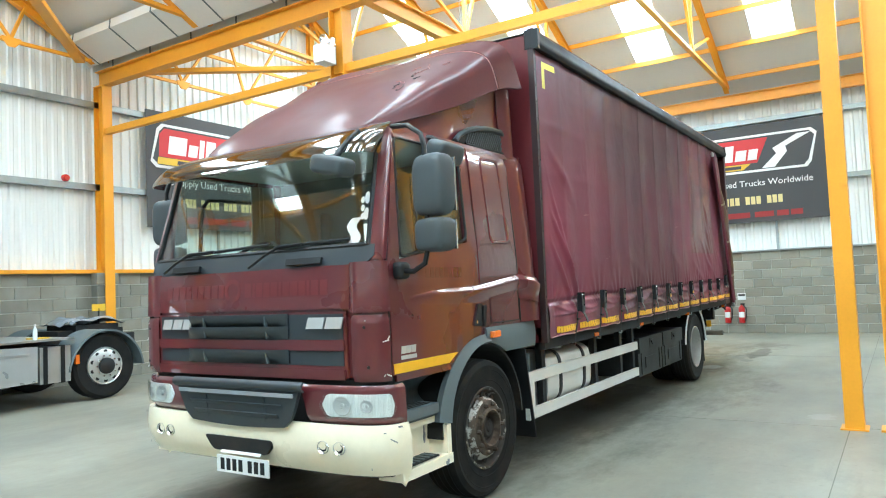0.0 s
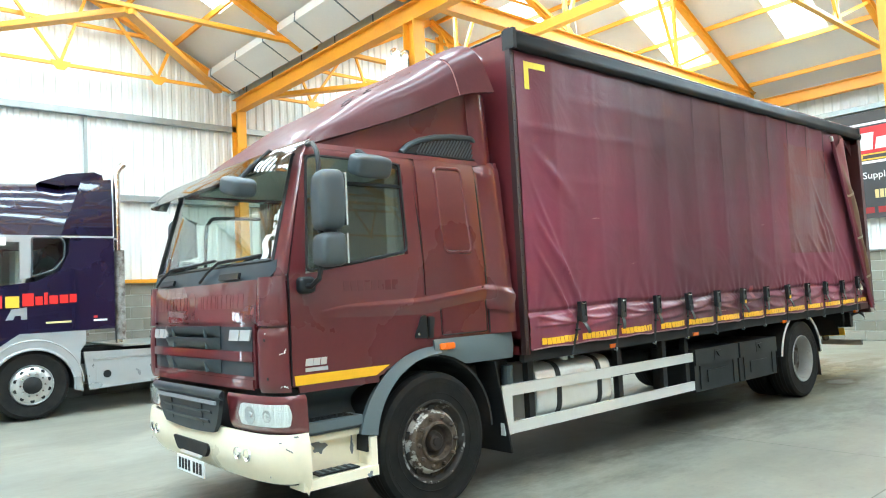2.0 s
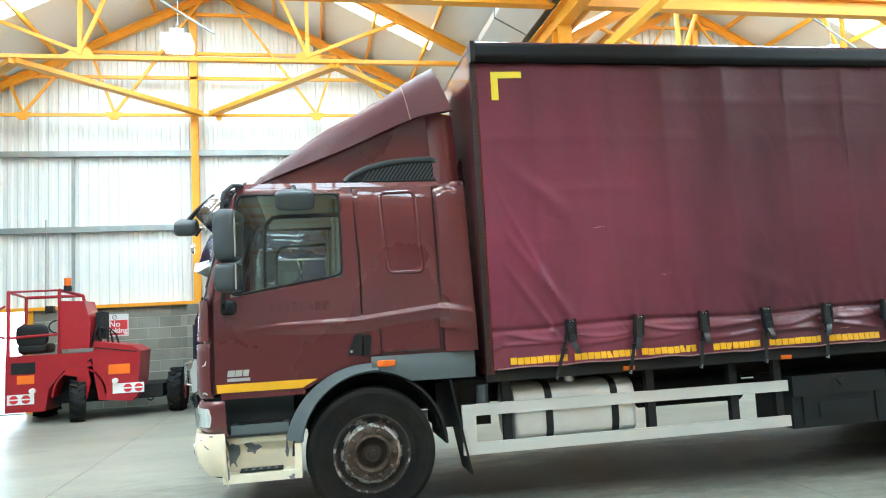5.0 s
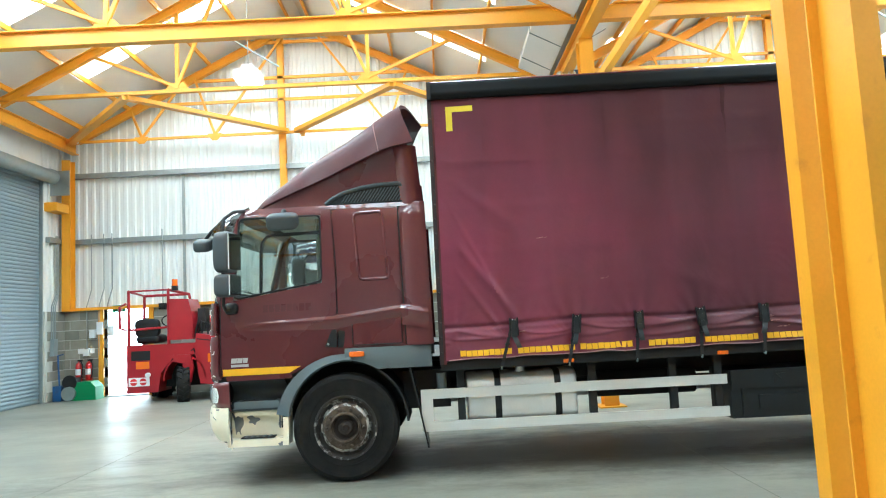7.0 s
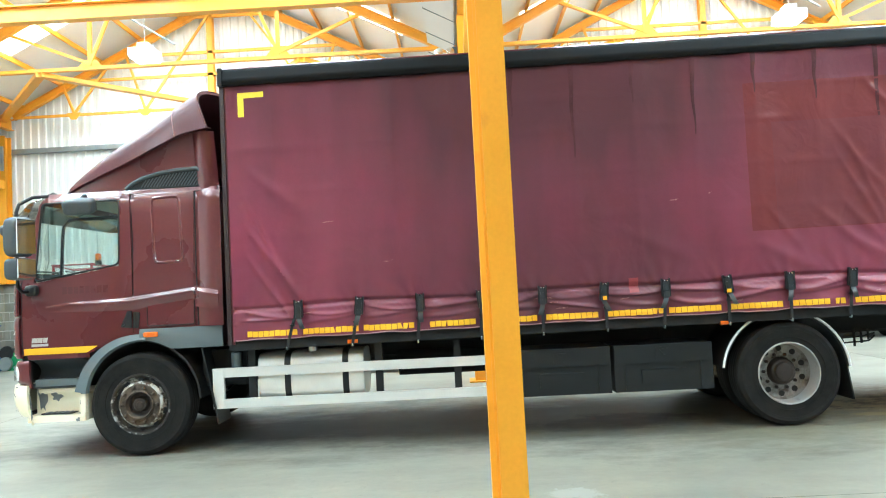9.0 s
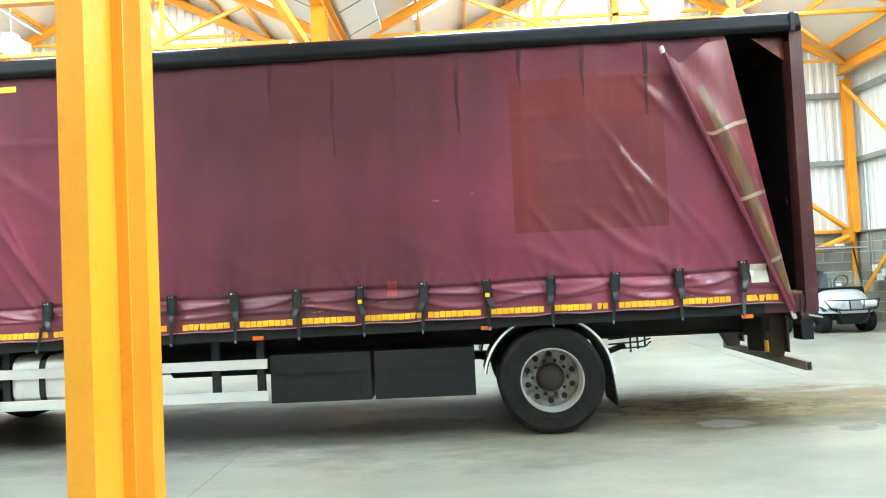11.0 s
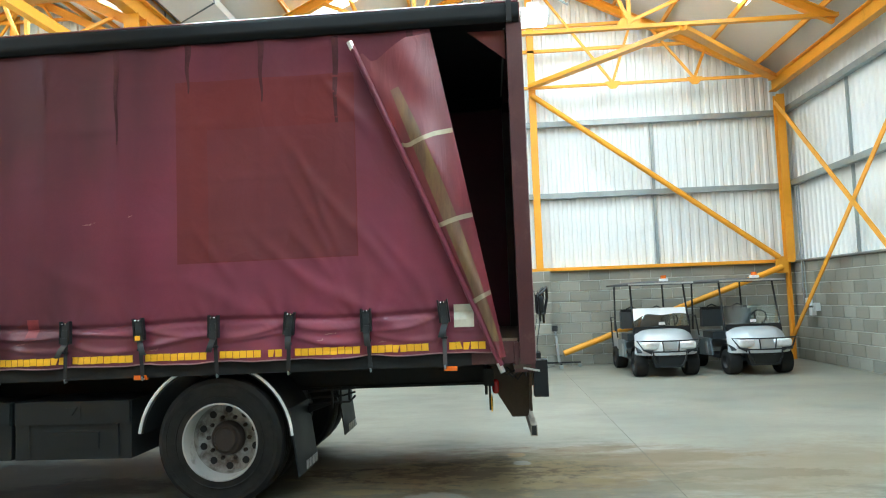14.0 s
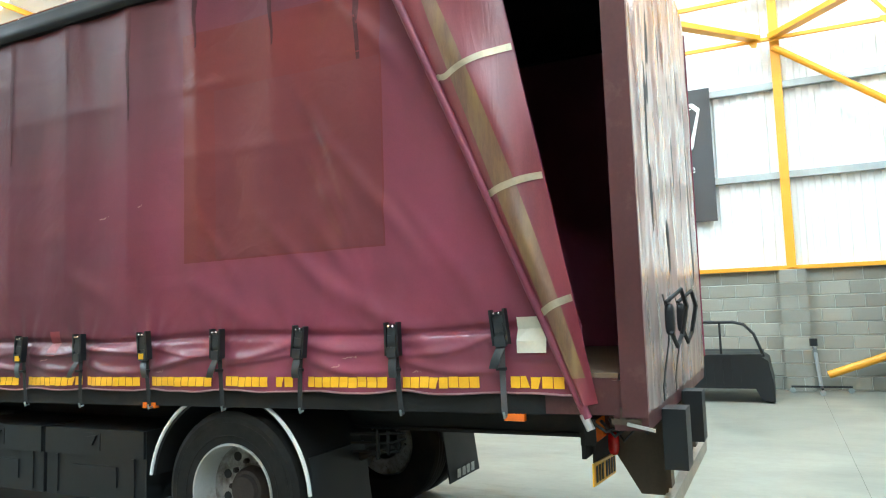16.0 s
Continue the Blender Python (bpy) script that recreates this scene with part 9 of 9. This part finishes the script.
# roller shutter in the south wall
shutter = tagged(part("roller_shutter", Bx(SH0 + 0.02, SH1 - 0.02, YS - 0.10, YS - 0.06, 0.0, SHZ), M_SHUT), "closed grey-blue steel roller shutter", "shutter", "", "structure")
slat_me = None
for k in range(60):
    z = 0.045 + k * 0.0865
    if slat_me is None:
        bm = prism(B(), [(0.0, -0.04), (0.02, -0.034), (0.03, 0), (0.02, 0.034), (0.0, 0.04)], "x", SH0 + 0.03, SH1 - 0.03)
        slat_me = bpy.data.meshes.new("slat")
        bm.to_mesh(slat_me)
        bm.free()
        slat_me.materials.append(M_SHUT)
    o = new("slat", slat_me)
    o.parent, o.location = shutter, (0, YS - 0.06, z)
for x in (SH0 - 0.04, SH1 + 0.04):
    struct("shutter_guide", Bx(x - 0.06, x + 0.06, YS - 0.08, YS + 0.04, 0, SHZ), M_GALV, "steel shutter guide")
struct("shutter_barrel", tube(B(), [(SH0 - 0.1, YS + 0.22, SHZ + 0.05), (SH1, YS + 0.22, SHZ + 0.05)], 0.16, 18), M_GALV, "grey shutter barrel", smooth=True)
struct("shutter_bracket", Bx(-13.0, SH0 - 0.02, YS + 0.05, YS + 0.35, 4.45, 4.65), M_ORANGE, "orange steel shutter bracket")
struct("shutter_motor_plate", Bx(SH0 - 0.32, SH0 - 0.28, YS + 0.05, YS + 0.5, 4.85, 5.45), M_GALV, "grey steel shutter end plate")

# conduits and boxes near the corner
def conduit(pts, r=0.014, name="conduit"):
    return struct(name, tube(B(), pts, r, 6), M_GALV, "thin grey electrical conduit on the wall")


for k, y in enumerate((-3.05, -2.75, -2.55)):
    conduit([(-13.17, y, 1.0), (-13.17, y, 2.2), (-13.17, y + 0.12, 2.6), (-13.17, y + 0.12, 3.95)])
conduit([(-13.17, -1.2, 2.1), (-13.17, -1.2, 4.0)])
for k in range(3):
    conduit([(-12.55 - 0.08 * k, YS + 0.13, 1.4), (-12.55 - 0.08 * k, YS + 0.13, 2.2), (-12.75 - 0.06 * k, YS + 0.13, 2.5), (-12.75 - 0.06 * k, YS + 0.13, 3.9)])
for y, z, h in ((-3.05, 1.0, 0.16), (-2.72, 1.5, 0.3), (-2.45, 1.45, 0.24), (-2.9, 1.42, 0.2)):
    sb = thing("switch_box", "small pale electrical switch box on the wall", "switch box")
    part("case", Bx(-13.19, -13.11, y - 0.07, y + 0.07, z, z + h), M_WHITE, sb, bevel=0.01)
for x, z in ((-12.62, 1.25), (-12.6, 1.05)):
    sb = thing("switch_box", "small grey isolator box beside the shutter", "switch box")
    part("case", Bx(x - 0.09, x + 0.09, YS + 0.11, YS + 0.2, z, z + 0.2), M_GALV, sb, bevel=0.01)
for y in (19.15, 19.28):
    conduit([(-12.55 - (y - 19.15), 19.58, 1.1), (-12.55 - (y - 19.15), 19.58, 2.3), (-12.6 - (y - 19.15), 19.6, 3.7)])
for x, z in ((-12.45, 1.15), (-12.3, 0.95), (-12.1, 1.05)):
    sb = thing("switch_box", "small pale electrical socket box on the wall", "switch box")
    part("case", Bx(x - 0.06, x + 0.06, 19.53, 19.62, z, z + 0.16), M_WHITE, sb, bevel=0.01)
siren = thing("alarm_siren", "small red alarm sounder on the sheeting rail", "alarm")
part("case", lathe(B(), [(0.07, 0), (0.07, 0.05), (0.05, 0.09), (0, 0.09)], 16, Matrix.Translation((-13.18, 7.35, 3.90))), M_REDLENS, siren)

# emergency light on the middle valley column
em = thing("emergency_light", "white twin-head emergency light box on the column", "light fitting")
part("case", Bx(-7.0, -6.8, 7.60, 7.86, 4.88, 5.14), M_WHITE, em, bevel=0.015)
for y in (7.64, 7.82):
    part("lamp_head", lathe(B(), [(0.0, -0.02), (0.06, -0.01), (0.07, 0.05), (0, 0.055)], 16, Matrix.Translation((-6.86, y, 5.21))), M_CHROME, em)
part("bracket", Bx(-6.95, -6.85, 7.86, 7.93, 4.9, 5.3), M_GREY, em)

# high-bay lamps
for y in (2.32, 13.86):
    hb = thing("high_bay_lamp", "lit square white high-bay lamp hung from the truss", "lamp", "high-bay lamps")
    part("housing", box(Bx(-8.42, -7.98, y - 0.22, y + 0.22, 5.86, 6.02), -8.3, -8.1, y - 0.1, y + 0.1, 6.02, 6.14), M_WHITE, hb, bevel=0.02)
    part("diffuser", Bx(-8.40, -8.0, y - 0.20, y + 0.20, 5.845, 5.858), M_LAMPGLOW, hb, "bright diffuser")
    part("hanger", tube(B(), [(-8.2, y - 0.75, 6.95), (-8.2, y + 0.55, 6.10)], 0.018, 8), M_GALV, hb)
    part("drop_rod", tube(B(), [(-8.2, y, 6.12), (-8.2, y, roof_z(y) + 0.02)], 0.008, 6), M_GALV, hb)
    la = bpy.data.lights.new("high_bay_light", "AREA")
    la.size, la.energy = 0.4, LAMP_POWER
    new("high_bay_light", la).location = (-8.2, y, 5.83)

# workshop bits in the corner by the shutter
jack = thing("trolley_jack", "blue trolley jack standing upright by the wall", "jack")
M_BLUE = pbr("blue_paint", (0.02, 0.09, 0.25), 0.45, dirt=(0.05, 0.05, 0.05), dirt_at=0.6)
part("body", Bx(-0.12, 0.12, -0.1, 0.1, 0, 0.35), M_BLUE, jack, bevel=0.03)
part("handle", tube(B(), [(0, 0, 0.3), (0.02, -0.03, 1.05), (0.02, 0.10, 1.08)], 0.02, 8), M_BLUE, jack)
jack.location = (-12.70, -3.46, 0)
comp = thing("compressor", "grey compressor pump with pulleys on the floor", "compressor")
part("tank", tube(B(), [(-0.25, 0, 0.17), (0.25, 0, 0.17)], 0.16, 16), M_GALV, comp, smooth=True)
part("pump", Bx(-0.12, 0.12, -0.12, 0.12, 0.33, 0.52), M_DARK, comp, bevel=0.03)
part("pulley", lathe(B(), [(0.0, 0.0), (0.17, 0.0), (0.17, 0.04), (0, 0.04)], 20, Matrix.Translation((0.14, 0, 0.42))), M_DARK, comp)
comp.location = (-12.72, -3.15, 0)
gb = thing("green_case", "green plastic machine case on the floor", "case")
part("shell", prism(B(), [(-0.3, 0), (0.3, 0), (0.3, 0.3), (0.18, 0.42), (-0.22, 0.42), (-0.3, 0.3)], "x", -0.2, 0.2), pbr("green_plastic", (0.02, 0.22, 0.07), 0.45), gb, bevel=0.03)
gb.location = (-12.75, -2.85, 0)

# ---- blockwork, laid last ----
def half_outline(w, h, d):
    bm = B()
    box(bm, -w / 2, w / 2, -d, 0, -h / 2, h / 2)
    bmesh.ops.bevel(bm, geom=[e for e in bm.edges if all(v.co.y > -1e-6 for v in e.verts)], offset=0.006, segments=1, affect="EDGES")
    me = bpy.data.meshes.new("block")
    bm.to_mesh(me)
    bm.free()
    me.materials.append(M_BLOCK)
    return me


BLOCK, HALF = half_outline(0.44, 0.215, 0.06), half_outline(0.212, 0.215, 0.06)


def blockwork(name, m, length, near, skip=()):
    """A block wall: local x along it, y towards the room. near: the stretch whose blocks are single pieces."""
    back = box(B(), 0, length, -0.2, -0.012, 0, BT, m)
    if skip:
        bmesh.ops.delete(back, geom=back.verts[:], context="VERTS")
        x = 0
        for a, b, h in (*skip, (length, length, 0)):
            if a > x:
                box(back, x, a, -0.2, -0.012, 0, BT, m)
            x = b
    wall = struct(name, back, M_MORTAR, "grey concrete block wall with pale mortar joints")
    rest, n = B(), 0
    rows = 9
    hgt = BT / rows
    for r in range(rows):
        x = -0.22 if r % 2 else 0.0
        z = hgt * (r + 0.5)
        while x < length:
            c, me = x + 0.225, BLOCK
            if x < 0 or x + 0.45 > length:
                c, me = (0.11, HALF) if x < 0 else (length - 0.11, HALF)
            x += 0.45
            if any(a - 0.1 < c < b + 0.1 and z < h for a, b, h in skip):
                continue
            p = m @ Matrix.Translation((c, random.uniform(-0.003, 0.003), z))
            if near[0] < c < near[1] and n < 300:
                ob = new("block", me)
                ob.parent = wall
                ob.matrix_basis = p
                n += 1
            else:
                w = 0.22 if me is BLOCK else 0.106
                box(rest, -w, w, -0.06, 0, -0.1075, 0.1075, p)
    tagged(part("blocks", rest, M_BLOCK, wall, "grey concrete blocks"), kind="stuff")
    return wall


W_M = Matrix(((0, 1, 0, -13.2), (1, 0, 0, YS), (0, 0, 1, 0), (0, 0, 0, 1)))
N_M = Matrix(((1, 0, 0, XW), (0, -1, 0, 19.62), (0, 0, 1, 0), (0, 0, 0, 1)))
S_M = Matrix(((1, 0, 0, XW), (0, 1, 0, YS + 0.1), (0, 0, 1, 0), (0, 0, 0, 1)))
E_M = Matrix(((0, -1, 0, XE - 0.15), (1, 0, 0, YS), (0, 0, 1, 0), (0, 0, 0, 1)))
blockwork("wall_west", W_M, YN - YS, (15.5, 24), skip=((-2.65 - YS, -1.56 - YS, 2.09),))
blockwork("wall_north", N_M, XE - XW, (0, 13.5))
blockwork("wall_south", S_M, XE - XW, (0, 1), skip=((SH0 - XW, SH1 - XW, 2.1),))
blockwork("wall_east", E_M, YN - YS, (0, 0))
